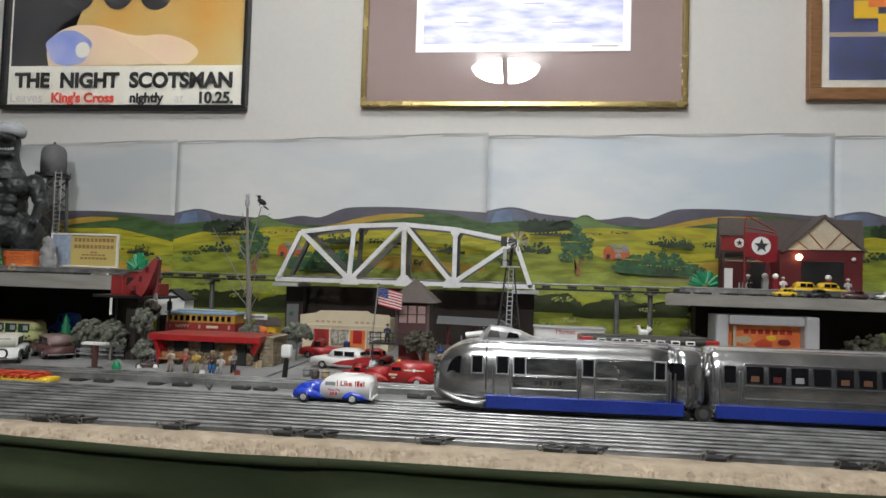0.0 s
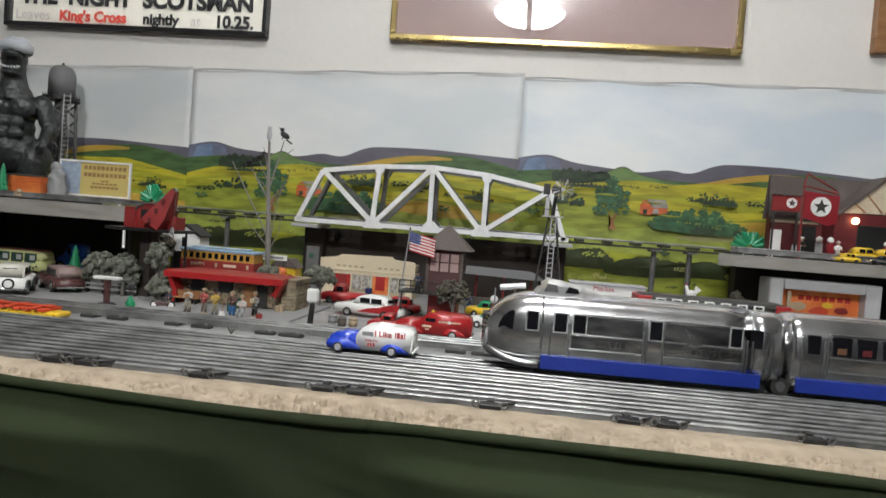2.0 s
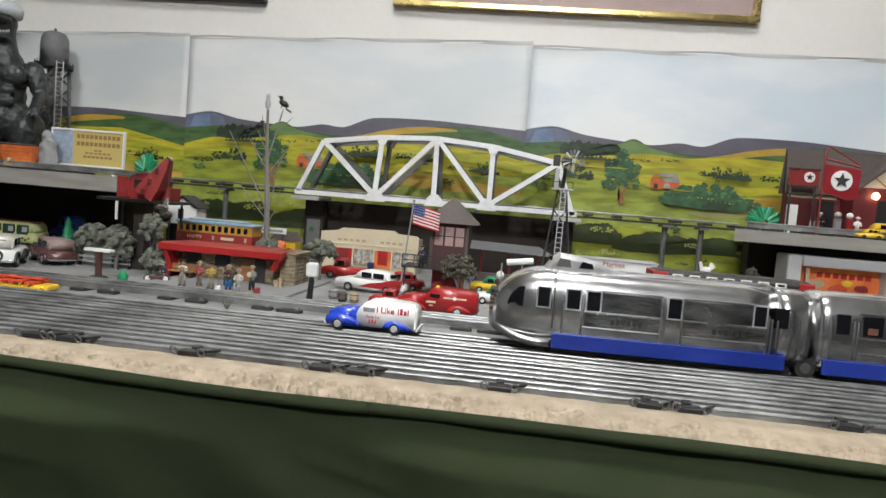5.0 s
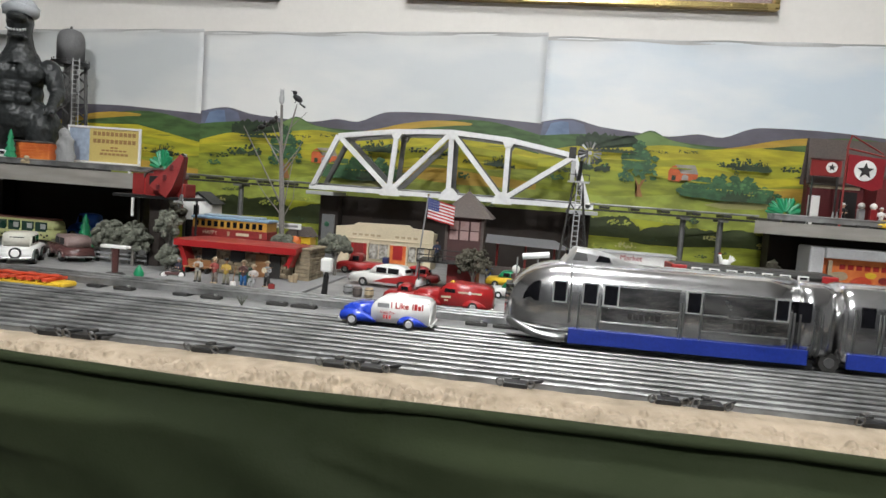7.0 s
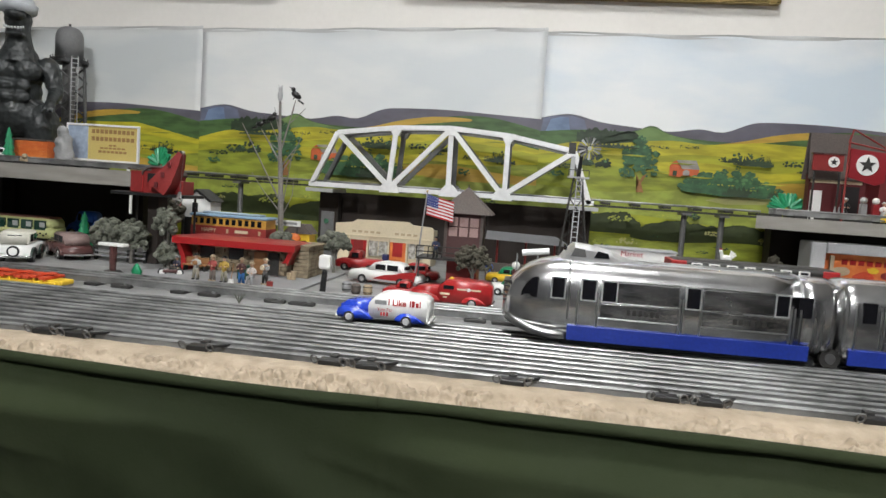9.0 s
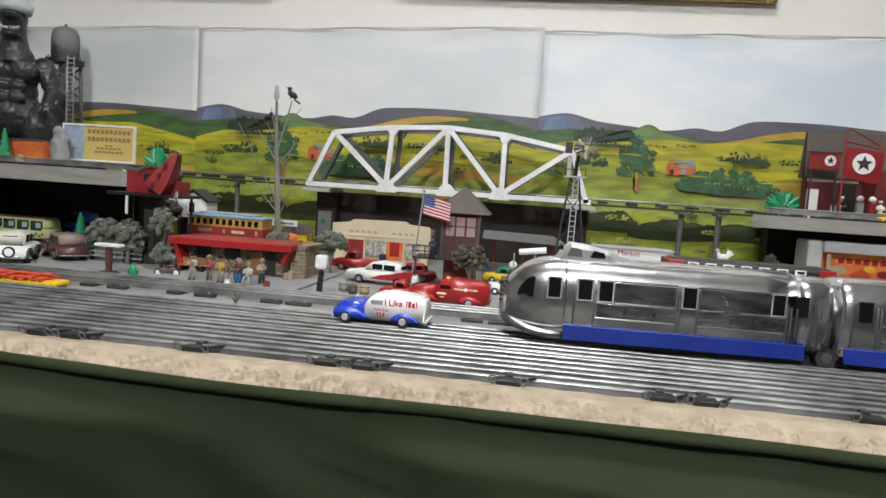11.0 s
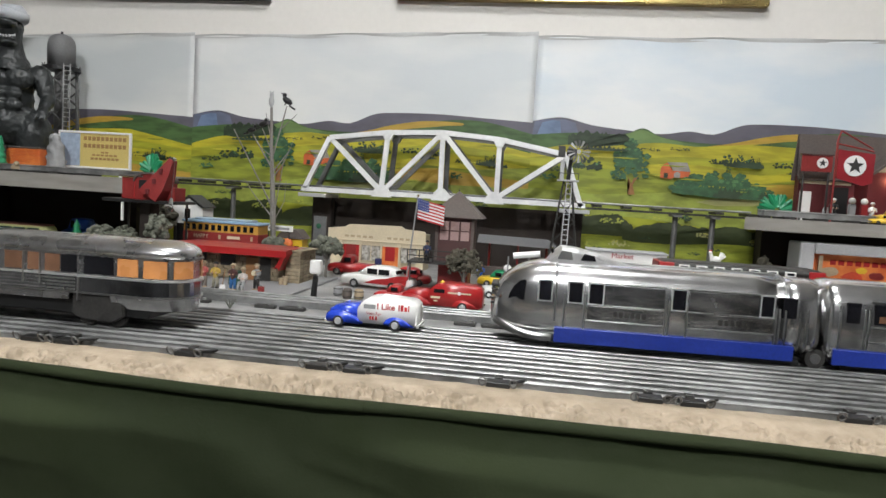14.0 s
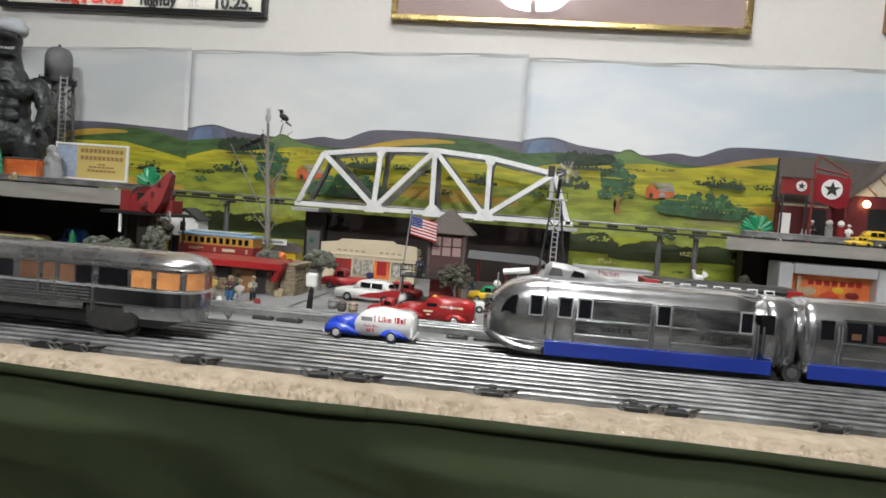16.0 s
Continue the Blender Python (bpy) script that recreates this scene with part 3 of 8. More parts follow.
def landscape(W, x0, dz, slope, skies, ink):
    """One printed sheet; the paper hangs dz low at its west edge and rises by the slope."""
    rng.seed(21)
    panel = thing("landscape_panel", (x0, WALL, 0), 0, "printed paper landscape of hills and farmland on the wall", "backdrop", "landscape panels", "structure")
    bm = bmesh.new()
    nx = 48

    def hang(u):
        return dz + slope * u

    def top(u):
        return 1.3870 + 0.0125 * u / W + hang(u) + 0.0009 * math.sin(u * 17) + 0.0006 * math.sin(u * 41)

    cols = []
    for i in range(nx + 1):
        u = W * i / nx
        zt = top(u)
        cols.append([bm.verts.new((u, -0.0012 - d, z)) for z, d in ((0.906, 0), (1.05, 0), (1.3, 0), (1.35, 0.0004 + 0.0004 * math.sin(u * 30)), (zt - 0.006, 0.0012), (zt, 0.0030 + 0.0015 * math.sin(u * 23)))])
    for a, b in zip(cols, cols[1:]):
        for j in range(5):
            bm.faces.new((a[j], a[j + 1], b[j + 1], b[j]))
    sh = part("paper_sheet", bm, skies, panel, "pale blue and white printed sky", True)
    # narrow greyer strip along the top edge, curving outwards
    bm = bmesh.new()
    edge = []
    for i in range(nx + 1):
        u = W * i / nx
        zt = top(u)
        edge.append([bm.verts.new((u, -d, z)) for z, d in ((zt - 0.006 - 0.0015 * math.sin(u * 29), 0.0032), (zt - 0.003, 0.0042), (zt + 0.0008, 0.0058 + 0.002 * math.sin(u * 23)))])
    for a, b in zip(edge, edge[1:]):
        for j in range(2):
            bm.faces.new((a[j], a[j + 1], b[j + 1], b[j]))
    part("top_edge_strip", bm, PAPER_EDGE, panel, "curled grey top edge of the paper", True)
    so = sh.modifiers.new("thickness", "SOLIDIFY")
    so.thickness, so.offset = 0.0005, -1
    depth = [0.0022]

    def shape(name, pts, key):
        depth[0] += 0.00005
        bm = bmesh.new()
        f = bm.faces.new([bm.verts.new((u, -depth[0], z + hang(u) if z > 0.92 else z)) for u, z in pts])
        bmesh.ops.triangulate(bm, faces=[f])
        part(name, bm, ink[key], panel)

    def field(name, line, key, low=0.907, jag=0.0):
        up = [(p.x, p.y + (rng.uniform(0, jag) if jag else 0)) for p in smooth_line(line, 14 if jag else 6)]
        shape(name, [(up[0][0], low), *up, (up[-1][0], low)] if not isinstance(low, list) else [*up, *low], key)

    def dabs(name, key, spots):
        """Small round brush marks in one colour."""
        bm = bmesh.new()
        for u, z, r in spots:
            depth[0] += 0.000004
            z += hang(u)
            ph = rng.uniform(0, 6)
            bm.faces.new([bm.verts.new((u + r * (1 + 0.22 * math.sin(3 * a + ph)) * math.cos(a), -depth[0], z + 0.8 * r * (1 + 0.2 * math.sin(4 * a + ph)) * math.sin(a))) for a in [k * math.pi / 5 for k in range(10)]])
        depth[0] += 0.00002
        part(name, bm, ink[key], panel)

    def copse(name, u0, u1, z, h, key, n, spire=1.0):
        """A jagged row of treetops over a flat foot."""
        depth[0] += 0.00005
        bm = bmesh.new()
        w = (u1 - u0) / n
        for k in range(n):
            c = u0 + (k + 0.5) * w
            e = math.sin(math.pi * (k + 0.5) / n) ** 0.6 * h * rng.uniform(0.55, 1.0)
            foot = z - 0.10 * h * math.sin(math.pi * (k + 0.5) / n)
            ring = [(c - 0.52 * w, foot), (c - 0.50 * w, z + 0.5 * e), (c - 0.18 * w, z + 0.75 * e), (c, z + e * (0.8 + 0.3 * spire)), (c + 0.2 * w, z + 0.72 * e), (c + 0.50 * w, z + 0.5 * e), (c + 0.52 * w, foot)]
            d = depth[0] + 0.00002 * (k % 2)
            mid = bm.verts.new((c, -d, z + 0.3 * e + hang(c)))
            vs = [bm.verts.new((u, -d, q + hang(u))) for u, q in ring]
            for p, q in zip(vs, vs[1:] + vs[:1]):
                bm.faces.new((mid, p, q))
        depth[0] += 0.00004
        part(name, bm, ink[key], panel)

    def clump(name, u, z, w, h, key, n=26, lift=0.35):
        """A leafy mass of many brush marks, lighter towards the top."""
        w, h = w * 0.8, max(h, 0.004)
        spots = []
        for k in range(int(14 + 500 * w)):
            a, q = rng.uniform(0, 2 * math.pi), math.sqrt(rng.random())
            spots.append((u + w * q * math.cos(a), z + h * q * (math.sin(a) if math.sin(a) > 0 else math.sin(a) * (lift + 0.15)), min(h, w) * rng.uniform(0.22, 0.42)))
        dabs(name, key, spots)
        dabs("printed_highlight", "leaf2" if key in ("leaf", "pine") else "gold", [(uu - 0.2 * r, zz + 0.3 * r, r * 0.5) for uu, zz, r in spots if zz > z + 0.1 * h and rng.random() < 0.5] or [(u, z, 0.001)])

    field("printed_hill", [(0, 1.214), (0.06, 1.224), (0.12, 1.211), (0.19, 1.204), (0.26, 1.199), (0.316, 1.207), (0.364, 1.203), (0.41, 1.221), (0.446, 1.227), (0.553, 1.227), (0.65, 1.221), (W, 1.214)], "purple")
    shape("printed_hill", [(0.0, 1.18), (0.004, 1.2135), (0.03, 1.2195), (0.066, 1.2205), (0.088, 1.214), (0.10, 1.18)], "haze")
    shape("printed_hill", [(0.008, 1.18), (0.020, 1.212), (0.04, 1.2175), (0.056, 1.217), (0.062, 1.18)], "blue")
    field("printed_hill", [(0, 1.186), (0.089, 1.194), (0.183, 1.195), (0.225, 1.209), (0.27, 1.191), (0.37, 1.184), (0.45, 1.19), (0.553, 1.212), (0.65, 1.214), (W, 1.19)], "hill")
    field("printed_hill", [(0.17, 1.186), (0.2, 1.199), (0.226, 1.206), (0.26, 1.193), (0.31, 1.184), (0.36, 1.176)], "slope", 1.165)
    field("printed_wood", [(0.075, 1.182), (0.10, 1.190), (0.14, 1.190), (0.19, 1.186), (0.21, 1.17)], "pine", 1.158, 0.010)
    field("printed_field", [(0.35, 1.178), (0.408, 1.189), (0.465, 1.203), (0.534, 1.212), (0.61, 1.209), (0.6, 1.2)], "orange", 1.17)
    field("printed_field", [(0, 1.150), (0.07, 1.168), (0.123, 1.166), (0.254, 1.181), (0.33, 1.177), (0.408, 1.184), (0.46, 1.189), (0.53, 1.197), (0.6, 1.186), (W, 1.150)], "yellow")
    shape("printed_field", [(0.44, 1.186), (0.50, 1.195), (0.58, 1.203), (0.64, 1.205), (0.70, 1.19), (0.60, 1.185), (0.52, 1.184)], "hill")
    field("printed_field", [(0, 1.139), (0.10, 1.150), (0.2, 1.146), (0.32, 1.156), (0.45, 1.150), (0.56, 1.164), (0.66, 1.154), (W, 1.139)], "lime")
    field("printed_field", [(0.22, 1.135), (0.34, 1.140), (0.46, 1.126), (0.56, 1.143), (0.66, 1.138), (W, 1.120)], "yellow")
    field("printed_field", [(0, 1.12), (0.1, 1.128), (0.2, 1.118), (0.3, 1.112), (0.42, 1.104), (0.53, 1.118), (0.64, 1.112), (W, 1.12)], "grass")
    field("printed_field", [(0.38, 1.098), (0.46, 1.107), (0.56, 1.112), (0.66, 1.10), (W, 1.09)], "orange", 1.06)
    field("printed_meadow", [(0, 1.076), (0.15, 1.07), (0.3, 1.083), (0.45, 1.088), (0.6, 1.078), (W, 1.076)], "meadow")
    field("printed_meadow", [(0, 1.02), (0.2, 1.027), (0.4, 1.014), (0.6, 1.026), (W, 1.02)], "low")
    # dark bands painted in for the shadow of the elevated track
    for u0, u1, z0 in ((0.0, 0.22, 1.016), (0.2, 0.47, 1.006), (0.45, 0.743, 1.018)):
        field("painted_track_shadow", [(u0, z0 - 0.012), (u0 + 0.3 * (u1 - u0), z0 + 0.010), (u0 + 0.6 * (u1 - u0), z0 + 0.004), (u0 + 0.85 * (u1 - u0), z0 + 0.011), (u1, z0 - 0.012)], "shade", z0 - 0.030, 0.006)
    field("printed_meadow", [(0.03, 0.972), (0.15, 0.985), (0.26, 0.974), (0.42, 0.984), (0.58, 0.975), (0.70, 0.983)], "grass", 0.945)
    shape("printed_path", [(0.34, 1.066), (0.40, 1.081), (0.462, 1.085), (0.50, 1.078), (0.45, 1.064), (0.38, 1.060)], "path")
    for u, z, w, h in ((0.372, 1.148, 0.022, 0.006), (0.395, 1.152, 0.011, 0.012), (0.43, 1.147, 0.03, 0.009), (0.418, 1.152, 0.009, 0.013), (0.441, 1.151, 0.007, 0.017),
                       (0.505, 1.147, 0.03, 0.008), (0.56, 1.142, 0.026, 0.007), (0.63, 1.128, 0.04, 0.006), (0.69, 1.12, 0.026, 0.007), (0.665, 1.129, 0.006, 0.016), (0.68, 1.128, 0.008, 0.018), (0.694, 1.126, 0.006, 0.012),
                       (0.12, 1.128, 0.035, 0.015), (0.09, 1.126, 0.03, 0.010), (0.05, 1.117, 0.03, 0.006), (0.24, 1.166, 0.03, 0.0035), (0.30, 1.170, 0.03, 0.003), (0.20, 1.176, 0.02, 0.006)):
        clump("printed_hedge", u, z, w, h, "pine")
    for u, z, w, h in ((0.203, 1.165, 0.020, 0.015), (0.190, 1.148, 0.024, 0.016), (0.222, 1.145, 0.022, 0.018), (0.200, 1.126, 0.036, 0.014), (0.225, 1.118, 0.022, 0.012), (0.182, 1.112, 0.020, 0.011), (0.206, 1.156, 0.024, 0.016), (0.204, 1.136, 0.032, 0.015), (0.206, 1.176, 0.013, 0.010)):
        clump("printed_tree", u, z, w, h, "leaf", 30, 0.8)
    shape("printed_trunk", [(0.203, 1.073), (0.218, 1.073), (0.212, 1.092), (0.221, 1.110), (0.213, 1.106), (0.209, 1.096), (0.201, 1.110), (0.207, 1.09)], "bark")
    shape("printed_barn", [(0.265, 1.111), (0.288, 1.109), (0.288, 1.128), (0.283, 1.138), (0.277, 1.142), (0.27, 1.138), (0.265, 1.130)], "barn")
    shape("printed_barn", [(0.288, 1.112), (0.323, 1.113), (0.323, 1.126), (0.288, 1.126)], "barn")
    shape("printed_roof", [(0.277, 1.143), (0.316, 1.144), (0.324, 1.126), (0.290, 1.126), (0.286, 1.137)], "roof")
    shape("printed_door", [(0.272, 1.111), (0.280, 1.111), (0.280, 1.121), (0.272, 1.121)], "pine")
    for u, z, w, h in ((0.31, 1.093, 0.03, 0.02), (0.345, 1.097, 0.035, 0.026), (0.385, 1.102, 0.035, 0.026), (0.42, 1.098, 0.03, 0.024), (0.45, 1.093, 0.022, 0.016), (0.396, 1.12, 0.009, 0.02), (0.368, 1.116, 0.016, 0.012), (0.43, 1.112, 0.007, 0.014), (0.47, 1.09, 0.02, 0.01), (0.60, 1.096, 0.02, 0.008), (0.04, 1.10, 0.02, 0.007)):
        clump("printed_bush", u, z, w, h, "leaf")
    for k in range(16):
        u = 0.03 + 0.043 * k + rng.uniform(-0.01, 0.01)
        zz = 1.118 + 0.03 * math.sin(u * 11) + rng.uniform(-0.016, 0.03)
        shape("printed_streak", [(u - 0.03, zz), (u - 0.01, zz + 0.0022), (u + 0.025, zz + 0.001), (u + 0.01, zz - 0.0012)], rng.choice(("gold", "grass", "lime")))
    for k in range(22):
        clump("printed_scrub", rng.uniform(0.02, 0.72), rng.uniform(0.93, 1.055), rng.uniform(0.012, 0.03), rng.uniform(0.003, 0.008), rng.choice(("pine", "meadow", "path")))
    for u0, u1, z, h in ((0.385, 0.45, 1.1405, 0.020), (0.43, 0.462, 1.140, 0.026), (0.505, 0.56, 1.131, 0.011), (0.10, 0.20, 1.160, 0.014), (0.645, 0.70, 1.122, 0.020), (0.36, 0.40, 1.144, 0.007)):
        copse("printed_wood", u0, u1, z, h, "pine", 11)
    for u0, u1, z, h, key in ((0.29, 0.37, 1.082, 0.030, "leaf"), (0.33, 0.42, 1.080, 0.042, "leaf"), (0.37, 0.45, 1.079, 0.032, "pine"), (0.42, 0.47, 1.078, 0.022, "leaf"), (0.455, 0.475, 1.078, 0.024, "pine")):
        copse("printed_wood", u0, u1, z, h, key, 9, 0.6)
    shape("printed_door", [(0.2905, 1.1125), (0.303, 1.1125), (0.303, 1.121), (0.297, 1.1245), (0.2905, 1.121)], "roof")


def framed(name, x0, x1, z0, z1, bar, material, label, category="picture"):
    f = thing(name, (x0, WALL, z0), 0, label, category)
    w, h = x1 - x0, z1 - z0
    for nm, d in (("frame_rail", (0, w, 0, bar)), ("frame_rail", (0, w, h - bar, h)), ("frame_stile", (0, bar, bar + 0.0003, h - bar - 0.0003)), ("frame_stile", (w - bar, w, bar + 0.0003, h - bar - 0.0003))):
        part(nm, bmbox(d[0], d[1], -0.022, -0.001, d[2], d[3], 0.002), material, f)
    g = part("glazing", bmbox(bar * 0.7, w - bar * 0.7, -0.0135, -0.0115, bar * 0.7, h - bar * 0.7), GLASS, f, "clear picture glass")
    g.visible_shadow = False
    return f, w, h


def pictures():
    # railway poster
    f, w, h = framed("framed_poster", -1.232, -0.590, 1.445, 2.37, 0.011, BLACK, "framed night train railway poster in a thin black frame")
    def sheet(nm, pts, m, d):
        bm = bmesh.new()
        a = bm.faces.new([bm.verts.new((x, -0.004 - d * 0.0003, z)) for x, z in pts])
        bmesh.ops.triangulate(bm, faces=[a])
        part(nm, bm, m, f)
    night = mix_mat("poster_night", (0.02, 0.02, 0.025), (0.045, 0.04, 0.04), 8, 0.3, 0.7, 0.5)
    amber = mix_mat("poster_amber", (0.44, 0.23, 0.04), (0.44, 0.34, 0.13), 5, 0.35, 0.65, 0.5)
    steam = mix_mat("poster_steam", (0.62, 0.42, 0.32), (0.62, 0.50, 0.30), 6, 0.3, 0.7, 0.5)
    glowb = mix_mat("poster_blue", (0.16, 0.22, 0.52), (0.42, 0.40, 0.50), 9, 0.3, 0.7, 0.5)
    paper = mat("poster_paper", (0.60, 0.58, 0.50), 0.5, var=0.06)
    ink = mat("poster_ink", (0.012, 0.012, 0.012), 0.5)
    red = mat("poster_red", (0.55, 0.05, 0.03), 0.5)
    pale = mat("poster_grey", (0.42, 0.38, 0.38), 0.5)
    sheet("poster_sheet", [(0.01, 0.01), (w - 0.01, 0.01), (w - 0.01, h - 0.01), (0.01, h - 0.01)], paper, 0)
    sheet("printed_sky", [(0.016, 0.112), (w - 0.016, 0.112), (w - 0.016, h - 0.014), (0.016, h - 0.014)], amber, 1)
    sheet("printed_dark", [(0.016, 0.112), (0.15, 0.112), (0.135, 0.16), (0.14, 0.21), (0.20, 0.25), (0.23, 0.30), (0.24, 0.5), (0.28, h - 0.02), (0.016, h - 0.014)], night, 2)
    cloud = smooth_line([(0.118, 0.112), (0.112, 0.15), (0.13, 0.19), (0.18, 0.213), (0.25, 0.212), (0.31, 0.195), (0.36, 0.186), (0.41, 0.19), (0.46, 0.181), (0.50, 0.16), (0.51, 0.14), (0.485, 0.116)], 5)
    sheet("printed_steam", [tuple(p) for p in cloud], steam, 3)
    sheet("printed_glow", [(0.17 + 0.06 * math.cos(a) * (1 + 0.08 * math.sin(5 * a)), 0.157 + 0.045 * math.sin(a)) for a in [k * math.pi / 14 for k in range(28)]], glowb, 4)
    sheet("printed_moon", [(0.208 + 0.019 * math.cos(a), 0.152 + 0.02 * math.sin(a)) for a in [k * math.pi / 12 for k in range(24)]], paper, 5)
    for x, r in ((0.19, 0.043), (0.295, 0.04), (0.395, 0.043), (0.47, 0.022), (0.555, 0.024)):
        sheet("printed_wheel", [(x + r * math.cos(a), 0.293 + r * math.sin(a) + (0.012 if r < 0.03 else 0.0)) for a in [k * math.pi / 12 for k in range(24)]], night, 6)
    sheet("printed_frame", [(0.10, 0.315), (0.62, 0.325), (0.62, 0.40), (0.10, 0.39)], night, 7)
    words("title", "THE  NIGHT  SCOTSMAN", 0.0505, (w / 2 - 0.003, -0.0075, 0.073), ink, f, bold=0.0024)
    words("caption", "Leaves", 0.033, (0.064, -0.0075, 0.030), pale, f)
    words("caption", "King's Cross", 0.033, (0.215, -0.0075, 0.030), red, f, bold=0.0014)
    words("caption", "nightly", 0.033, (0.383, -0.0075, 0.030), ink, f, bold=0.0014)
    words("caption", "at", 0.033, (0.468, -0.0075, 0.030), pale, f)
    words("caption", "10.25.", 0.038, (0.56, -0.0075, 0.030), ink, f, bold=0.0016)
    # large print in a gold frame
    g, w2, h2 = framed("framed_print", -0.309, 0.434, 1.453, 2.15, 0.012, GOLD, "large framed winter print with a mauve mat and gold frame")
    mauve = mat("mauve_mat", (0.20, 0.145, 0.135), 0.9, var=0.05)
    snow = mix_mat("snow_print", (0.30, 0.32, 0.54), (0.72, 0.72, 0.78), 20, 0.35, 0.65, 0.5, (0.6, 1, 2.5))
    rim = mat("white_mat", (0.72, 0.71, 0.70), 0.6, var=0.02)
    part("mat_board", bmbox(0.01, w2 - 0.01, -0.006, -0.003, 0.01, h2 - 0.01), mauve, g, "mauve card mat")
    part("inner_mat", bmbox(0.125, w2 - 0.125, -0.0066, -0.0062, 0.131, h2 - 0.10), rim, g)
    part("print", bmbox(0.143, w2 - 0.143, -0.0072, -0.0068, 0.150, h2 - 0.12), snow, g)
    bm = bmesh.new()
    for k in range(9):
        x, z = rng.uniform(0.2, 0.55), rng.uniform(0.19, 0.33)
        box(bm, x, x + rng.uniform(0.02, 0.07), -0.0076, -0.0074, z, z + rng.uniform(0.002, 0.006))
    part("brushwork", bm, mat("snow_shade", (0.32, 0.30, 0.45), 0.6), g)
    part("signature", bmbox(0.53, 0.59, -0.0072, -0.0068, 0.142, 0.1435), ink, g)
    # small picture in an oak frame
    k, w3, h3 = framed("framed_painting", 0.688, 1.20, 1.470, 1.95, 0.026, OAK, "dark blue flower painting in an oak frame")
    part("liner", bmbox(0.024, w3 - 0.024, -0.010, -0.004, 0.024, h3 - 0.024), mat("linen", (0.46, 0.43, 0.36), 0.8), k)
    part("canvas", bmbox(0.045, w3 - 0.045, -0.0112, -0.0104, 0.045, h3 - 0.045), mix_mat("night_blue", (0.02, 0.025, 0.06), (0.05, 0.06, 0.16), 18, 0.35, 0.65, 0.6), k)
    part("painted_band", bmbox(0.045, w3 - 0.045, -0.0116, -0.0113, 0.140, 0.150), TAN, k)
    for j, (dx, dz, m) in enumerate(((0.12, 0.20, YELLOW), (0.15, 0.225, ORANGE), (0.19, 0.20, ORANGE), (0.22, 0.23, YELLOW), (0.17, 0.17, YELLOW))):
        part("painted_flower", bmbox(dx - 0.025, dx + 0.025, -0.0122 - j * 0.0002, -0.0118, dz - 0.02, dz + 0.02), m, k)




room()
ceiling_lamp(-0.06, -2.0, LAMP_POWER)
ceiling_lamp(0.0, -0.10, NEAR_POWER)
bench()
upper_level()
bridge()
backdrop()
pictures()
tracks()


# ---- trains ----
def ring(hw, z0, z1, n=28, e1=0.55, e2=0.62):
    zc, hh = (z0 + z1) / 2, (z1 - z0) / 2
    out = []
    for k in range(n):
        a = 2 * math.pi * k / n
        c, s = math.cos(a), math.sin(a)
        out.append((hw * math.copysign(abs(c) ** e1, c), zc + hh * math.copysign(abs(s) ** (0.85 if s > 0 else 0.45), s)))
    return out


def wheelset(parent, x, r, hw, material=IRON, rail=0.0124):
    for s in (-1, 1):
        bm = bmrod((x, s * hw, rail + r), (x, s * (hw + 0.004), rail + r), r, r, 18)
        w = part("wheel", bm, material, parent)
        bm = bmrod((x, s * (hw + 0.004), rail + r), (x, s * (hw + 0.0048), rail + r), r * 0.55, r * 0.5, 14)
        part("hub", bm, FAR_STEEL, w)


def side_panes(parent, panes, z0, z1, hw, material, name="window", label=""):
    for x0, x1 in panes:
        for s in (-1, 1):
            ya, yb = sorted((s * (hw - 0.003), s * (hw + 0.0005)))
            w = part(name, bmbox(x0, x1, ya, yb, z0, z1, 0.0004), material, parent, label)


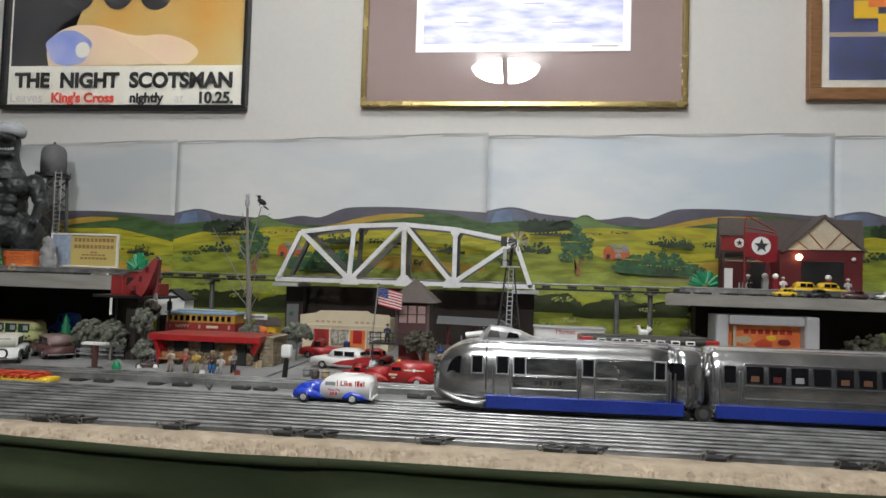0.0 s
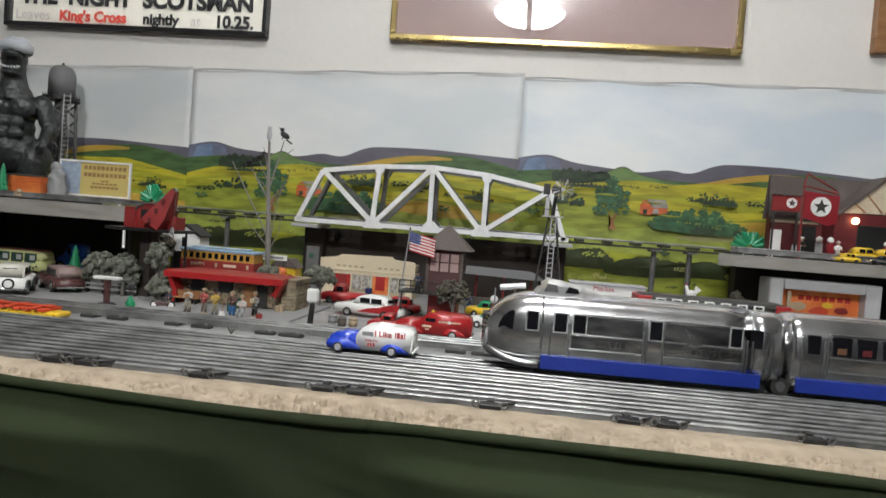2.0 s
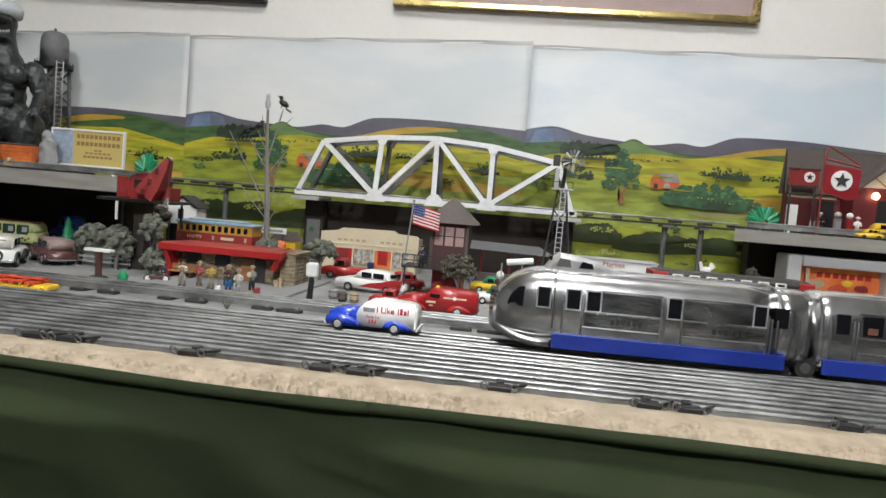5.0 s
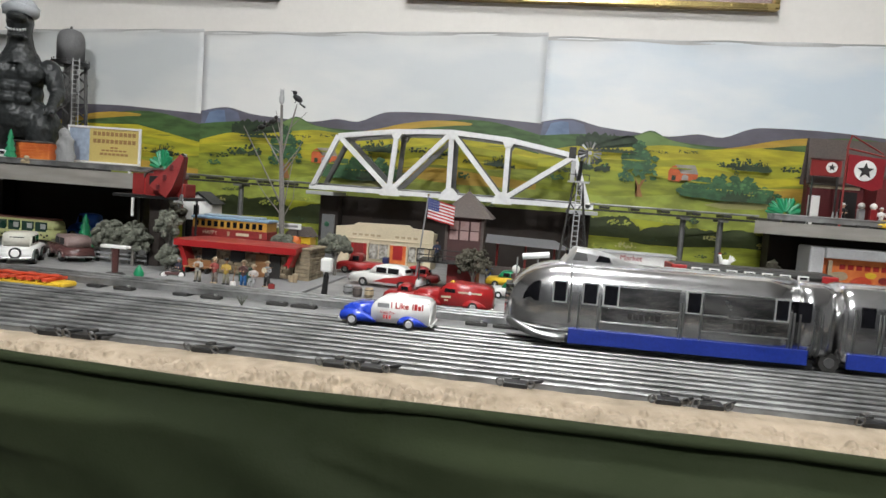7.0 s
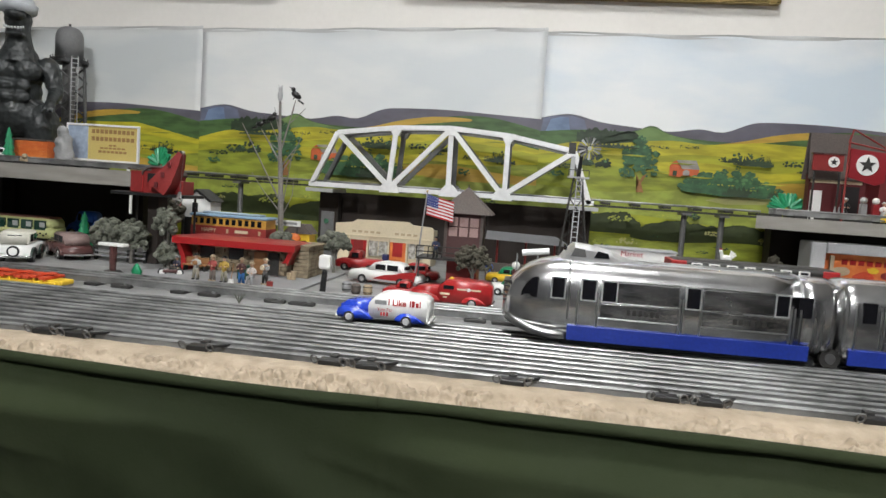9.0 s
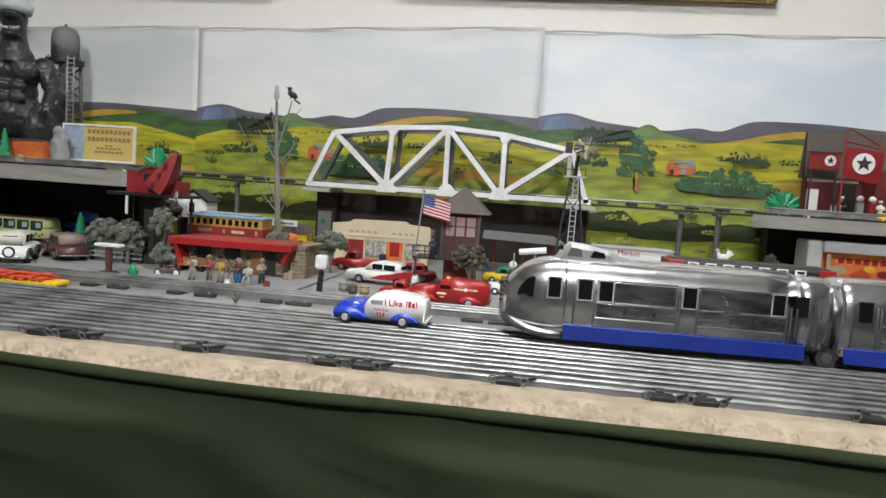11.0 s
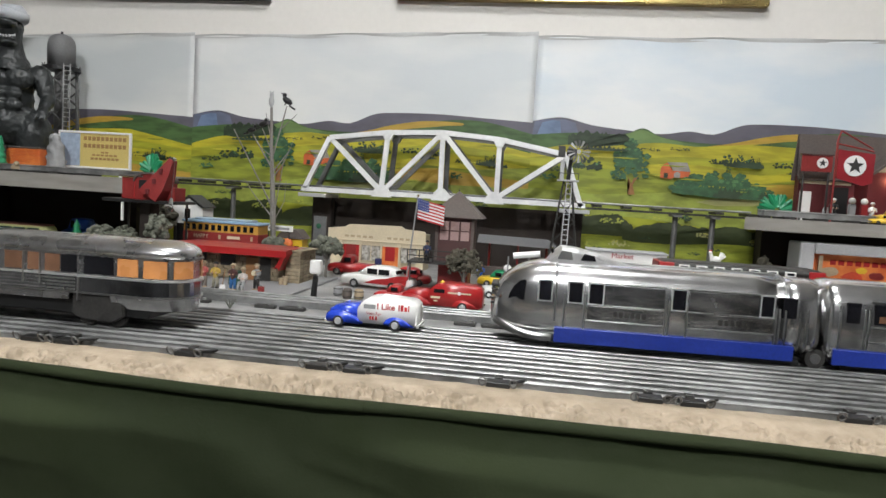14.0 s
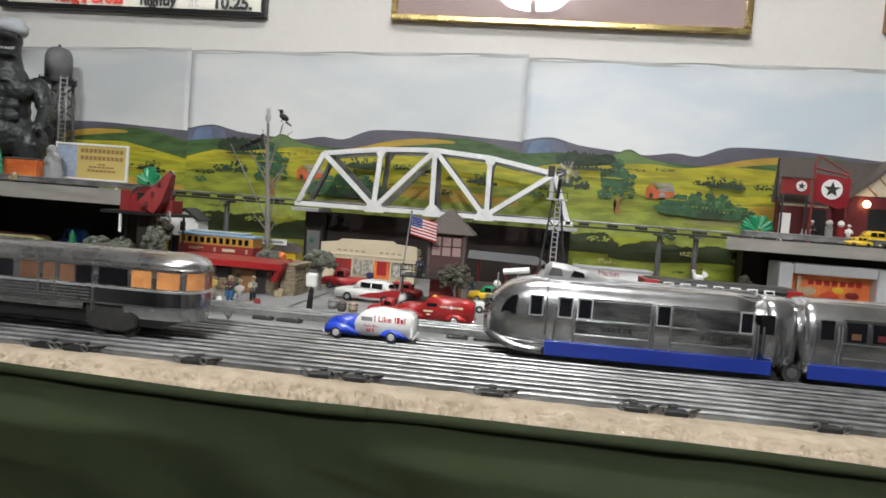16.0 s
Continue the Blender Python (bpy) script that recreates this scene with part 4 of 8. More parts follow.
def streamliner():
    z0, z1, hw = 0.019, 0.0888, 0.0325
    t = thing("streamliner_power_car", (-0.0143, 0.128, TABLE - 0.0015), 2.0, "polished silver streamliner power car with a blue skirt", "toy train")
    t.scale = (1.013, 1.013, 1.013)
    bm = bmesh.new()
    secs = []
    for k in range(15):
        u = k / 14
        x = 0.052 * u * u
        f = math.sqrt(max(0.0, 1 - (1 - x / 0.052) ** 2)) if x < 0.052 else 1.0
        f = max(f, 0.03)
        zl = 0.034 - (0.034 - z0) * f ** 0.7
        zh = 0.046 + (z1 - 0.046) * f ** 0.9
        secs.append([(x - 0.002 * (1 - u), y, z) for y, z in ring(hw * f ** 0.6, zl, zh)])
    for x in (0.07, 0.10, 0.14, 0.18, 0.22, 0.246):
        secs.append([(x, y, z) for y, z in ring(hw, z0, z1)])
    loft(bm, secs)
    part("body_shell", bm, ALU, t, "polished aluminium body shell", True)
    # rounded tail with vertical ribs
    bm = bmesh.new()
    loft(bm, [[(x, y, z) for y, z in ring(hw * f, z0 + 0.004, z1 - 0.0015)] for x, f in ((0.2465, 0.985), (0.258, 0.985), (0.268, 0.96), (0.275, 0.9))])
    part("vestibule", bm, ALU, t, "ribbed vestibule end", True)
    for x in (0.0545, 0.0625, 0.0795, 0.148, 0.1505, 0.1655, 0.238, 0.241, 0.2455, 0.258, 0.264):
        f = 1.012 if x < 0.25 else 0.995
        bm = bmesh.new()
        loft(bm, [[(x + d, y, z) for y, z in ring(hw * f, z0 + 0.003, z1 + (0.0007 if x in (0.0545, 0.2455) else -0.006) - (0.002 if x > 0.25 else 0))] for d in (-0.0008, 0.0008)])
        part("rib", bm, ALU_DULL, t, "", True)
    for x0, x1 in ((0.081, 0.1475), (0.166, 0.2375)):
        for s in (-1, 1):
            for za in (0.0535, 0.0395, 0.0725):
                ya, yb = sorted((s * (hw - 0.002 - (0.0008 if za > 0.06 else 0)), s * (hw + 0.0006 - (0.0012 if za > 0.06 else 0))))
                part("moulding", bmbox(x0, x1, ya, yb, za, za + 0.0011, 0.0003), ALU_DULL, t)
        for s in (-1, 1):
            ya, yb = sorted((s * (hw - 0.002), s * (hw + 0.0001)))
            part("side_panel", bmbox(x0 + (0.0135 if x0 < 0.1 else 0.001), x1 - (0.001 if x0 < 0.1 else 0.013), ya, yb, 0.0552, 0.0720, 0.0003), ALU_PANEL, t, "polished side panel with reflection streaks in its colour")
            part("side_panel", bmbox(x0 + 0.001, x1 - 0.001, ya, yb, 0.0410, 0.0530, 0.0003), ALU_PANEL, t, "lower side panel with reflection streaks in its colour")
        for k in range(6):
            xa = (x0 + x1) / 2 - 0.010 + k * 0.0048
            part("lettering_bar", bmbox(xa, xa + 0.0034, -hw - 0.0005, -hw + 0.001, 0.0446, 0.0496, 0.0002), IRON, t, "dark stamped lettering")
    side_panes(t, ((0.040, 0.0505), (0.0655, 0.077), (0.083, 0.0945), (0.1530, 0.1640), (0.2255, 0.2355), (0.2432, 0.2545)), 0.0550, 0.0722, hw - 0.0004, WIN_DARK, "window", "dark open window")
    for x0, x1 in ((0.040, 0.0505), (0.0655, 0.077), (0.083, 0.0945), (0.1530, 0.1640), (0.2255, 0.2355)):
        for s in (-1, 1):
            bm = bmesh.new()
            ya, yb = sorted((s * (hw - 0.003), s * (hw + 0.0007)))
            for d in ((x0 - 0.0011, x1 + 0.0011, 0.0540, 0.0551), (x0 - 0.0011, x1 + 0.0011, 0.0721, 0.0732), (x0 - 0.0011, x0 + 0.0001, 0.0552, 0.0720), (x1 - 0.0001, x1 + 0.0011, 0.0552, 0.0720)):
                box(bm, d[0], d[1], ya, yb, d[2], d[3])
            part("window_frame", bm, ALU_CAST, t, "raised pale window frame")
    for s in (-1, 1):
        bm = prism(bmesh.new(), [(0.0135, 0.0535), (0.0275, 0.0535), (0.0275, 0.0715), (0.0225, 0.0700), (0.0175, 0.0645), (0.0145, 0.0585)], *sorted((s * 0.0215, s * 0.0278)))
        for v in bm.verts:
            if abs(v.co.y) > 0.025:
                v.co.y = s * (hw * math.sqrt(1 - (1 - v.co.x / 0.052) ** 2) ** 0.6 + 0.0004)
        part("nose_window", bm, WIN_DARK, t, "dark arched nose window")
    bm = bmesh.new()
    rings = []
    for k in range(25):
        a = math.pi * (k / 24 - 0.5)
        cx, cy = 0.052 - 0.0530 * math.cos(a) ** 0.8, 0.0338 * math.copysign(abs(math.sin(a)) ** 0.75, math.sin(a))
        zb = 0.0195 + 0.0125 * max(0.0, math.cos(a)) ** 2
        rings.append([(cx - 0.0006, cy * 1.01, zb), (cx - 0.0006, cy * 1.01, zb + 0.0062), (cx + 0.004, cy * 0.93, zb + 0.0062), (cx + 0.004, cy * 0.93, zb)])
    loft(bm, rings)
    part("nose_bumper", bm, ALU_DULL, t, "pale rounded bumper band", True)
    for s in (-1, 1):
        ya, yb = sorted((s * (hw - 0.002), s * (hw + 0.0006)))
        part("skirt", bmbox(0.055, 0.2545, ya, yb, 0.0190, 0.0318, 0.0004), BLUE, t, "blue enamelled skirt panel")
    for k in range(5):
        part("grille_slat", bmbox(-0.0022, 0.008, -0.015, 0.015, 0.046 + k * 0.0042, 0.0478 + k * 0.0042, 0.0006), IRON, t)
    # cupola cab
    bm = bmesh.new()
    loft(bm, [[(x, y * w, z) for y, z in ((-1, 0.080), (-1, zt - 0.004), (-0.7, zt), (0.7, zt), (1, zt - 0.004), (1, 0.080))] for x, w, zt in ((0.045, 0.012, 0.087), (0.051, 0.0165, 0.0955), (0.058, 0.0182, 0.1015), (0.072, 0.0180, 0.1005), (0.090, 0.0172, 0.0970), (0.103, 0.013, 0.0915), (0.120, 0.008, 0.0885))])
    cab = part("cab", bm, ALU_CAST, t, "raised driver's cab", False)
    for x0, x1, m in ((0.0545, 0.068, FAR_STEEL), (0.0745, 0.088, WIN_DARK)):
        for s in (-1, 1):
            ya, yb = sorted((s * 0.0155, s * 0.0184))
            bm = prism(bmesh.new(), [(x0, 0.0905), (x1, 0.0905), (x1 - 0.0015, 0.0972 if m is FAR_STEEL else 0.0950), (x0 + 0.003, 0.0982 if m is FAR_STEEL else 0.0965)], ya, yb)
            part("pane", bm, m, cab)
    part("pane", bmbox(0.0495, 0.0515, -0.010, 0.010, 0.0945, 0.099, 0.0004), WIN_DARK, cab)
    part("roof_rib", bmbox(0.112, 0.245, -0.003, 0.003, 0.0878, 0.0898, 0.0005), ALU_DULL, t)
    part("underframe", bmbox(0.05, 0.262, -0.026, 0.026, 0.0145, 0.0195), BLACK, t)
    for x in (0.085, 0.115, 0.245, 0.2765):
        wheelset(t, x, 0.0085, 0.014 if x < 0.26 else 0.0185, IRON)
        part("axle_box", bmbox(x - 0.006, x + 0.006, -0.0185, 0.0185, 0.0135, 0.0185, 0.001), BLACK, t)
    # trailing coach
    c = thing("streamliner_coach", (0.2750, 0.138, TABLE - 0.0015), 1.2, "silver streamliner coach with lit windows and blue skirt", "toy train")
    c.scale = (1.013, 1.013, 1.013)
    bm = bmesh.new()
    loft(bm, [[(x, y, z) for y, z in ring(hw * f, z0 + (1 - f) * 0.05, z1 - (1 - f) * 0.05)] for x, f in ((-0.004, 0.93), (0.0, 0.98), (0.005, 1), (0.1, 1), (0.2, 1), (0.3, 1), (0.306, 0.97))])
    part("body_shell", bm, ALU, c, "polished aluminium body shell", True)
    for x in (0.004, 0.0235, 0.0265, 0.28):
        bm = bmesh.new()
        loft(bm, [[(x + d, y, z) for y, z in ring(hw * 1.012, z0 + 0.003, z1 - 0.004)] for d in (-0.0008, 0.0008)])
        part("rib", bm, ALU_DULL, c, "", True)
    side_panes(c, [(0.0085, 0.0195)], 0.0550, 0.0722, hw - 0.0004, WIN_DARK)
    side_panes(c, [(0.030 + 0.0215 * k, 0.030 + 0.0215 * k + 0.0165) for k in range(12)], 0.0550, 0.0722, hw - 0.0004, WIN_DARK)
    # flat colour patches on the panes imitate dim light showing inside
    glow = [AMBER, GREY, AMBER, WINE, WIN_DARK]
    for k in range(12):
        part("window_glow_patch", bmbox(0.034 + 0.0215 * k, 0.042 + 0.0215 * k, -hw - 0.0004, -hw + 0.0002, 0.057, 0.0625), glow[k * 3 % 5], c, "colour patch standing in for light seen in the window")
    for s in (-1, 1):
        ya, yb = sorted((s * (hw - 0.002), s * (hw + 0.0006)))
        part("skirt", bmbox(0.0005, 0.29, ya, yb, 0.0190, 0.0318, 0.0004), BLUE, c, "blue enamelled skirt panel")
        for za in (0.0395, 0.0525, 0.0735):
            ya, yb = sorted((s * (hw - 0.002 - (0.0008 if za > 0.06 else 0)), s * (hw + 0.0006 - (0.0012 if za > 0.06 else 0))))
            part("moulding", bmbox(0.028, 0.285, ya, yb, za, za + 0.0011, 0.0003), ALU_DULL, c)
    part("underframe", bmbox(0.01, 0.295, -0.026, 0.026, 0.0145, 0.0195), BLACK, c)
    for x in (0.0455, 0.2, 0.24):
        wheelset(c, x, 0.0085, 0.014)
        part("axle_box", bmbox(x - 0.006, x + 0.006, -0.0185, 0.0185, 0.0135, 0.0185, 0.001), BLACK, c)


def observation_car():
    """Its origin is the rounded tail; the car reaches to -x."""
    t = thing("observation_car", (-0.236, 0.041, TABLE), 0, "dull pewter streamlined observation car with lit tail windows", "toy train")
    hw, L = 0.0288, 0.42

    def plan(x, grow=0.0):
        r = 0.030
        f = 1.0 if x < -r else max(0.02, 1 - ((x + r) / r) ** 2) ** 0.42
        return (hw + grow) * f

    xs = [-L, -0.3, -0.2, -0.1, -0.062, -0.05, -0.036, -0.03, -0.024, -0.018, -0.012, -0.007, -0.0035, -0.0012, 0.0]

    def band(name, za, zb, grow, material, label="", x_from=-L, taper=0.0):
        bm = bmesh.new()
        xx = [x_from] + [x for x in xs if x > x_from]
        loft(bm, [[(x + (grow if x > -0.036 else 0), -plan(x, grow) + taper, za), (x + (grow if x > -0.036 else 0), -plan(x, grow), zb), (x + (grow if x > -0.036 else 0), plan(x, grow), zb), (x + (grow if x > -0.036 else 0), plan(x, grow) - taper, za)] for x in xx])
        return part(name, bm, material, t, label)

    band("lower_body", 0.0290, 0.0400, 0.0, PEWTER, "rolled lower edge of the body", -0.062, taper=0.005)
    part("lower_side", bmbox(-L, -0.1, -hw + 0.0004, hw - 0.0004, 0.0335, 0.0400, 0.001), PEWTER, t)
    band("belt_moulding", 0.0400, 0.0414, 0.0010, ALU_DULL)
    band("side_panel", 0.0414, 0.0540, 0.0, PEWTER_REFLECT, "glossy side panel darkened for the dark room it reflects")
    band("belt_moulding", 0.0540, 0.0556, 0.0013, ALU_CAST, "pale belt moulding")
    band("window_band", 0.0556, 0.0725, -0.0008, PEWTER)
    band("eave_moulding", 0.0725, 0.0738, 0.0010, ALU_DULL)
    bm = bmesh.new()
    secs = []
    for x in xs:
        f = plan(x) / hw
        g = f ** 0.8
        row = []
        for k in range(13):
            a = math.pi * k / 12
            row.append((x, -hw * f * math.copysign(abs(math.cos(a)) ** 0.8, math.cos(a)), 0.0738 + 0.0135 * g * math.sin(a) ** 0.75))
        secs.append(row)
    loft(bm, secs)
    part("roof", bm, PEWTER, t, "smooth curved roof", True)
    bm = bmesh.new()
    loft(bm, [[(x, -hw - 0.0012, 0.034), (x, -hw - 0.0012, 0.0738), (x, -hw * 0.82, 0.0838), (x, -hw * 0.4, 0.0880), (x, hw * 0.4, 0.0880), (x, hw * 0.82, 0.0838), (x, hw + 0.0012, 0.0738), (x, hw + 0.0012, 0.034)] for x in (-0.0912, -0.0898)])
    part("joint_band", bm, PEWTER, t)
    for x0, x1, m, lab in ((-0.0560, -0.0375, WARM, "warm lit tail window"), (-0.0865, -0.0595, WIN_DARK, "dark window"), (-0.1075, -0.0925, WIN_DARK, "dark window"), (-0.1225, -0.1085, AMBER, "dim amber window"), (-0.1385, -0.1275, AMBER, "dim amber door window"), (-0.160, -0.1435, AMBER, "dim amber window"), (-0.184, -0.167, WIN_DARK, ""), (-0.208, -0.191, AMBER, ""), (-0.232, -0.215, WIN_DARK, ""), (-0.256, -0.239, AMBER, ""), (-0.280, -0.263, WIN_DARK, ""), (-0.31, -0.292, AMBER, "")):
        for s in (-1, 1):
            ya, yb = sorted((s * (hw - 0.004), s * (hw - 0.0002)))
            part("window", bmbox(x0, x1, ya, yb, 0.0568, 0.0718, 0.0004), m, t, lab)
    bm = bmesh.new()
    for xa, xb in ((-0.0330, -0.0140), (-0.0095, -0.0005)):
        n = 7
        pts = [(xa + (xb - xa) * k / (n - 1)) for k in range(n)]
        for s in (-1, 1):
            lo = [bm.verts.new((x + 0.0003, s * plan(x, -0.0003), 0.0568)) for x in pts]
            hi = [bm.verts.new((x + 0.0003, s * plan(x, -0.0003), 0.0716)) for x in pts]
            for k in range(n - 1):
                bm.faces.new((lo[k], lo[k + 1], hi[k + 1], hi[k]))
    part("tail_window", bm, WARM, t, "curved lit tail window")
    for x in (-0.1255, -0.141):
        part("door_handrail", bmrod((x, -hw - 0.0012, 0.046), (x, -hw - 0.0012, 0.072), 0.0009), ALU_DULL, t)
    for k in range(4):
        part("flute", bmbox(-L, -0.094, -hw - 0.0008, -hw + 0.001, 0.0424 + k * 0.0028, 0.0438 + k * 0.0028, 0.0003), PEWTER, t)
    part("underframe", bmbox(-L, -0.03, -0.022, 0.022, 0.022, 0.0395), BLACK, t)
    for x0 in (-0.099, -0.34):
        bm = bmesh.new()
        prism(bm, [(x0 + 0.001, 0.0205), (x0 + 0.014, 0.0175), (x0 + 0.038, 0.0165), (x0 + 0.049, 0.0225), (x0 + 0.047, 0.0335), (x0 + 0.040, 0.0398), (x0 + 0.001, 0.0398)], -0.0262, 0.0262)
        bmesh.ops.bevel(bm, geom=bm.edges[:], offset=0.0012, segments=2, affect="EDGES")
        part("truck_frame", bm, mat("worn_black", (0.055, 0.053, 0.05), 0.45, 0.4, var=0.4), t, "worn boxy truck cover")
        for dx in (0.012, 0.038):
            wheelset(t, x0 + dx, 0.0095, 0.0165)
    return t


def toy_vehicle(name, loc, rz, length, width, height, body, roof, label, category="toy car", style="sedan", group="toy cars", fender=None, win=WIN_DARK):
    """Front towards -x. Body, fenders, cabin, glazing, wheels, bumpers."""
    v = thing(name, loc, rz, label, category, group)
    L, W, H = length, width, height
    r = H * 0.2 if style != "vintage" else H * 0.23
    zb = r * 0.75
    prof = {
        "sedan": [(0, zb), (0, H * 0.42), (0.03, H * 0.54), (0.28, H * 0.60), (0.72, H * 0.60), (0.95, H * 0.56), (1.0, H * 0.45), (1.0, zb)],
        "van": [(0, zb), (0, H * 0.36), (0.04, H * 0.50), (0.26, H * 0.60), (0.33, H * 0.62), (0.9, H * 0.62), (1.0, H * 0.58), (1.0, zb)],
        "pickup": [(0, zb), (0, H * 0.42), (0.05, H * 0.55), (0.27, H * 0.60), (1.0, H * 0.58), (1.0, zb)],
        "vintage": [(0, zb), (0.02, H * 0.50), (0.06, H * 0.58), (0.36, H * 0.60), (0.92, H * 0.60), (1.0, H * 0.42), (1.0, zb)],
        "bus": [(0, zb), (0, H * 0.60), (1.0, H * 0.60), (1.0, zb)],
    }[style]
    cab = {
        "sedan": [(0.26, 0.57), (0.36, 0.93), (0.42, 1.0), (0.66, 1.0), (0.74, 0.93), (0.84, 0.57)],
        "van": [(0.26, 0.58), (0.38, 0.92), (0.43, 0.99), (0.6, 1.0), (0.9, 0.97), (0.97, 0.90), (0.99, 0.58)],
        "pickup": [(0.26, 0.57), (0.33, 0.93), (0.37, 1.0), (0.52, 1.0), (0.57, 0.92), (0.58, 0.57)],
        "vintage": [(0.36, 0.57), (0.39, 0.94), (0.42, 1.0), (0.86, 1.0), (0.92, 0.94), (0.95, 0.57)],
        "bus": [(0.0, 0.58), (0.02, 0.9), (0.05, 1.0), (0.95, 1.0), (0.99, 0.9), (1.0, 0.58)],
    }[style]
    bm = bmesh.new()
    prism(bm, [((x - 0.5) * L, z) for x, z in prof], -W * 0.46, W * 0.46)
    bmesh.ops.bevel(bm, geom=bm.edges[:], offset=min(L, W) * 0.035, segments=2, affect="EDGES")
    part("body", bm, body, v, "", True)
    bm = bmesh.new()
    prism(bm, [((x - 0.5) * L, z * H) for x, z in cab], -W * 0.40, W * 0.40)
    bmesh.ops.bevel(bm, geom=bm.edges[:], offset=min(L, W) * 0.04, segments=2, affect="EDGES")
    part("cabin", bm, roof, v, "", True)
    wins = {"sedan": ((0.40, 0.55), (0.57, 0.73)), "van": ((0.40, 0.54),), "pickup": ((0.37, 0.52),), "vintage": ((0.44, 0.60), (0.64, 0.84)), "bus": tuple((0.04 + 0.155 * k, 0.165 + 0.155 * k) for k in range(6))}[style]
    for a, b in wins:
        for s in (-1, 1):
            ya, yb = sorted((s * W * 0.36, s * W * (0.408 if style != "bus" else 0.468)))
            part("window", bmbox((a - 0.5) * L, (b - 0.5) * L, ya, yb, H * (0.66 if style != "bus" else 0.50), H * 0.90, 0.0003), win, v)
    if style in ("vintage", "sedan", "pickup"):
        xr = (cab[-1][0] - 0.045 - 0.5) * L
        part("rear_window", bmbox(xr - 0.001, xr + 0.002, -W * 0.2, W * 0.2, H * 0.72, H * 0.88, 0.0003), win, v)
    xf, xk = (-0.28 * L, 0.29 * L)
    for xw in (xf, xk):
        for s in (-1, 1):
            ya, yb = s * W * 0.34, s * W * 0.5
            w = part("wheel", bmrod((xw, ya, r), (xw, yb, r), r, r, 16), TYRE, v)
            part("hubcap", bmrod((xw, yb, r), (xw, yb + s * 0.0006, r), r * 0.6, r * 0.5, 12), CHROME, w)
            if style in ("van", "vintage", "pickup"):
                bm = bmesh.new()
                pts = [(xw + r * 1.75 * math.cos(a), r * 0.9 + r * 1.25 * math.sin(a)) for a in [math.pi * k / 9 for k in range(10)]]
                ins = [(xw + r * 1.05 * math.cos(a), r * 0.9 + r * 0.9 * math.sin(a)) for a in [math.pi * k / 9 for k in range(9, -1, -1)]]
                ya, yb = sorted((s * W * 0.40, s * W * 0.515))
                prism(bm, pts + ins, ya, yb)
                part("fender", bm, fender or body, v)
    for xa, nm in ((-0.5 * L - 0.0016, "bumper"), (0.5 * L - 0.0002, "bumper")):
        part(nm, bmbox(xa, xa + 0.0018, -W * 0.45, W * 0.45, zb + 0.001, zb + 0.0032, 0.0004), CHROME, v)
    for s in (-1, 1):
        part("headlight", bmball((-0.5 * L + 0.001, s * W * 0.33, H * 0.42), W * 0.055, sub=1), CHROME, v)
    return v


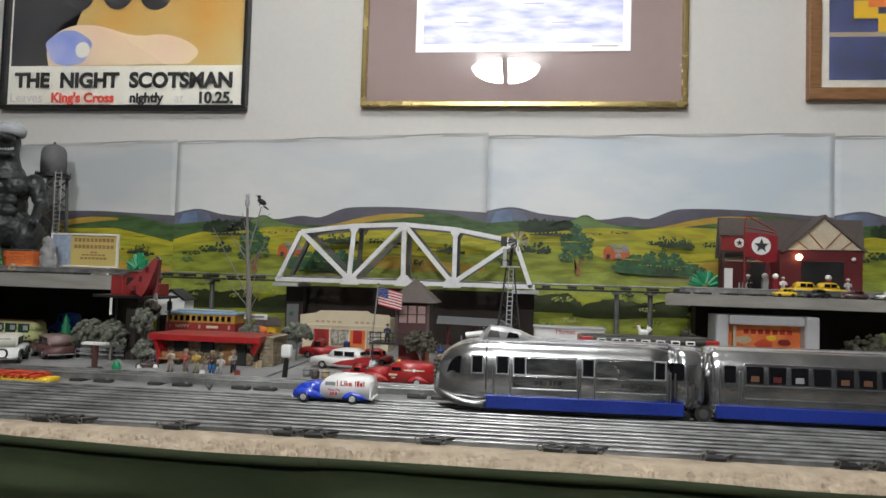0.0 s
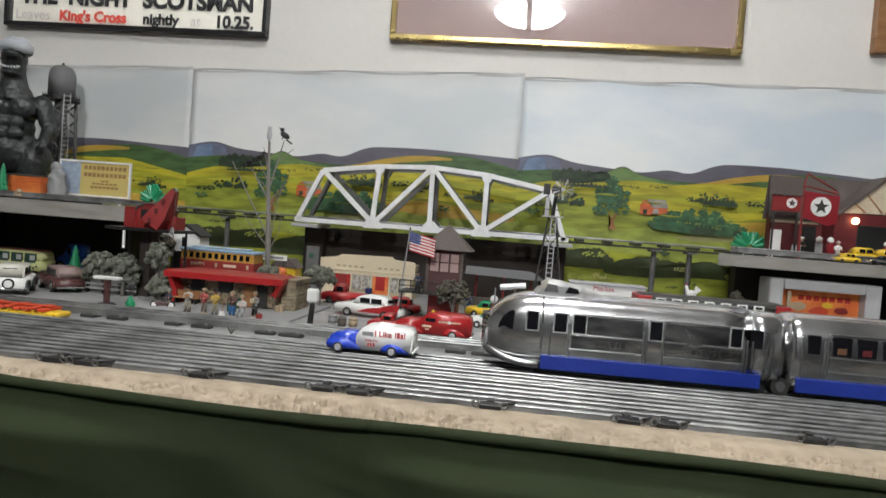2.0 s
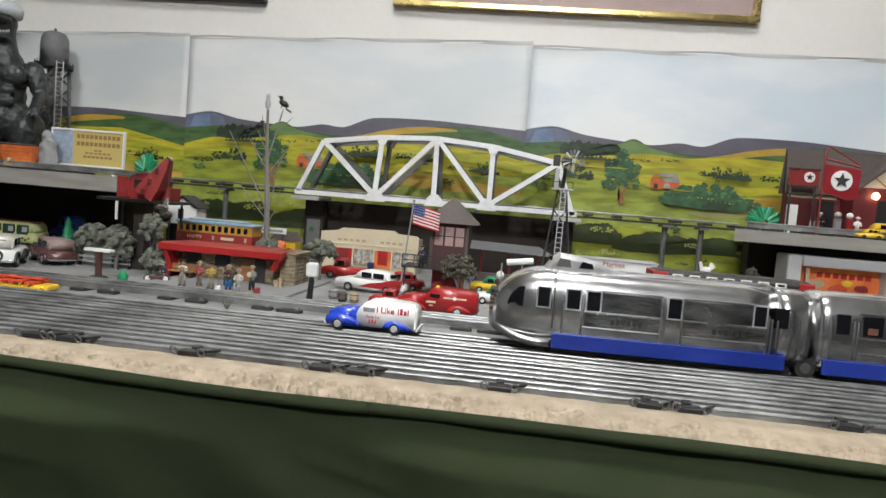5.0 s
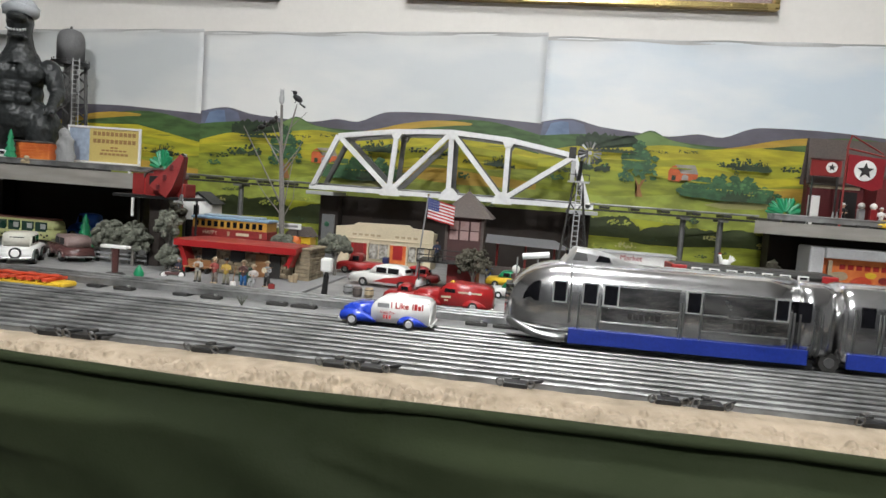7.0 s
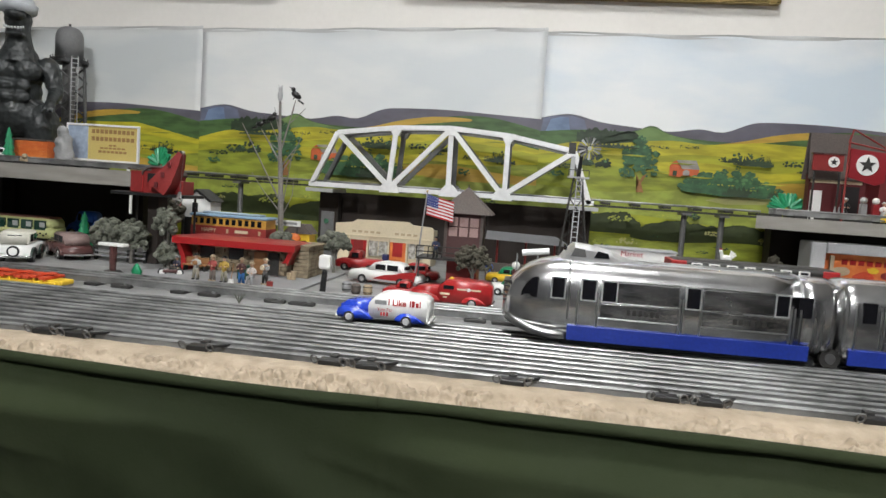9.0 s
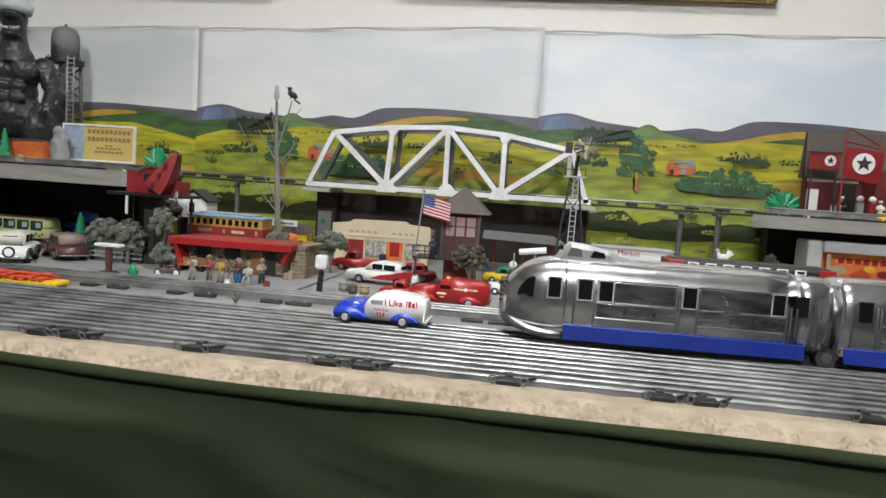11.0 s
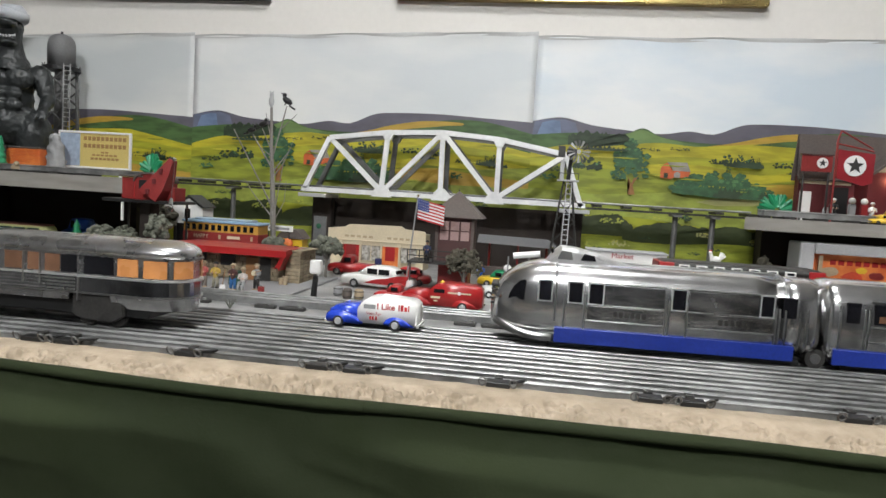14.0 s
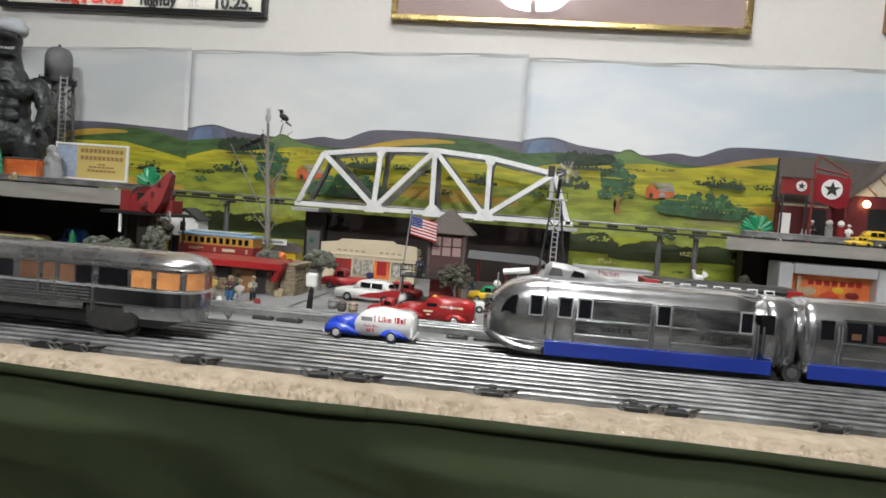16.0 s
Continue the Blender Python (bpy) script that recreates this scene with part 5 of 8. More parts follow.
def panel_van(name, loc, rz, s, hood, side, fender, label):
    """A 1940s style panel van, front towards -x, in the scale s."""
    v = thing(name, loc, rz, label, "toy van", "toy cars")

    def solid(nm, pts, hw, m, bevel=0.0012, lab=""):
        bm = prism(bmesh.new(), [(x * s, z * s) for x, z in pts], -hw * s, hw * s)
        bmesh.ops.bevel(bm, geom=bm.edges[:], offset=bevel * s, segments=3, affect="EDGES")
        return part(nm, bm, m, v, lab, True)
    solid("hood", [(-0.049, 0.005), (-0.050, 0.0145), (-0.046, 0.0195), (-0.034, 0.0222), (-0.014, 0.0236), (-0.012, 0.005)], 0.0140, hood, 0.003)
    solid("body", [(-0.0155, 0.005), (-0.0165, 0.0205), (-0.011, 0.0278), (-0.006, 0.0314), (0.006, 0.0325), (0.040, 0.0312), (0.0475, 0.0288), (0.0495, 0.023), (0.0495, 0.005)], 0.0180, side, 0.0017)
    for sy in (-1, 1):
        for nm, pts in (("front_fender", [(-0.0495, 0.0045), (-0.0505, 0.011), (-0.0465, 0.0155), (-0.038, 0.0170), (-0.027, 0.0152), (-0.016, 0.0105), (-0.0085, 0.0045)]), ("rear_fender", [(0.0125, 0.0045), (0.0145, 0.0095), (0.0205, 0.0136), (0.0285, 0.0142), (0.037, 0.0112), (0.0475, 0.0045)])):
            ya, yb = sorted((sy * 0.0125 * s, sy * 0.0202 * s))
            bm = prism(bmesh.new(), [(x * s, z * s) for x, z in pts], ya, yb)
            bmesh.ops.bevel(bm, geom=bm.edges[:], offset=0.0014 * s, segments=3, affect="EDGES")
            part(nm, bm, fender, v, "", True)
        for x in (-0.036, 0.0265):
            ya, yb = sy * 0.015 * s, sy * 0.0206 * s
            w = part("wheel", bmrod((x * s, ya, 0.0058 * s), (x * s, yb, 0.0058 * s), 0.0058 * s, n=18), TYRE, v)
            part("hubcap", bmrod((x * s, yb, 0.0058 * s), (x * s, yb + sy * 0.0008 * s, 0.0058 * s), 0.0038 * s, 0.0032 * s, 16), LGREY, w, "pale grey hubcap")
        ya, yb = sorted((sy * 0.0165 * s, sy * 0.0181 * s))
        part("window", bmbox(-0.0095 * s, 0.0045 * s, ya, yb, 0.0205 * s, 0.0262 * s, 0.0008 * s), WIN_DARK if side is not WHITE else GREY, v)
        part("headlight", bmball((-0.0495 * s, sy * 0.0125 * s, 0.0125 * s), 0.0019 * s, sub=1), CHROME, v)
    part("windshield", bmbox(-0.0145 * s, -0.0135 * s, -0.013 * s, 0.013 * s, 0.021 * s, 0.0255 * s), WIN_DARK, v)
    for x in (-0.0515, 0.0495):
        part("bumper", bmbox(x * s, (x + 0.002) * s, -0.019 * s, 0.019 * s, 0.0045 * s, 0.007 * s, 0.0005), CHROME if side is not WHITE else WHITE, v)
    return v


def campaign_van():
    v = panel_van("campaign_van", (-0.126, 0.1275, TABLE + 0.0121), 0, 0.97, BLUE_TOY, WHITE, BLUE_TOY, "blue and white toy panel van with red slogan lettering")
    v.scale = (0.90, 1.0, 0.92)
    letter = mat("red_letters", (0.45, 0.02, 0.02), 0.5)
    words("slogan", "I Like", 0.0088, (0.0150, -0.01770, 0.0232), letter, v, align="CENTER", bold=0.00018)
    for k, (w, h) in enumerate(((0.0012, 0.0062), (0.0030, 0.0062), (0.0030, 0.0044), (0.0012, 0.0062))):
        x = 0.0283 + (0, 0.0022, 0.0062, 0.0102)[k]
        part("slogan_bar", bmbox(x, x + w, -0.0179, -0.0169, 0.0204, 0.0204 + h), letter, v)
    words("slogan", "Vote For", 0.0044, (0.0025, -0.01770, 0.0156), letter, v)
    for x in (-0.002, 0.0008, 0.0042):
        part("slogan_bar", bmbox(x, x + 0.0018, -0.0179, -0.0169, 0.0092, 0.0130), letter, v)


def toy_traffic():
    campaign_van()
    red = panel_van("fire_van", (-0.090, 0.336, TABLE), -1, 1.02, RED, RED, RED, "red toy fire department panel van")
    for x0, x1, z0, z1 in ((-0.013, -0.001, 0.0145, 0.0172), (-0.009, -0.004, 0.0108, 0.0126), (0.008, 0.037, 0.0215, 0.0235)):
        part("lettering_bar", bmbox(x0, x1, -0.01855, -0.0178, z0, z1), CREAM, red)
    part("emblem", bmrod((0.0225, -0.0188, 0.0225), (0.0225, -0.018, 0.0225), 0.0022, n=14), WHITE, red)
    part("siren", bmball((-0.002, 0.0, 0.032), 0.0032), YELLOW, red)
    toy_vehicle("fire_car", (-0.152, 0.36, TABLE), 0, 0.06, 0.036, 0.022, RED, RED, "low red toy fire car", style="pickup")
    c = toy_vehicle("hardtop_car", (-0.205, 0.468, TABLE), -13, 0.108, 0.043, 0.033, WHITE, WHITE, "white and red toy hardtop car")
    for s in (-1, 1):
        bm = prism(bmesh.new(), [(-0.014, 0.0085), (0.052, 0.0085), (0.0535, 0.0185), (0.030, 0.0190), (0.004, 0.0150)], *sorted((s * 0.0195, s * 0.0204)))
        part("red_flank", bm, RED, c, "red rear flank")
        bm = prism(bmesh.new(), [(0.022, 0.0185), (0.054, 0.0185), (0.055, 0.0235), (0.040, 0.0225)], *sorted((s * 0.0165, s * 0.0198)))
        part("tail_fin", bm, RED, c, "red tail fin")
    part("grille", bmbox(-0.0552, -0.054, -0.015, 0.015, 0.010, 0.0145, 0.0004), CHROME, c)
    toy_vehicle("red_sedan", (-0.176, 0.535, TABLE), 2, 0.075, 0.034, 0.027, RED, RED, "red toy sedan with chrome trim")
    toy_vehicle("pickup_truck", (-0.284, 0.603, TABLE), 0, 0.075, 0.036, 0.033, RED, DARKRED, "red toy pickup truck", style="pickup")
    toy_vehicle("yellow_convertible", (-0.035, 0.60, TABLE), 0, 0.07, 0.035, 0.026, YELLOW, GREEN, "yellow and green toy car", style="sedan")
    toy_vehicle("green_sedan", (-0.02, 0.47, TABLE), 0, 0.075, 0.035, 0.026, WHITE, GREEN, "white and green toy sedan")
    tr = toy_vehicle("vintage_car", (-0.724, 0.376, TABLE), -62, 0.090, 0.044, 0.044, WHITE, mat("ivory_enamel", (0.60, 0.58, 0.50), 0.4, var=0.15), "cream and dark green vintage toy car with rear spare wheel", style="vintage", fender=mat("dark_green_enamel", (0.035, 0.05, 0.042), 0.35, var=0.15))
    part("trunk_panel", bmbox(0.034, 0.0435, -0.016, 0.016, 0.008, 0.021, 0.002), WHITE, tr)
    sp = part("spare_wheel", bmrod((0.043, 0, 0.0165), (0.047, 0, 0.0165), 0.0078, 0.0078, 18), TYRE, tr)
    part("spare_cover", bmrod((0.047, 0, 0.0165), (0.0478, 0, 0.0165), 0.0055, 0.005, 14), WHITE, sp)
    part("license_plate", bmbox(0.0437, 0.0444, 0.009, 0.015, 0.01, 0.0135), CREAM, tr)
    toy_vehicle("maroon_car", (-0.703, 0.447, TABLE), -38, 0.104, 0.044, 0.0385, MAROON, mat("taupe_enamel", (0.24, 0.17, 0.155), 0.45), "dark maroon vintage toy saloon car", style="vintage")
    bus = toy_vehicle("street_bus", (-0.945, 0.625, TABLE), 0, 0.175, 0.046, 0.0425, LIME, LIME, "pale yellow-green toy bus with dark green panels", "toy bus", "bus", win=mat("bus_window", (0.012, 0.045, 0.03), 0.3))
    part("roof_cap", bmbox(-0.082, 0.082, -0.017, 0.017, 0.0412, 0.0445, 0.002), mat("faded_red", (0.32, 0.13, 0.10), 0.6), bus, "faded red roof")
    for k in range(28):
        part("check", bmbox(-0.084 + k * 0.006, -0.081 + k * 0.006, -0.0222, -0.0208, 0.0105 + 0.003 * (k % 2), 0.0135 + 0.003 * (k % 2)), BLACK, bus)
    for k in (0, 1, 2):
        part("poster", bmbox(0.012 + k * 0.027, 0.022 + k * 0.027, -0.0221, -0.0214, 0.026, 0.035), LGREY, bus)
    toy_vehicle("blue_truck", (-0.868, 0.712, TABLE), 0, 0.056, 0.035, 0.055, PBLUE, PBLUE, "small bright blue toy truck", "toy truck", "van")
    for x, y, m, lab in ((0.555, 0.615, YELLOW, "yellow toy taxi on the upper shelf"), (0.60, 0.63, YELLOW, "yellow toy taxi on the upper shelf"), (0.486, 0.502, YELLOW, "small yellow toy car by the shelf edge"), (0.535, 0.502, BLACK, "small black toy car by the shelf edge"), (0.64, 0.502, WHITE, "small white toy car by the shelf edge"), (0.59, 0.502, MAROON, "small dark red toy car by the shelf edge")):
        s = 0.55 if y < 0.55 else 1.0
        toy_vehicle("shelf_car", (x, y, SHELF), 0, 0.062 * s, 0.03 * s, 0.026 * s, m, m, lab)
    toy_vehicle("white_shelf_car", (-0.955, 0.60, SHELF), 0, 0.055, 0.028, 0.026, WHITE, WHITE, "small white toy car on the upper shelf")
    # low red and yellow wagon on the rear track
    t = thing("slatted_wagon", (-0.57, 0.205, TABLE), 0, "low yellow toy wagon with red slats", "toy wagon")
    part("deck", bmbox(-0.06, 0.045, -0.016, 0.016, 0.003, 0.0065, 0.001), YELLOW, t)
    part("nose", bmbox(0.028, 0.05, -0.012, 0.012, 0.002, 0.008, 0.002), YELLOW, t)
    for k in range(9):
        part("slat", bmbox(-0.058 + k * 0.0105, -0.050 + k * 0.0105, -0.017, 0.017, 0.0082 + 0.0016 * (k % 3 == 1), 0.0115 + 0.0016 * (k % 3 == 1), 0.0006), SLATRED, t)
        part("stake", bmbox(-0.055 + k * 0.0105, -0.053 + k * 0.0105, -0.0165, -0.0148, 0.006, 0.009), YELLOW, t)
    part("rail_top", bmbox(-0.06, 0.037, -0.004, 0.004, 0.0125, 0.0145, 0.001), SLATRED, t)
    for x in (-0.045, 0.03):
        part("axle", bmbox(x - 0.004, x + 0.004, -0.014, 0.014, 0, 0.0032), IRON, t)
    # black coach behind the streamliner
    b = thing("black_coach", (0.232, 0.252, TABLE), 0, "black toy coach with white window frames and red ends", "toy train")
    part("body", bmbox(-0.085, 0.085, -0.024, 0.024, 0.02, 0.078, 0.003), BLACK, b)
    part("roof", bmbox(-0.08, 0.08, -0.02, 0.02, 0.078, 0.0875, 0.004), IRON, b)
    for k in range(7):
        w = part("window", bmbox(-0.062 + k * 0.0175, -0.051 + k * 0.0175, -0.0208, -0.0195, 0.0795, 0.0845, 0.0004), WHITE, b)
        part("pane", bmbox(-0.060 + k * 0.0175, -0.053 + k * 0.0175, -0.0213, -0.0206, 0.0808, 0.0832), WIN_DARK, w)
    for s in (-1, 1):
        part("end_panel", bmbox(s * 0.0745 - 0.008, s * 0.0745 + 0.008, -0.0212, 0.0212, 0.0775, 0.086, 0.001), RED, b)
    for x in (-0.06, -0.04, 0.04, 0.06):
        wheelset(b, x, 0.0085, 0.0135)
    part("underframe", bmbox(-0.08, 0.08, -0.013, 0.013, 0.0125, 0.02), BLACK, b)


# ---- plants ----
def lichen(name, loc, rx, rz, label, material=LICHEN, n=110, size=0.006, trunk=0.0, lift=0.0):
    t = thing(name, loc, 0, label, "toy tree", "toy trees")
    bm = bmesh.new()
    for k in range(n):
        a, b = rng.uniform(0, 2 * math.pi), rng.uniform(-0.6, 1)
        d = rng.uniform(0.45, 1.0)
        c = math.sqrt(max(0, 1 - b * b))
        p = (rx * d * c * math.cos(a), rx * 0.8 * d * c * math.sin(a), lift + rz * (0.62 + 0.62 * d * b))
        ball(bm, p, size * rng.uniform(0.55, 1.25), (rng.uniform(0.7, 1.3), rng.uniform(0.7, 1.3), rng.uniform(0.7, 1.2)), 1, 0, 0.22)
    part("crown", bm, material, t)
    bm = bmesh.new()
    rod(bm, (0, 0, 0), (0.001, 0, lift + rz * 0.7), 0.0028 + trunk, 0.0014)
    for k in range(4):
        a = k * 1.6
        rod(bm, (0, 0, (lift + rz * 0.5) * 0.6), (rx * 0.55 * math.cos(a), rx * 0.5 * math.sin(a), lift + rz * 0.75), 0.0014, 0.0007, 6)
    part("trunk", bm, BARK, t)


def plants():
    lichen("lichen_tree", (-0.648, 0.47, TABLE), 0.031, 0.040, "dark grey-green lichen toy tree", n=190, lift=0.014)
    lichen("lichen_tree", (-0.592, 0.437, TABLE), 0.027, 0.042, "dark grey-green lichen toy tree", n=190, lift=0.014)
    lichen("lichen_tree", (-0.524, 0.415, TABLE), 0.018, 0.036, "tall ragged grey lichen toy tree", n=120, size=0.0052, lift=0.044)
    lichen("lichen_shrub", (-0.512, 0.405, TABLE), 0.019, 0.030, "ragged grey lichen shrub", n=90, size=0.0052, lift=0.002)
    lichen("lichen_tree", (-0.608, 0.57, TABLE), 0.03, 0.04, "dark lichen toy tree behind the crane tower", LICHEN_BROWN, lift=0.05)
    lichen("lichen_tree", (-0.301, 0.515, TABLE), 0.026, 0.026, "grey-green lichen toy tree on a thin trunk", lift=0.034)
    lichen("lichen_shrub", (-0.077, 0.435, TABLE), 0.026, 0.036, "round brown lichen bush", LICHEN_BROWN, 300, 0.0034, lift=0.026)
    lichen("lichen_shrub", (-0.405, 0.56, TABLE), 0.02, 0.02, "grey lichen shrub beside the trolley", n=90, lift=0.03)
    lichen("lichen_tree", (0.345, 0.53, TABLE), 0.022, 0.05, "dark lichen toy tree beneath the shelf", LICHEN_BROWN, 100, lift=0.02)
    lichen("lichen_tree", (0.62, 0.53, TABLE), 0.036, 0.06, "dark lichen toy tree beside the garage", LICHEN_BROWN, 150, lift=0.01)
    lichen("lichen_tree", (0.665, 0.55, TABLE), 0.026, 0.06, "pale green lichen toy tree beside the garage", mix_mat("pale_lichen", (0.16, 0.19, 0.06), (0.28, 0.3, 0.12), 90, 0.35, 0.65, 0.95), 90, lift=0.012)
    lichen("lichen_shrub", (0.575, 0.5, TABLE), 0.02, 0.028, "low dark lichen shrub", n=70)
    # green plastic trees
    for x, y, z, w, h, kind in ((-0.50, 0.308, TABLE, 0.0072, 0.021, "leaf"), (-0.752, 0.55, TABLE, 0.0155, 0.072, "cone"), (-0.604, 0.53, SHELF, 0.021, 0.046, "fan"), (0.443, 0.80, SHELF, 0.034, 0.05, "fan"), (0.0, 0.40, TABLE, 0.009, 0.042, "cone")):
        t = thing("plastic_tree", (x, y, z), 0, "bright green plastic toy tree", "toy tree", "plastic trees")
        bm = bmesh.new()
        if kind == "fan":
            for k in range(17):
                a = math.pi * (k + 0.5) / 17
                r = w * rng.uniform(0.85, 1.05)
                tip = (r * math.cos(a), rng.uniform(-0.006, 0.004), h * 0.3 + h * 0.62 * math.sin(a) * rng.uniform(0.85, 1.05))
                rod(bm, (0.2 * tip[0], 0, h * 0.28 + 0.2 * (tip[2] - h * 0.28)), tip, 0.0062, 0.0022, 7)
        elif kind == "leaf":
            ball(bm, (0, 0, h * 0.48), h * 0.5, (w * 2 / h, 0.45, 1.0), 2)
            for v in bm.verts:
                if v.co.z > h * 0.5:
                    v.co.x *= 1 - 0.75 * (v.co.z - h * 0.5) / (h * 0.5)
        else:
            for k in range(5):
                f = k / 5
                rod(bm, (0, 0, h * (0.1 + 0.75 * f)), (0, 0, h * (0.36 + 0.64 * min(1, f * 0.85 + 0.15))), w * (1 - f * 0.75), w * 0.15 * (1 - f), 11)
        part("foliage", bm, GREEN, t, "", kind == "leaf")
        part("stem", bmrod((0, 0, 0), (0, 0, h * 0.3), 0.0018, 0.0015), BARK, t)
    # bare tree with birds
    t = thing("bare_tree", (-0.423, 0.605, TABLE), 0, "tall bare wire tree with perched toy birds", "toy tree")
    bm = bmesh.new()
    rod(bm, (0, 0, 0), (-0.006, 0, 0.12), 0.0055, 0.0048)
    rod(bm, (-0.006, 0, 0.12), (-0.012, 0, 0.20), 0.0048, 0.0032)
    rod(bm, (-0.012, 0, 0.20), (-0.015, 0, 0.272), 0.0032, 0.0022)
    part("trunk", bm, BARK, t)
    for p, q, r in (((-0.004, 0, 0.10), (-0.076, -0.01, 0.232), 0.0016), ((-0.010, 0, 0.17), (-0.048, 0.005, 0.225), 0.0017), ((-0.011, 0, 0.185), (0.006, 0, 0.25), 0.002), ((0.006, 0, 0.25), (0.012, 0, 0.275), 0.0015), ((-0.011, 0, 0.16), (0.02, 0.006, 0.205), 0.0014), ((-0.012, 0, 0.2), (-0.028, -0.005, 0.236), 0.0012), ((-0.003, 0, 0.09), (0.009, 0.006, 0.19), 0.0011), ((0.002, 0, 0.235), (0.03, 0, 0.262), 0.0009), ((-0.004, 0, 0.085), (-0.034, -0.006, 0.120), 0.0014), ((-0.034, -0.006, 0.120), (-0.055, -0.01, 0.150), 0.0009), ((-0.013, 0, 0.215), (-0.026, 0.004, 0.262), 0.0010), ((-0.010, 0, 0.15), (0.010, 0.004, 0.182), 0.0012), ((0.010, 0.004, 0.182), (0.026, 0.004, 0.222), 0.0008), ((-0.012, 0, 0.19), (-0.034, 0.004, 0.205), 0.0009), ((-0.005, 0, 0.075), (0.012, 0.006, 0.115), 0.0011), ((0.012, 0.006, 0.115), (0.014, 0.006, 0.150), 0.0007)):
        part("branch", bmrod(p, q, r, r * 0.5, 6), BARK, t)
    for x, z, s, rz, tilt, m, lab in ((0.010, 0.280, 1.15, 15, 32, BLACK, "black toy crow perched on a bare branch"), (-0.048, 0.229, 1.0, 170, 12, BLACK, "black toy crow perched on a bare branch"), (-0.028, 0.24, 1.0, 165, 18, IRON, "small dark toy bird on a bare branch")):
        b = thing("toy_crow", (-0.423 + x, 0.605, TABLE + z), 0, lab, "toy bird")
        b.matrix_basis = pose(-0.423 + x, 0.605, TABLE + z, 0, tilt, rz)
        bm = bmesh.new()
        ball(bm, (0, 0, 0.004 * s), 0.0055 * s, (1.5, 0.8, 0.85), 2)
        part("body", bm, m, b, "", True)
        part("head", bmball((-0.008 * s, 0, 0.0085 * s), 0.0033 * s), m, b, "", True)
        part("beak", bmrod((-0.0105 * s, 0, 0.0085 * s), (-0.0145 * s, 0, 0.0078 * s), 0.0011 * s, 0.0002), m, b)
        part("tail", bmbox(0.006 * s, 0.016 * s, -0.002 * s, 0.002 * s, -0.0015 * s, 0.001 * s, 0.0004), m, b)
        part("feet", bmrod((0, 0, -0.004 * s), (0, 0, 0.002 * s), 0.0008, 0.0008, 5), m, b)
    o = thing("toy_owl", (-0.4385, 0.605, TABLE + 0.272), 0, "small pale grey toy owl on the tree top", "toy bird")
    bm = bmesh.new()
    loft(bm, [[(r * math.cos(a), 0.75 * r * math.sin(a), z) for a in [k * math.pi / 6 for k in range(12)]] for z, r in ((0, 0.0012), (0.004, 0.0038), (0.010, 0.0050), (0.015, 0.0040), (0.017, 0.0030), (0.0205, 0.0038), (0.024, 0.0030), (0.0255, 0.0010))])
    part("body", bm, LGREY, o, "", True)
    for s in (-1, 1):
        part("ear", bmrod((s * 0.0022, 0, 0.0240), (s * 0.0034, 0, 0.0275), 0.0009, 0.0003, 5), LGREY, o)


# ---- buildings ----
def gabled(b, x0, x1, y0, y1, z0, z1, wallm):
    part("wall", bmbox(x0, x1, y0, y1, z0, z1, 0.0006), wallm, b)


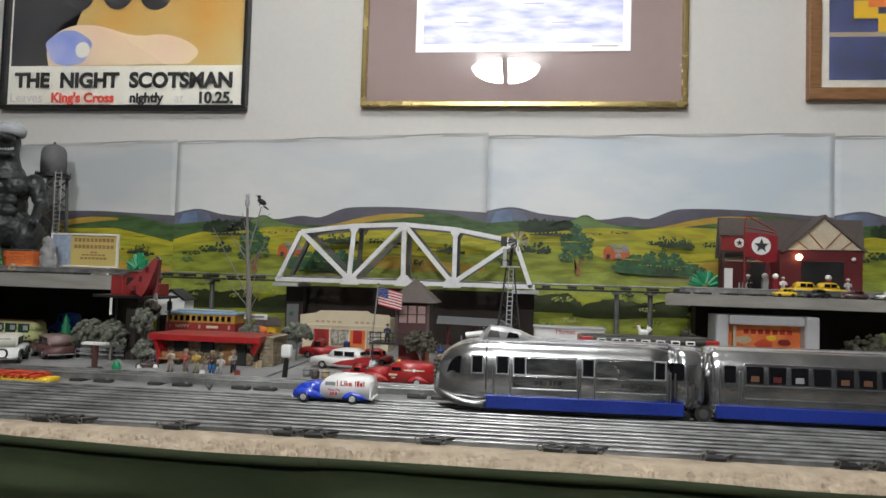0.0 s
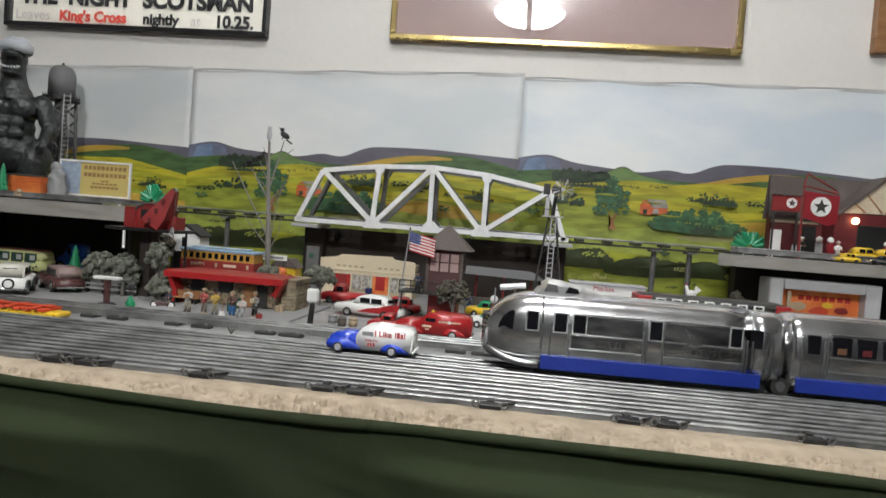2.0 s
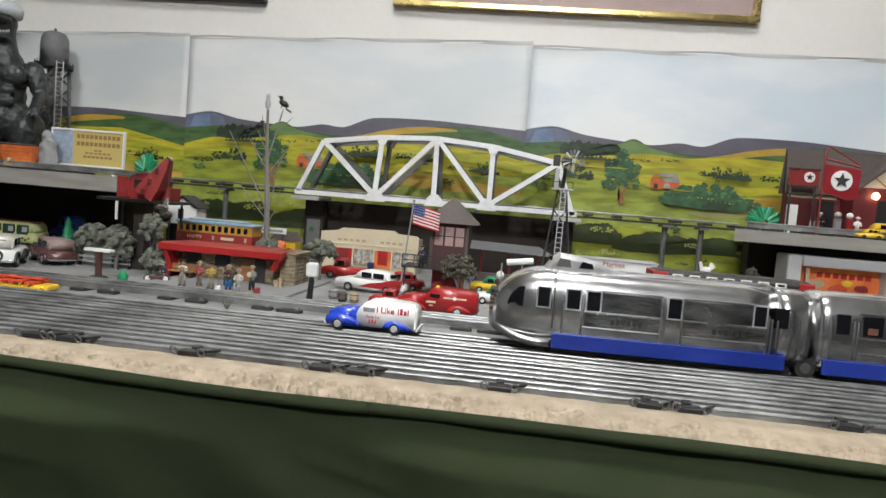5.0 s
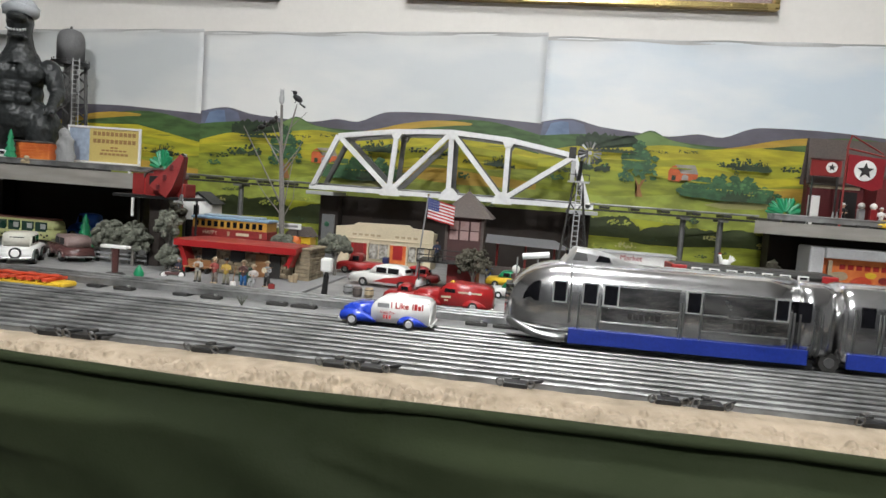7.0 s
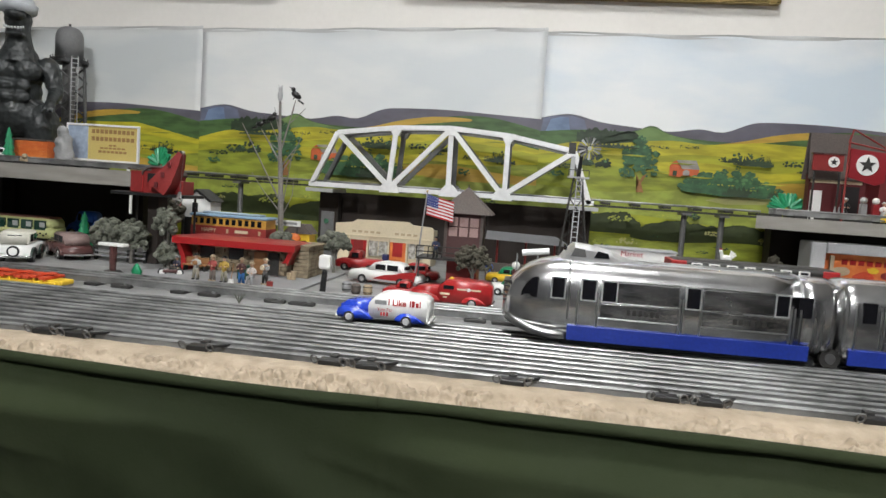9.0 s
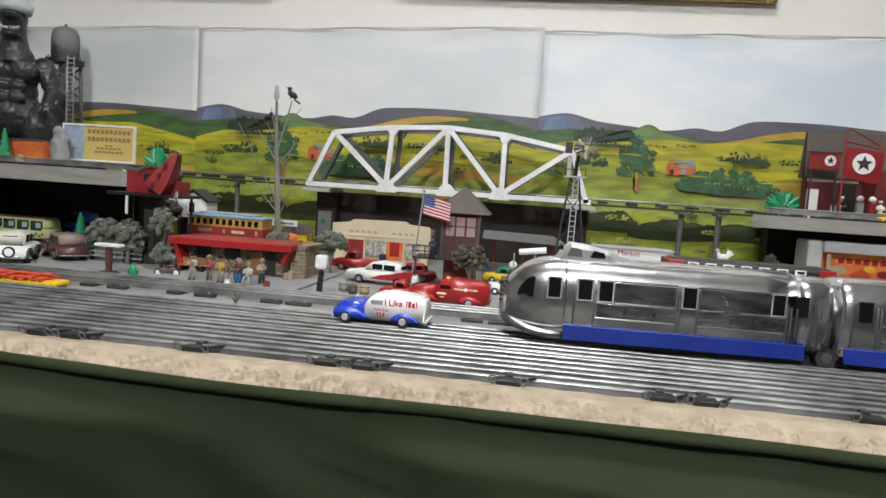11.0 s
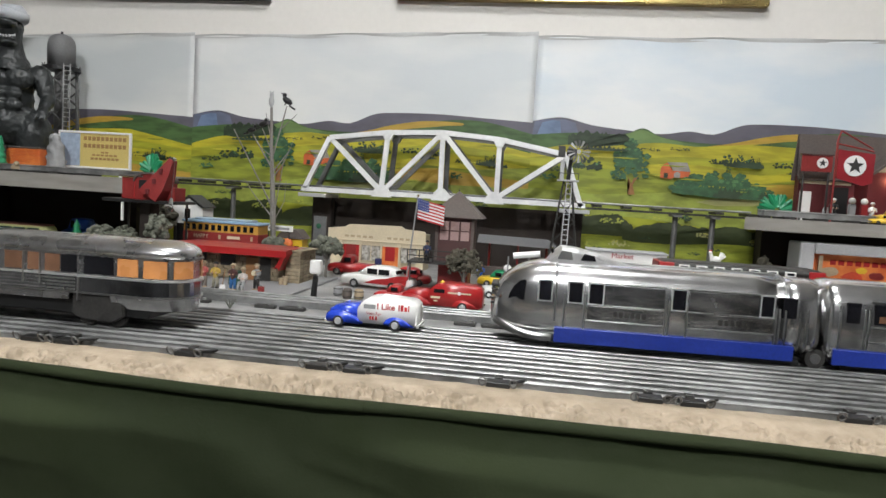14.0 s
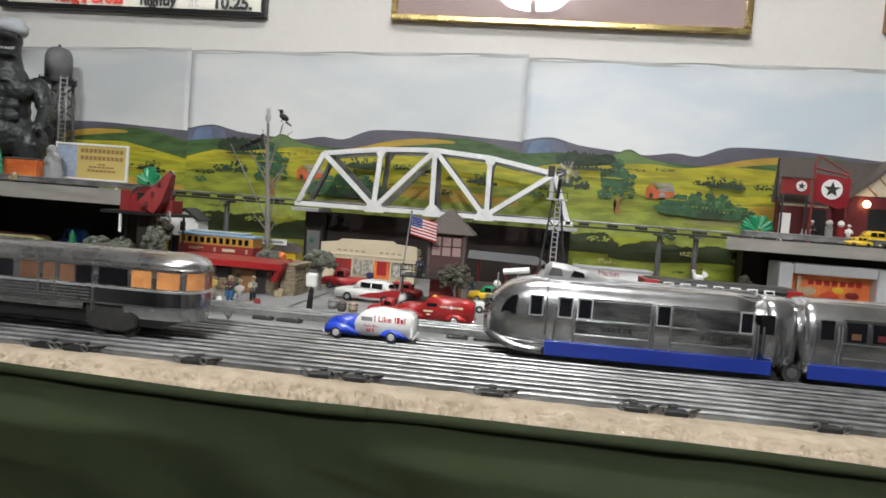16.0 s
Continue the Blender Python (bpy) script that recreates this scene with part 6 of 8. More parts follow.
def station():
    b = thing("station_shelter", (0, 0, TABLE), 0, "stone toy station shelter with a curved red roof", "toy building")
    part("platform", bmbox(-0.520, -0.285, 0.300, 0.53, 0.0, 0.0035, 0.0008), GREY, b, "grey platform slab")
    part("back_wall", bmbox(-0.505, -0.335, 0.426, 0.434, 0.0035, 0.046), STONE, b, "rough stone back wall")
    rows = 6
    for r in range(rows):
        for k in range(14):
            x = -0.505 + 0.0115 * k + (0.0055 if r % 2 else 0)
            if x > -0.352:
                continue
            st = part("stone_block", bmbox(x + 0.0004, x + 0.0108, 0.4228, 0.427, 0.0045 + r * 0.0063, 0.0102 + r * 0.0063, 0.0006), STONE, b)
    for dx in (-0.462, -0.418):
        part("window_opening", bmbox(dx - 0.011, dx + 0.011, 0.420, 0.4235, 0.022, 0.038, 0.001), BLACK, b)
    part("door", bmbox(-0.39, -0.372, 0.420, 0.4235, 0.0035, 0.036, 0.0006), OAK, b, "brown wooden door")
    part("door", bmbox(-0.369, -0.353, 0.420, 0.4235, 0.0035, 0.036, 0.0006), IRON, b, "dark doorway")
    bm = bmesh.new()
    prism_x(bm, [(0.395, 0.0415), (0.395, 0.0505), (0.408, 0.0520), (0.49, 0.0500), (0.49, 0.0450), (0.41, 0.0450)], -0.503, -0.321)
    part("roof", bm, RED, b, "glossy red roof with a deep front edge")
    for x, s in ((-0.503, 1), (-0.321, -1)):
        bm = bmesh.new()
        prism(bm, [(x, 0.0500), (x + s * 0.006, 0.0505), (x + s * 0.018, 0.024), (x + s * 0.020, 0.0035), (x + s * 0.0135, 0.0035), (x + s * 0.0115, 0.022)], 0.40, 0.43)
        if s < 0:
            for v in bm.verts:
                if v.co.z < 0.02:
                    v.co.z = 0.026
        part("end_panel", bm, RED, b, "curved red end panel")
    for r in range(8):
        for k in range(3):
            part("stone_block", bmbox(-0.331 + rng.uniform(0, 0.001), -0.308 - rng.uniform(0, 0.001), 0.42 + k * 0.022, 0.441 + k * 0.022, 0.0037 + r * 0.0055, 0.0087 + r * 0.0055, 0.0007), STONE, b)
    part("pillar_cap", bmbox(-0.333, -0.306, 0.418, 0.488, 0.0478, 0.0505, 0.0006), STONE, b)
    for x, h in ((-0.312, 0.012), (-0.318, 0.009)):
        c = thing("cactus_pot", (x - 0.01, 0.40, TABLE + 0.0035), 0, "small clay pot beside the station wall", "pot")
        part("pot", bmrod((0, 0, 0), (0, 0, h), 0.003, 0.0042, 12), TAN, c)
    # bench
    be = thing("bench", (-0.468, 0.40, TABLE + 0.0035), 0, "small dark platform bench", "bench")
    part("seat", bmbox(-0.018, 0.018, -0.006, 0.006, 0.008, 0.0098), OAK, be)
    part("backrest", bmbox(-0.018, 0.018, 0.0045, 0.006, 0.0098, 0.019), OAK, be)
    for x in (-0.015, 0.015):
        part("leg", bmbox(x - 0.001, x + 0.001, -0.005, 0.005, 0, 0.008), IRON, be)


def figure(x, y, z, shirt, legs, hat, label, h=0.0335, seated=False, rz=0):
    """A painted metal figurine, one plain mesh."""
    bm = bmesh.new()
    k = h / 0.034
    hipz = 0.015 * k if not seated else 0.011 * k
    for s in (-1, 1):
        if seated:
            rod(bm, (s * 0.0022 * k, 0, hipz), (s * 0.003 * k, -0.006 * k, hipz), 0.0022 * k, 0.0019 * k, 8, 1)
            rod(bm, (s * 0.003 * k, -0.006 * k, hipz), (s * 0.003 * k, -0.0065 * k, 0.001), 0.0018 * k, 0.0017 * k, 8, 1)
        else:
            rod(bm, (s * 0.002 * k, 0, hipz), (s * 0.0028 * k, 0.0004, 0.001), 0.0023 * k, 0.0018 * k, 8, 1)
        box(bm, s * 0.0028 * k - 0.0016 * k, s * 0.0028 * k + 0.0016 * k, -0.0035 * k - (0.0065 * k if seated else 0), 0.0015 * k - (0.0065 * k if seated else 0), 0, 0.0016 * k, 0.0003, 3)
        sh = (s * 0.0043 * k, 0, hipz + 0.0105 * k)
        el = (s * 0.006 * k, -0.001 * k, hipz + 0.0055 * k)
        rod(bm, sh, el, 0.0015 * k, 0.0013 * k, 7, 0)
        rod(bm, el, (s * 0.0025 * k, -0.0048 * k, hipz + 0.0055 * k), 0.0013 * k, 0.001 * k, 7, 0)
        ball(bm, (s * 0.0023 * k, -0.0052 * k, hipz + 0.0055 * k), 0.0013 * k, sub=1, mi=2)
    loft(bm, [[(rx * k * math.cos(a), ry * k * math.sin(a), hipz + dz * k) for a in [j * math.pi / 5 for j in range(10)]] for dz, rx, ry in ((-0.0015, 0.0036, 0.0024), (0.003, 0.0034, 0.0023), (0.009, 0.0046, 0.0027), (0.0115, 0.004, 0.0024), (0.0125, 0.0015, 0.0015))], True, 0)
    rod(bm, (0, 0, hipz + 0.012 * k), (0, 0, hipz + 0.014 * k), 0.0013 * k, n=7, mi=2)
    ball(bm, (0, -0.0002, hipz + 0.0158 * k), 0.0026 * k, (0.9, 1, 1.15), 2, 2)
    rod(bm, (0, 0, hipz + 0.0172 * k), (0, 0, hipz + 0.0178 * k), 0.0042 * k, 0.004 * k, 12, 3)
    rod(bm, (0, 0, hipz + 0.0178 * k), (0, 0, hipz + 0.0198 * k), 0.0026 * k, 0.0022 * k, 12, 3)
    ob = new("toy_figure", finish("toy_figure", bm, [shirt, legs, SKIN, hat], True))
    ob.matrix_basis = pose(x, y, z, 0, 0, rz)
    tagged(ob, label, "figurine", "platform figurines")


def figures():
    z = TABLE + 0.0035
    figure(-0.4275, 0.3255, z, mat("worn_white", (0.42, 0.41, 0.38), 0.7, var=0.3), mat("khaki", (0.30, 0.27, 0.21), 0.7, var=0.3), BLACK, "painted toy figurine in a white shirt holding a guitar", rz=10)
    figure(-0.4045, 0.3255, z, mat("faded_red_shirt", (0.34, 0.07, 0.06), 0.7, var=0.35), mat("grey_brown_cloth", (0.17, 0.14, 0.12), 0.7, var=0.3), TAN, "painted toy figurine in a red shirt", rz=-8)
    figure(-0.3875, 0.3235, z, mat("mustard_shirt", (0.45, 0.30, 0.06), 0.7, var=0.3), mat("drab_trousers", (0.27, 0.25, 0.19), 0.7, var=0.3), BLACK, "painted toy figurine in a yellow shirt", rz=5)
    figure(-0.3620, 0.3200, z, MAROON, JEANS, TAN, "painted toy figurine in blue dungarees and a straw hat", rz=0)
    figure(-0.3475, 0.3180, z, mat("pink_white_cloth", (0.50, 0.45, 0.42), 0.7, var=0.3), GREY, TAN, "seated toy figurine in a white shirt", seated=True)
    figure(-0.3365, 0.3350, z, GREY, BLACK, TAN, "painted toy figurine playing a banjo", rz=-10)
    figure(-0.132, 0.445, 0.951, mat("navy_cloth", (0.02, 0.03, 0.07), 0.7), BLACK, BLACK, "dark uniformed toy figurine on the tower balcony", 0.03)
    figure(0.475, 0.64, SHELF, BLACK, BLACK, WHITE, "toy attendant figurine in black with a white cap", 0.036)
    figure(0.545, 0.67, SHELF, WHITE, GREY, WHITE, "toy attendant figurine by the pumps", 0.034)
    figure(0.655, 0.67, SHELF, LGREY, GREY, WHITE, "toy attendant figurine by the pumps", 0.034)
    figure(-0.068, 0.62, TABLE, PBLUE, GREY, BLACK, "small toy figurine in a blue coat", 0.034)
    figure(-0.477, 0.366, TABLE, mat("dark_jacket", (0.03, 0.03, 0.05), 0.6), TAN, GREY, "toy rider figurine beside a motorcycle", 0.03, True)
    # instruments and props
    g = thing("toy_guitar", (-0.4275, 0.318, z + 0.0225), 20, "tiny brown toy guitar", "guitar")
    bm = bmball((0.002, 0, 0), 0.0032, (1, 0.35, 1), 2)
    part("guitar_body", bm, OAK, g)
    part("neck", bmrod((-0.001, 0, 0.001), (-0.011, 0, 0.005), 0.0006, 0.0005, 5), OAK, g)
    g = thing("toy_banjo", (-0.3365, 0.327, z + 0.0225), -20, "tiny pale toy banjo", "banjo")
    part("drum", bmrod((-0.001, -0.001, 0), (-0.001, 0.001, 0), 0.0034, n=14), CREAM, g)
    part("neck", bmrod((0.001, 0, 0.001), (0.012, 0, 0.005), 0.0006, 0.0005, 5), OAK, g)
    g = thing("washtub_bass", (-0.374, 0.316, z), 0, "upturned white bucket with a broom handle", "bucket")
    part("bucket", bmrod((0, 0, 0), (0, 0, 0.006), 0.0042, 0.0032, 14), WHITE, g)
    part("pole", bmrod((0, 0, 0.006), (0.003, 0, 0.026), 0.0006, n=5), OAK, g)
    g = thing("green_box", (-0.379, 0.366, z), 0, "dark green wooden crate behind the figurines", "crate")
    part("body", bmbox(-0.008, 0.008, -0.006, 0.006, 0, 0.019, 0.0006), mat("dark_green", (0.02, 0.06, 0.035), 0.6), g)
    g = thing("suitcase", (-0.325, 0.324, z), 10, "brown leather toy suitcase", "suitcase")
    part("body", bmbox(-0.004, 0.004, -0.002, 0.002, 0, 0.0065, 0.0006), DARKRED, g)
    part("handle", bmrod((-0.0015, 0, 0.0072), (0.0015, 0, 0.0072), 0.0004, n=5), BLACK, g)
    # motorcycle
    m = thing("motorcycle", (-0.478, 0.352, TABLE), 25, "small toy motorcycle with whitewall tyres", "motorcycle")
    for x in (-0.011, 0.011):
        w = part("wheel", bmrod((x, -0.0012, 0.0055), (x, 0.0012, 0.0055), 0.0055, n=16), TYRE, m)
        part("whitewall", bmrod((x, -0.0015, 0.0055), (x, 0.0015, 0.0055), 0.0036, n=14), WHITE, w)
    part("frame", bmbox(-0.01, 0.009, -0.002, 0.002, 0.005, 0.010, 0.001), MAROON, m)
    part("seat", bmbox(-0.002, 0.008, -0.0025, 0.0025, 0.0102, 0.012, 0.0006), BLACK, m)
    part("handlebar", bmrod((-0.009, -0.006, 0.015), (-0.009, 0.006, 0.015), 0.0006, n=6), CHROME, m)
    part("fork", bmrod((-0.011, 0, 0.0055), (-0.009, 0, 0.015), 0.0008, n=6), CHROME, m)


def trolley():
    d = thing("trolley_bed", (-0.490, 0.562, TABLE), 0, "raised dark track bed behind the station", "track bed")
    part("bed", bmbox(-0.085, 0.085, -0.03, 0.03, 0, 0.0365, 0.002), GREY, d)
    t = thing("trolley_car", (-0.490, 0.562, TABLE + 0.0365), 0, "red and yellow toy trolley car with a pale blue roof", "toy trolley")
    part("lower_body", bmbox(-0.065, 0.065, -0.021, 0.021, 0.004, 0.0225, 0.001), mat("trolley_red", (0.24, 0.022, 0.02), 0.45, var=0.2), t)
    part("upper_body", bmbox(-0.064, 0.064, -0.0205, 0.0205, 0.0225, 0.037, 0.0006), mat("trolley_amber", (0.50, 0.27, 0.04), 0.5, var=0.2), t)
    part("roof", bmbox(-0.067, 0.067, -0.0225, 0.0225, 0.037, 0.0415, 0.0018), mat("pale_blue", (0.25, 0.38, 0.50), 0.5, var=0.25), t)
    part("clerestory", bmbox(-0.05, 0.05, -0.012, 0.012, 0.0415, 0.045, 0.0015), mat("blue_grey", (0.30, 0.38, 0.45), 0.5), t)
    for k in range(11):
        part("window", bmbox(-0.060 + k * 0.011, -0.0535 + k * 0.011, -0.0211, -0.0203, 0.0255, 0.0345, 0.0003), WIN_DARK, t)
    words("destination", "HAPPY", 0.0085, (-0.033, -0.0213, 0.0155), CREAM, t)
    for x0, x1 in ((0.012, 0.034),):
        part("number_bar", bmbox(x0, x1, -0.0213, -0.0208, 0.0132, 0.0178), CREAM, t)
    for x in (-0.06, -0.003, 0.052):
        part("emblem", bmbox(x, x + 0.004, -0.0213, -0.0208, 0.012, 0.019), TAN, t)
    for x in (-0.045, -0.03, 0.03, 0.045):
        wheelset(t, x, 0.0045, 0.013, rail=0.0)
    # orange cabin and sign behind the tree
    o = thing("orange_shed", (-0.408, 0.655, TABLE), 0, "small orange toy shed with a brown roof", "toy building")
    part("wall", bmbox(-0.022, 0.022, -0.015, 0.015, 0, 0.052, 0.0006), YELLOW, o)
    bm = prism(bmesh.new(), [(-0.026, 0.05), (0.026, 0.05), (0.012, 0.066), (-0.012, 0.066)], -0.019, 0.019)
    part("roof", bm, ROOFBROWN, o)
    part("tank", bmball((-0.004, -0.019, 0.042), 0.011, (1, 0.6, 0.8)), ORANGE, o)
    part("window", bmbox(0.008, 0.016, -0.0158, -0.0148, 0.02, 0.038), WIN_DARK, o)
    s = thing("roof_sign", (-0.428, 0.635, TABLE), 0, "white name board on thin legs behind the trolley", "sign")
    part("board", bmbox(-0.024, 0.026, -0.001, 0.001, 0.062, 0.072, 0.0003), WHITE, s)
    part("lettering_bar", bmbox(-0.018, 0.02, -0.0015, -0.001, 0.065, 0.069), GREY, s)
    for x in (-0.018, 0.02):
        part("leg", bmrod((x, 0, 0), (x, 0, 0.062), 0.0009, n=6), IRON, s)


def depot():
    b = thing("main_street_store", (-0.272, 0.72, TABLE), 0, "cream toy storefront with red doors and a stepped parapet", "toy building")
    part("body", bmbox(-0.088, 0.088, 0.004, 0.07, 0, 0.066), CREAM, b)
    bm = bmesh.new()
    prism(bm, [(-0.092, 0.042), (-0.092, 0.070), (-0.06, 0.074), (-0.052, 0.079), (0.045, 0.081), (0.052, 0.076), (0.088, 0.074), (0.092, 0.070), (0.092, 0.042)], -0.003, 0.003)
    part("parapet", bm, CREAM, b, "cream parapet with faded lettering")
    for k in range(11):
        if k not in (5, 6):
            part("lettering_bar", bmbox(-0.06 + k * 0.0115, -0.0525 + k * 0.0115, -0.0036, -0.003, 0.0555, 0.0595), TAN, b)
    part("cornice", bmbox(-0.093, 0.093, -0.005, 0.003, 0.049, 0.0515, 0.0005), CREAM, b)
    for x0, x1, m, nm in ((-0.062, -0.032, RED, "door"), (0.012, 0.042, ORANGE, "door")):
        d = part(nm, bmbox(x0, x1, -0.002, 0.005, 0, 0.048, 0.0006), m, b, "red painted door")
        part("door_panel", bmbox(x0 + 0.006, x1 - 0.006, -0.0028, -0.0015, 0.016, 0.042), DARKRED if m is RED else RED, d)
    for x0, x1 in ((-0.027, 0.008), (0.047, 0.075)):
        w = part("shop_window", bmbox(x0, x1, -0.001, 0.0045, 0.014, 0.046, 0.0004), mix_mat("display", (0.55, 0.53, 0.48), (0.22, 0.2, 0.17), 140, 0.4, 0.6, 0.3), b, "shop window full of goods")
        part("frame", bmbox((x0 + x1) / 2 - 0.0007, (x0 + x1) / 2 + 0.0007, -0.0018, -0.0008, 0.014, 0.046), CREAM, w)
    for x in (-0.0295, 0.0100, 0.0445, -0.066):
        part("pilaster", bmbox(x - 0.0016, x + 0.0016, -0.0045, 0.004, 0, 0.049), CREAM, b)
    m = thing("mailbox", (-0.262, 0.70, TABLE), 0, "dark blue toy mailbox", "mailbox")
    part("body", bmbox(-0.006, 0.006, -0.005, 0.005, 0, 0.021, 0.002), mat("navy", (0.015, 0.02, 0.09), 0.45), m)
    p = thing("notice_board", (-0.378, 0.71, TABLE), 0, "narrow grey panel with a green emblem", "sign")
    part("panel", bmbox(-0.012, 0.012, -0.002, 0.002, 0, 0.090), mat("slate_panel", (0.12, 0.12, 0.12), 0.7, var=0.2), p)
    part("emblem", bmball((-0.002, -0.002, 0.072), 0.005, (1, 0.2, 1)), mat("dull_green", (0.02, 0.10, 0.05), 0.6), p)
    # canopy to the right
    c = thing("platform_canopy", (-0.012, 0.70, TABLE + 0.010), 0, "grey hipped platform canopy on thin posts", "toy building")
    bm = bmesh.new()
    loft(bm, [[(-0.07, -0.03, 0.055), (0.075, -0.03, 0.052), (0.075, 0.03, 0.052), (-0.07, 0.03, 0.055)], [(-0.07, -0.004, 0.068), (0.05, -0.004, 0.066), (0.05, 0.004, 0.066), (-0.07, 0.004, 0.068)]])
    part("roof", bm, mat("felt_roof", (0.12, 0.12, 0.122), 0.85, var=0.2), c, "grey felt roof")
    for x in (-0.05, 0.0, 0.05):
        part("post", bmrod((x, 0, -0.010), (x, 0, 0.055), 0.002), DARKRED, c)
    w = thing("low_wall", (-0.03, 0.64, TABLE), 0, "low dark brick wall below the canopy", "wall")
    part("wall", bmbox(-0.045, 0.05, -0.003, 0.003, 0, 0.028), ROOFBROWN, w)
    q = thing("gas_pump", (-0.022, 0.56, TABLE), 0, "white globe-topped toy fuel pump", "pump")
    part("body", bmbox(-0.005, 0.005, -0.004, 0.004, 0, 0.028, 0.001), MAROON, q)
    part("globe", bmball((0, 0, 0.034), 0.0065), WHITE, q)


def tower():
    b = thing("signal_tower", (-0.0985, 0.505, TABLE + 0.0), 0, "brown toy signal tower with a pointed hip roof", "toy building")
    part("base", bmbox(-0.022, 0.022, -0.02, 0.03, 0, 0.045), DARKRED, b, "dark red lower storey")
    part("upper_storey", bmbox(-0.026, 0.026, -0.024, 0.034, 0.045, 0.111), mat("tower_brown", (0.075, 0.03, 0.028), 0.6), b, "dark red-brown upper storey")
    pale = mat("tower_pane", (0.40, 0.27, 0.25), 0.3, var=0.2)
    for k in range(3):
        for j in range(2):
            part("pane", bmbox(-0.0215 + k * 0.0152, -0.0092 + k * 0.0152, -0.0252, -0.0235, 0.077 + j * 0.0145, 0.0900 + j * 0.0145, 0.0003), pale, b, "pale pink window pane")
    for s in (-1, 1):
        part("corner_post", bmbox(s * 0.0262 - 0.002, s * 0.0262 + 0.002, -0.0262, -0.0222, 0.045, 0.111), ROOFBROWN, b)
    bm = bmesh.new()
    rows = 7
    for r in range(rows):
        f0, f1 = 1 - r / rows, 1 - (r + 1) / rows
        z0, z1 = 0.1105 + 0.038 * (r / rows), 0.1105 + 0.038 * ((r + 1) / rows)
        a0, a1 = 0.0385 * f0 + 0.0012, 0.0385 * f1 + 0.002
        c0, c1 = 0.038 * f0 + 0.0012, 0.038 * f1 + 0.002
        loft(bm, [[(-a0, 0.005 - c0, z0), (a0, 0.005 - c0, z0), (a0, 0.005 + c0, z0), (-a0, 0.005 + c0, z0)], [(-a1, 0.005 - c1, z1), (a1, 0.005 - c1, z1), (a1, 0.005 + c1, z1), (-a1, 0.005 + c1, z1)]])
    part("roof", bm, ROOFBROWN, b, "dark shingled hip roof")
    part("finial", bmrod((0, 0.005, 0.147), (0, 0.005, 0.153), 0.0012, 0.0004), ROOFBROWN, b)
    part("balcony", bmbox(-0.062, -0.024, -0.055, 0.0, 0.043, 0.046), IRON, b, "dark balcony deck")
    for z in (0.054, 0.062):
        part("handrail", bmrod((-0.062, -0.055, z), (0.02, -0.055, z), 0.0008, n=5), IRON, b)
    for x in (-0.062, -0.045, -0.025, 0.0, 0.02):
        part("baluster", bmrod((x, -0.055, 0.043), (x, -0.055, 0.062), 0.0008, n=5), IRON, b)
    part("walkway", bmbox(-0.024, 0.022, -0.055, -0.024, 0.043, 0.046), IRON, b)
    for x in (-0.058, 0.018):
        part("strut", bmrod((x, -0.052, 0), (x, -0.052, 0.043), 0.0012, n=6), IRON, b)


def flag():
    f = thing("flagpole", (-0.163, 0.455, TABLE), 0, "tall toy flagpole with a striped flag", "flag")
    part("pole", bmrod((0, 0, 0), (0.012, 0, 0.138), 0.0013, 0.001), GREY, f)
    part("finial", bmball((0.012, 0, 0.139), 0.0018), GOLD, f)
    part("base", bmrod((0, 0, 0), (0, 0, 0.004), 0.006, 0.005, 14), GREY, f)
    flagw, flagh, nx = 0.039, 0.029, 12

    def pt(u, v):
        return (0.0125 + u * flagw, -0.0035 * math.sin(u * 7) * u, 0.135 - v * flagh - u * 0.009)
    fr, fw, fb = mat("flag_red", (0.45, 0.03, 0.03), 0.8), mat("flag_white", (0.7, 0.68, 0.66), 0.8), mat("flag_blue", (0.03, 0.05, 0.2), 0.8)
    for k in range(13):
        bm = bmesh.new()
        lo = [bm.verts.new(pt(i / nx, k / 13)) for i in range(nx + 1)]
        hi = [bm.verts.new(pt(i / nx, (k + 1) / 13)) for i in range(nx + 1)]
        for i in range(nx):
            bm.faces.new((lo[i], lo[i + 1], hi[i + 1], hi[i]))
        part("stripe", bm, fr if k % 2 == 0 else fw, f)
    bm = bmesh.new()
    lo = [bm.verts.new(Vector(pt(0.42 * i / 6, 0)) + Vector((0, -0.0006, 0))) for i in range(7)]
    hi = [bm.verts.new(Vector(pt(0.42 * i / 6, 7 / 13)) + Vector((0, -0.0006, 0))) for i in range(7)]
    for i in range(6):
        bm.faces.new((lo[i], lo[i + 1], hi[i + 1], hi[i]))
    part("canton", bm, fb, f)
    bm = bmesh.new()
    for r in range(4):
        for c in range(5):
            p = pt(0.05 + c * 0.08, 0.07 + r * 0.125)
            box(bm, p[0] - 0.0005, p[0] + 0.0005, p[1] - 0.0012, p[1] - 0.0008, p[2] - 0.0005, p[2] + 0.0005)
    st = part("stars", bm, fw, f)
    st["kind"] = "stuff"


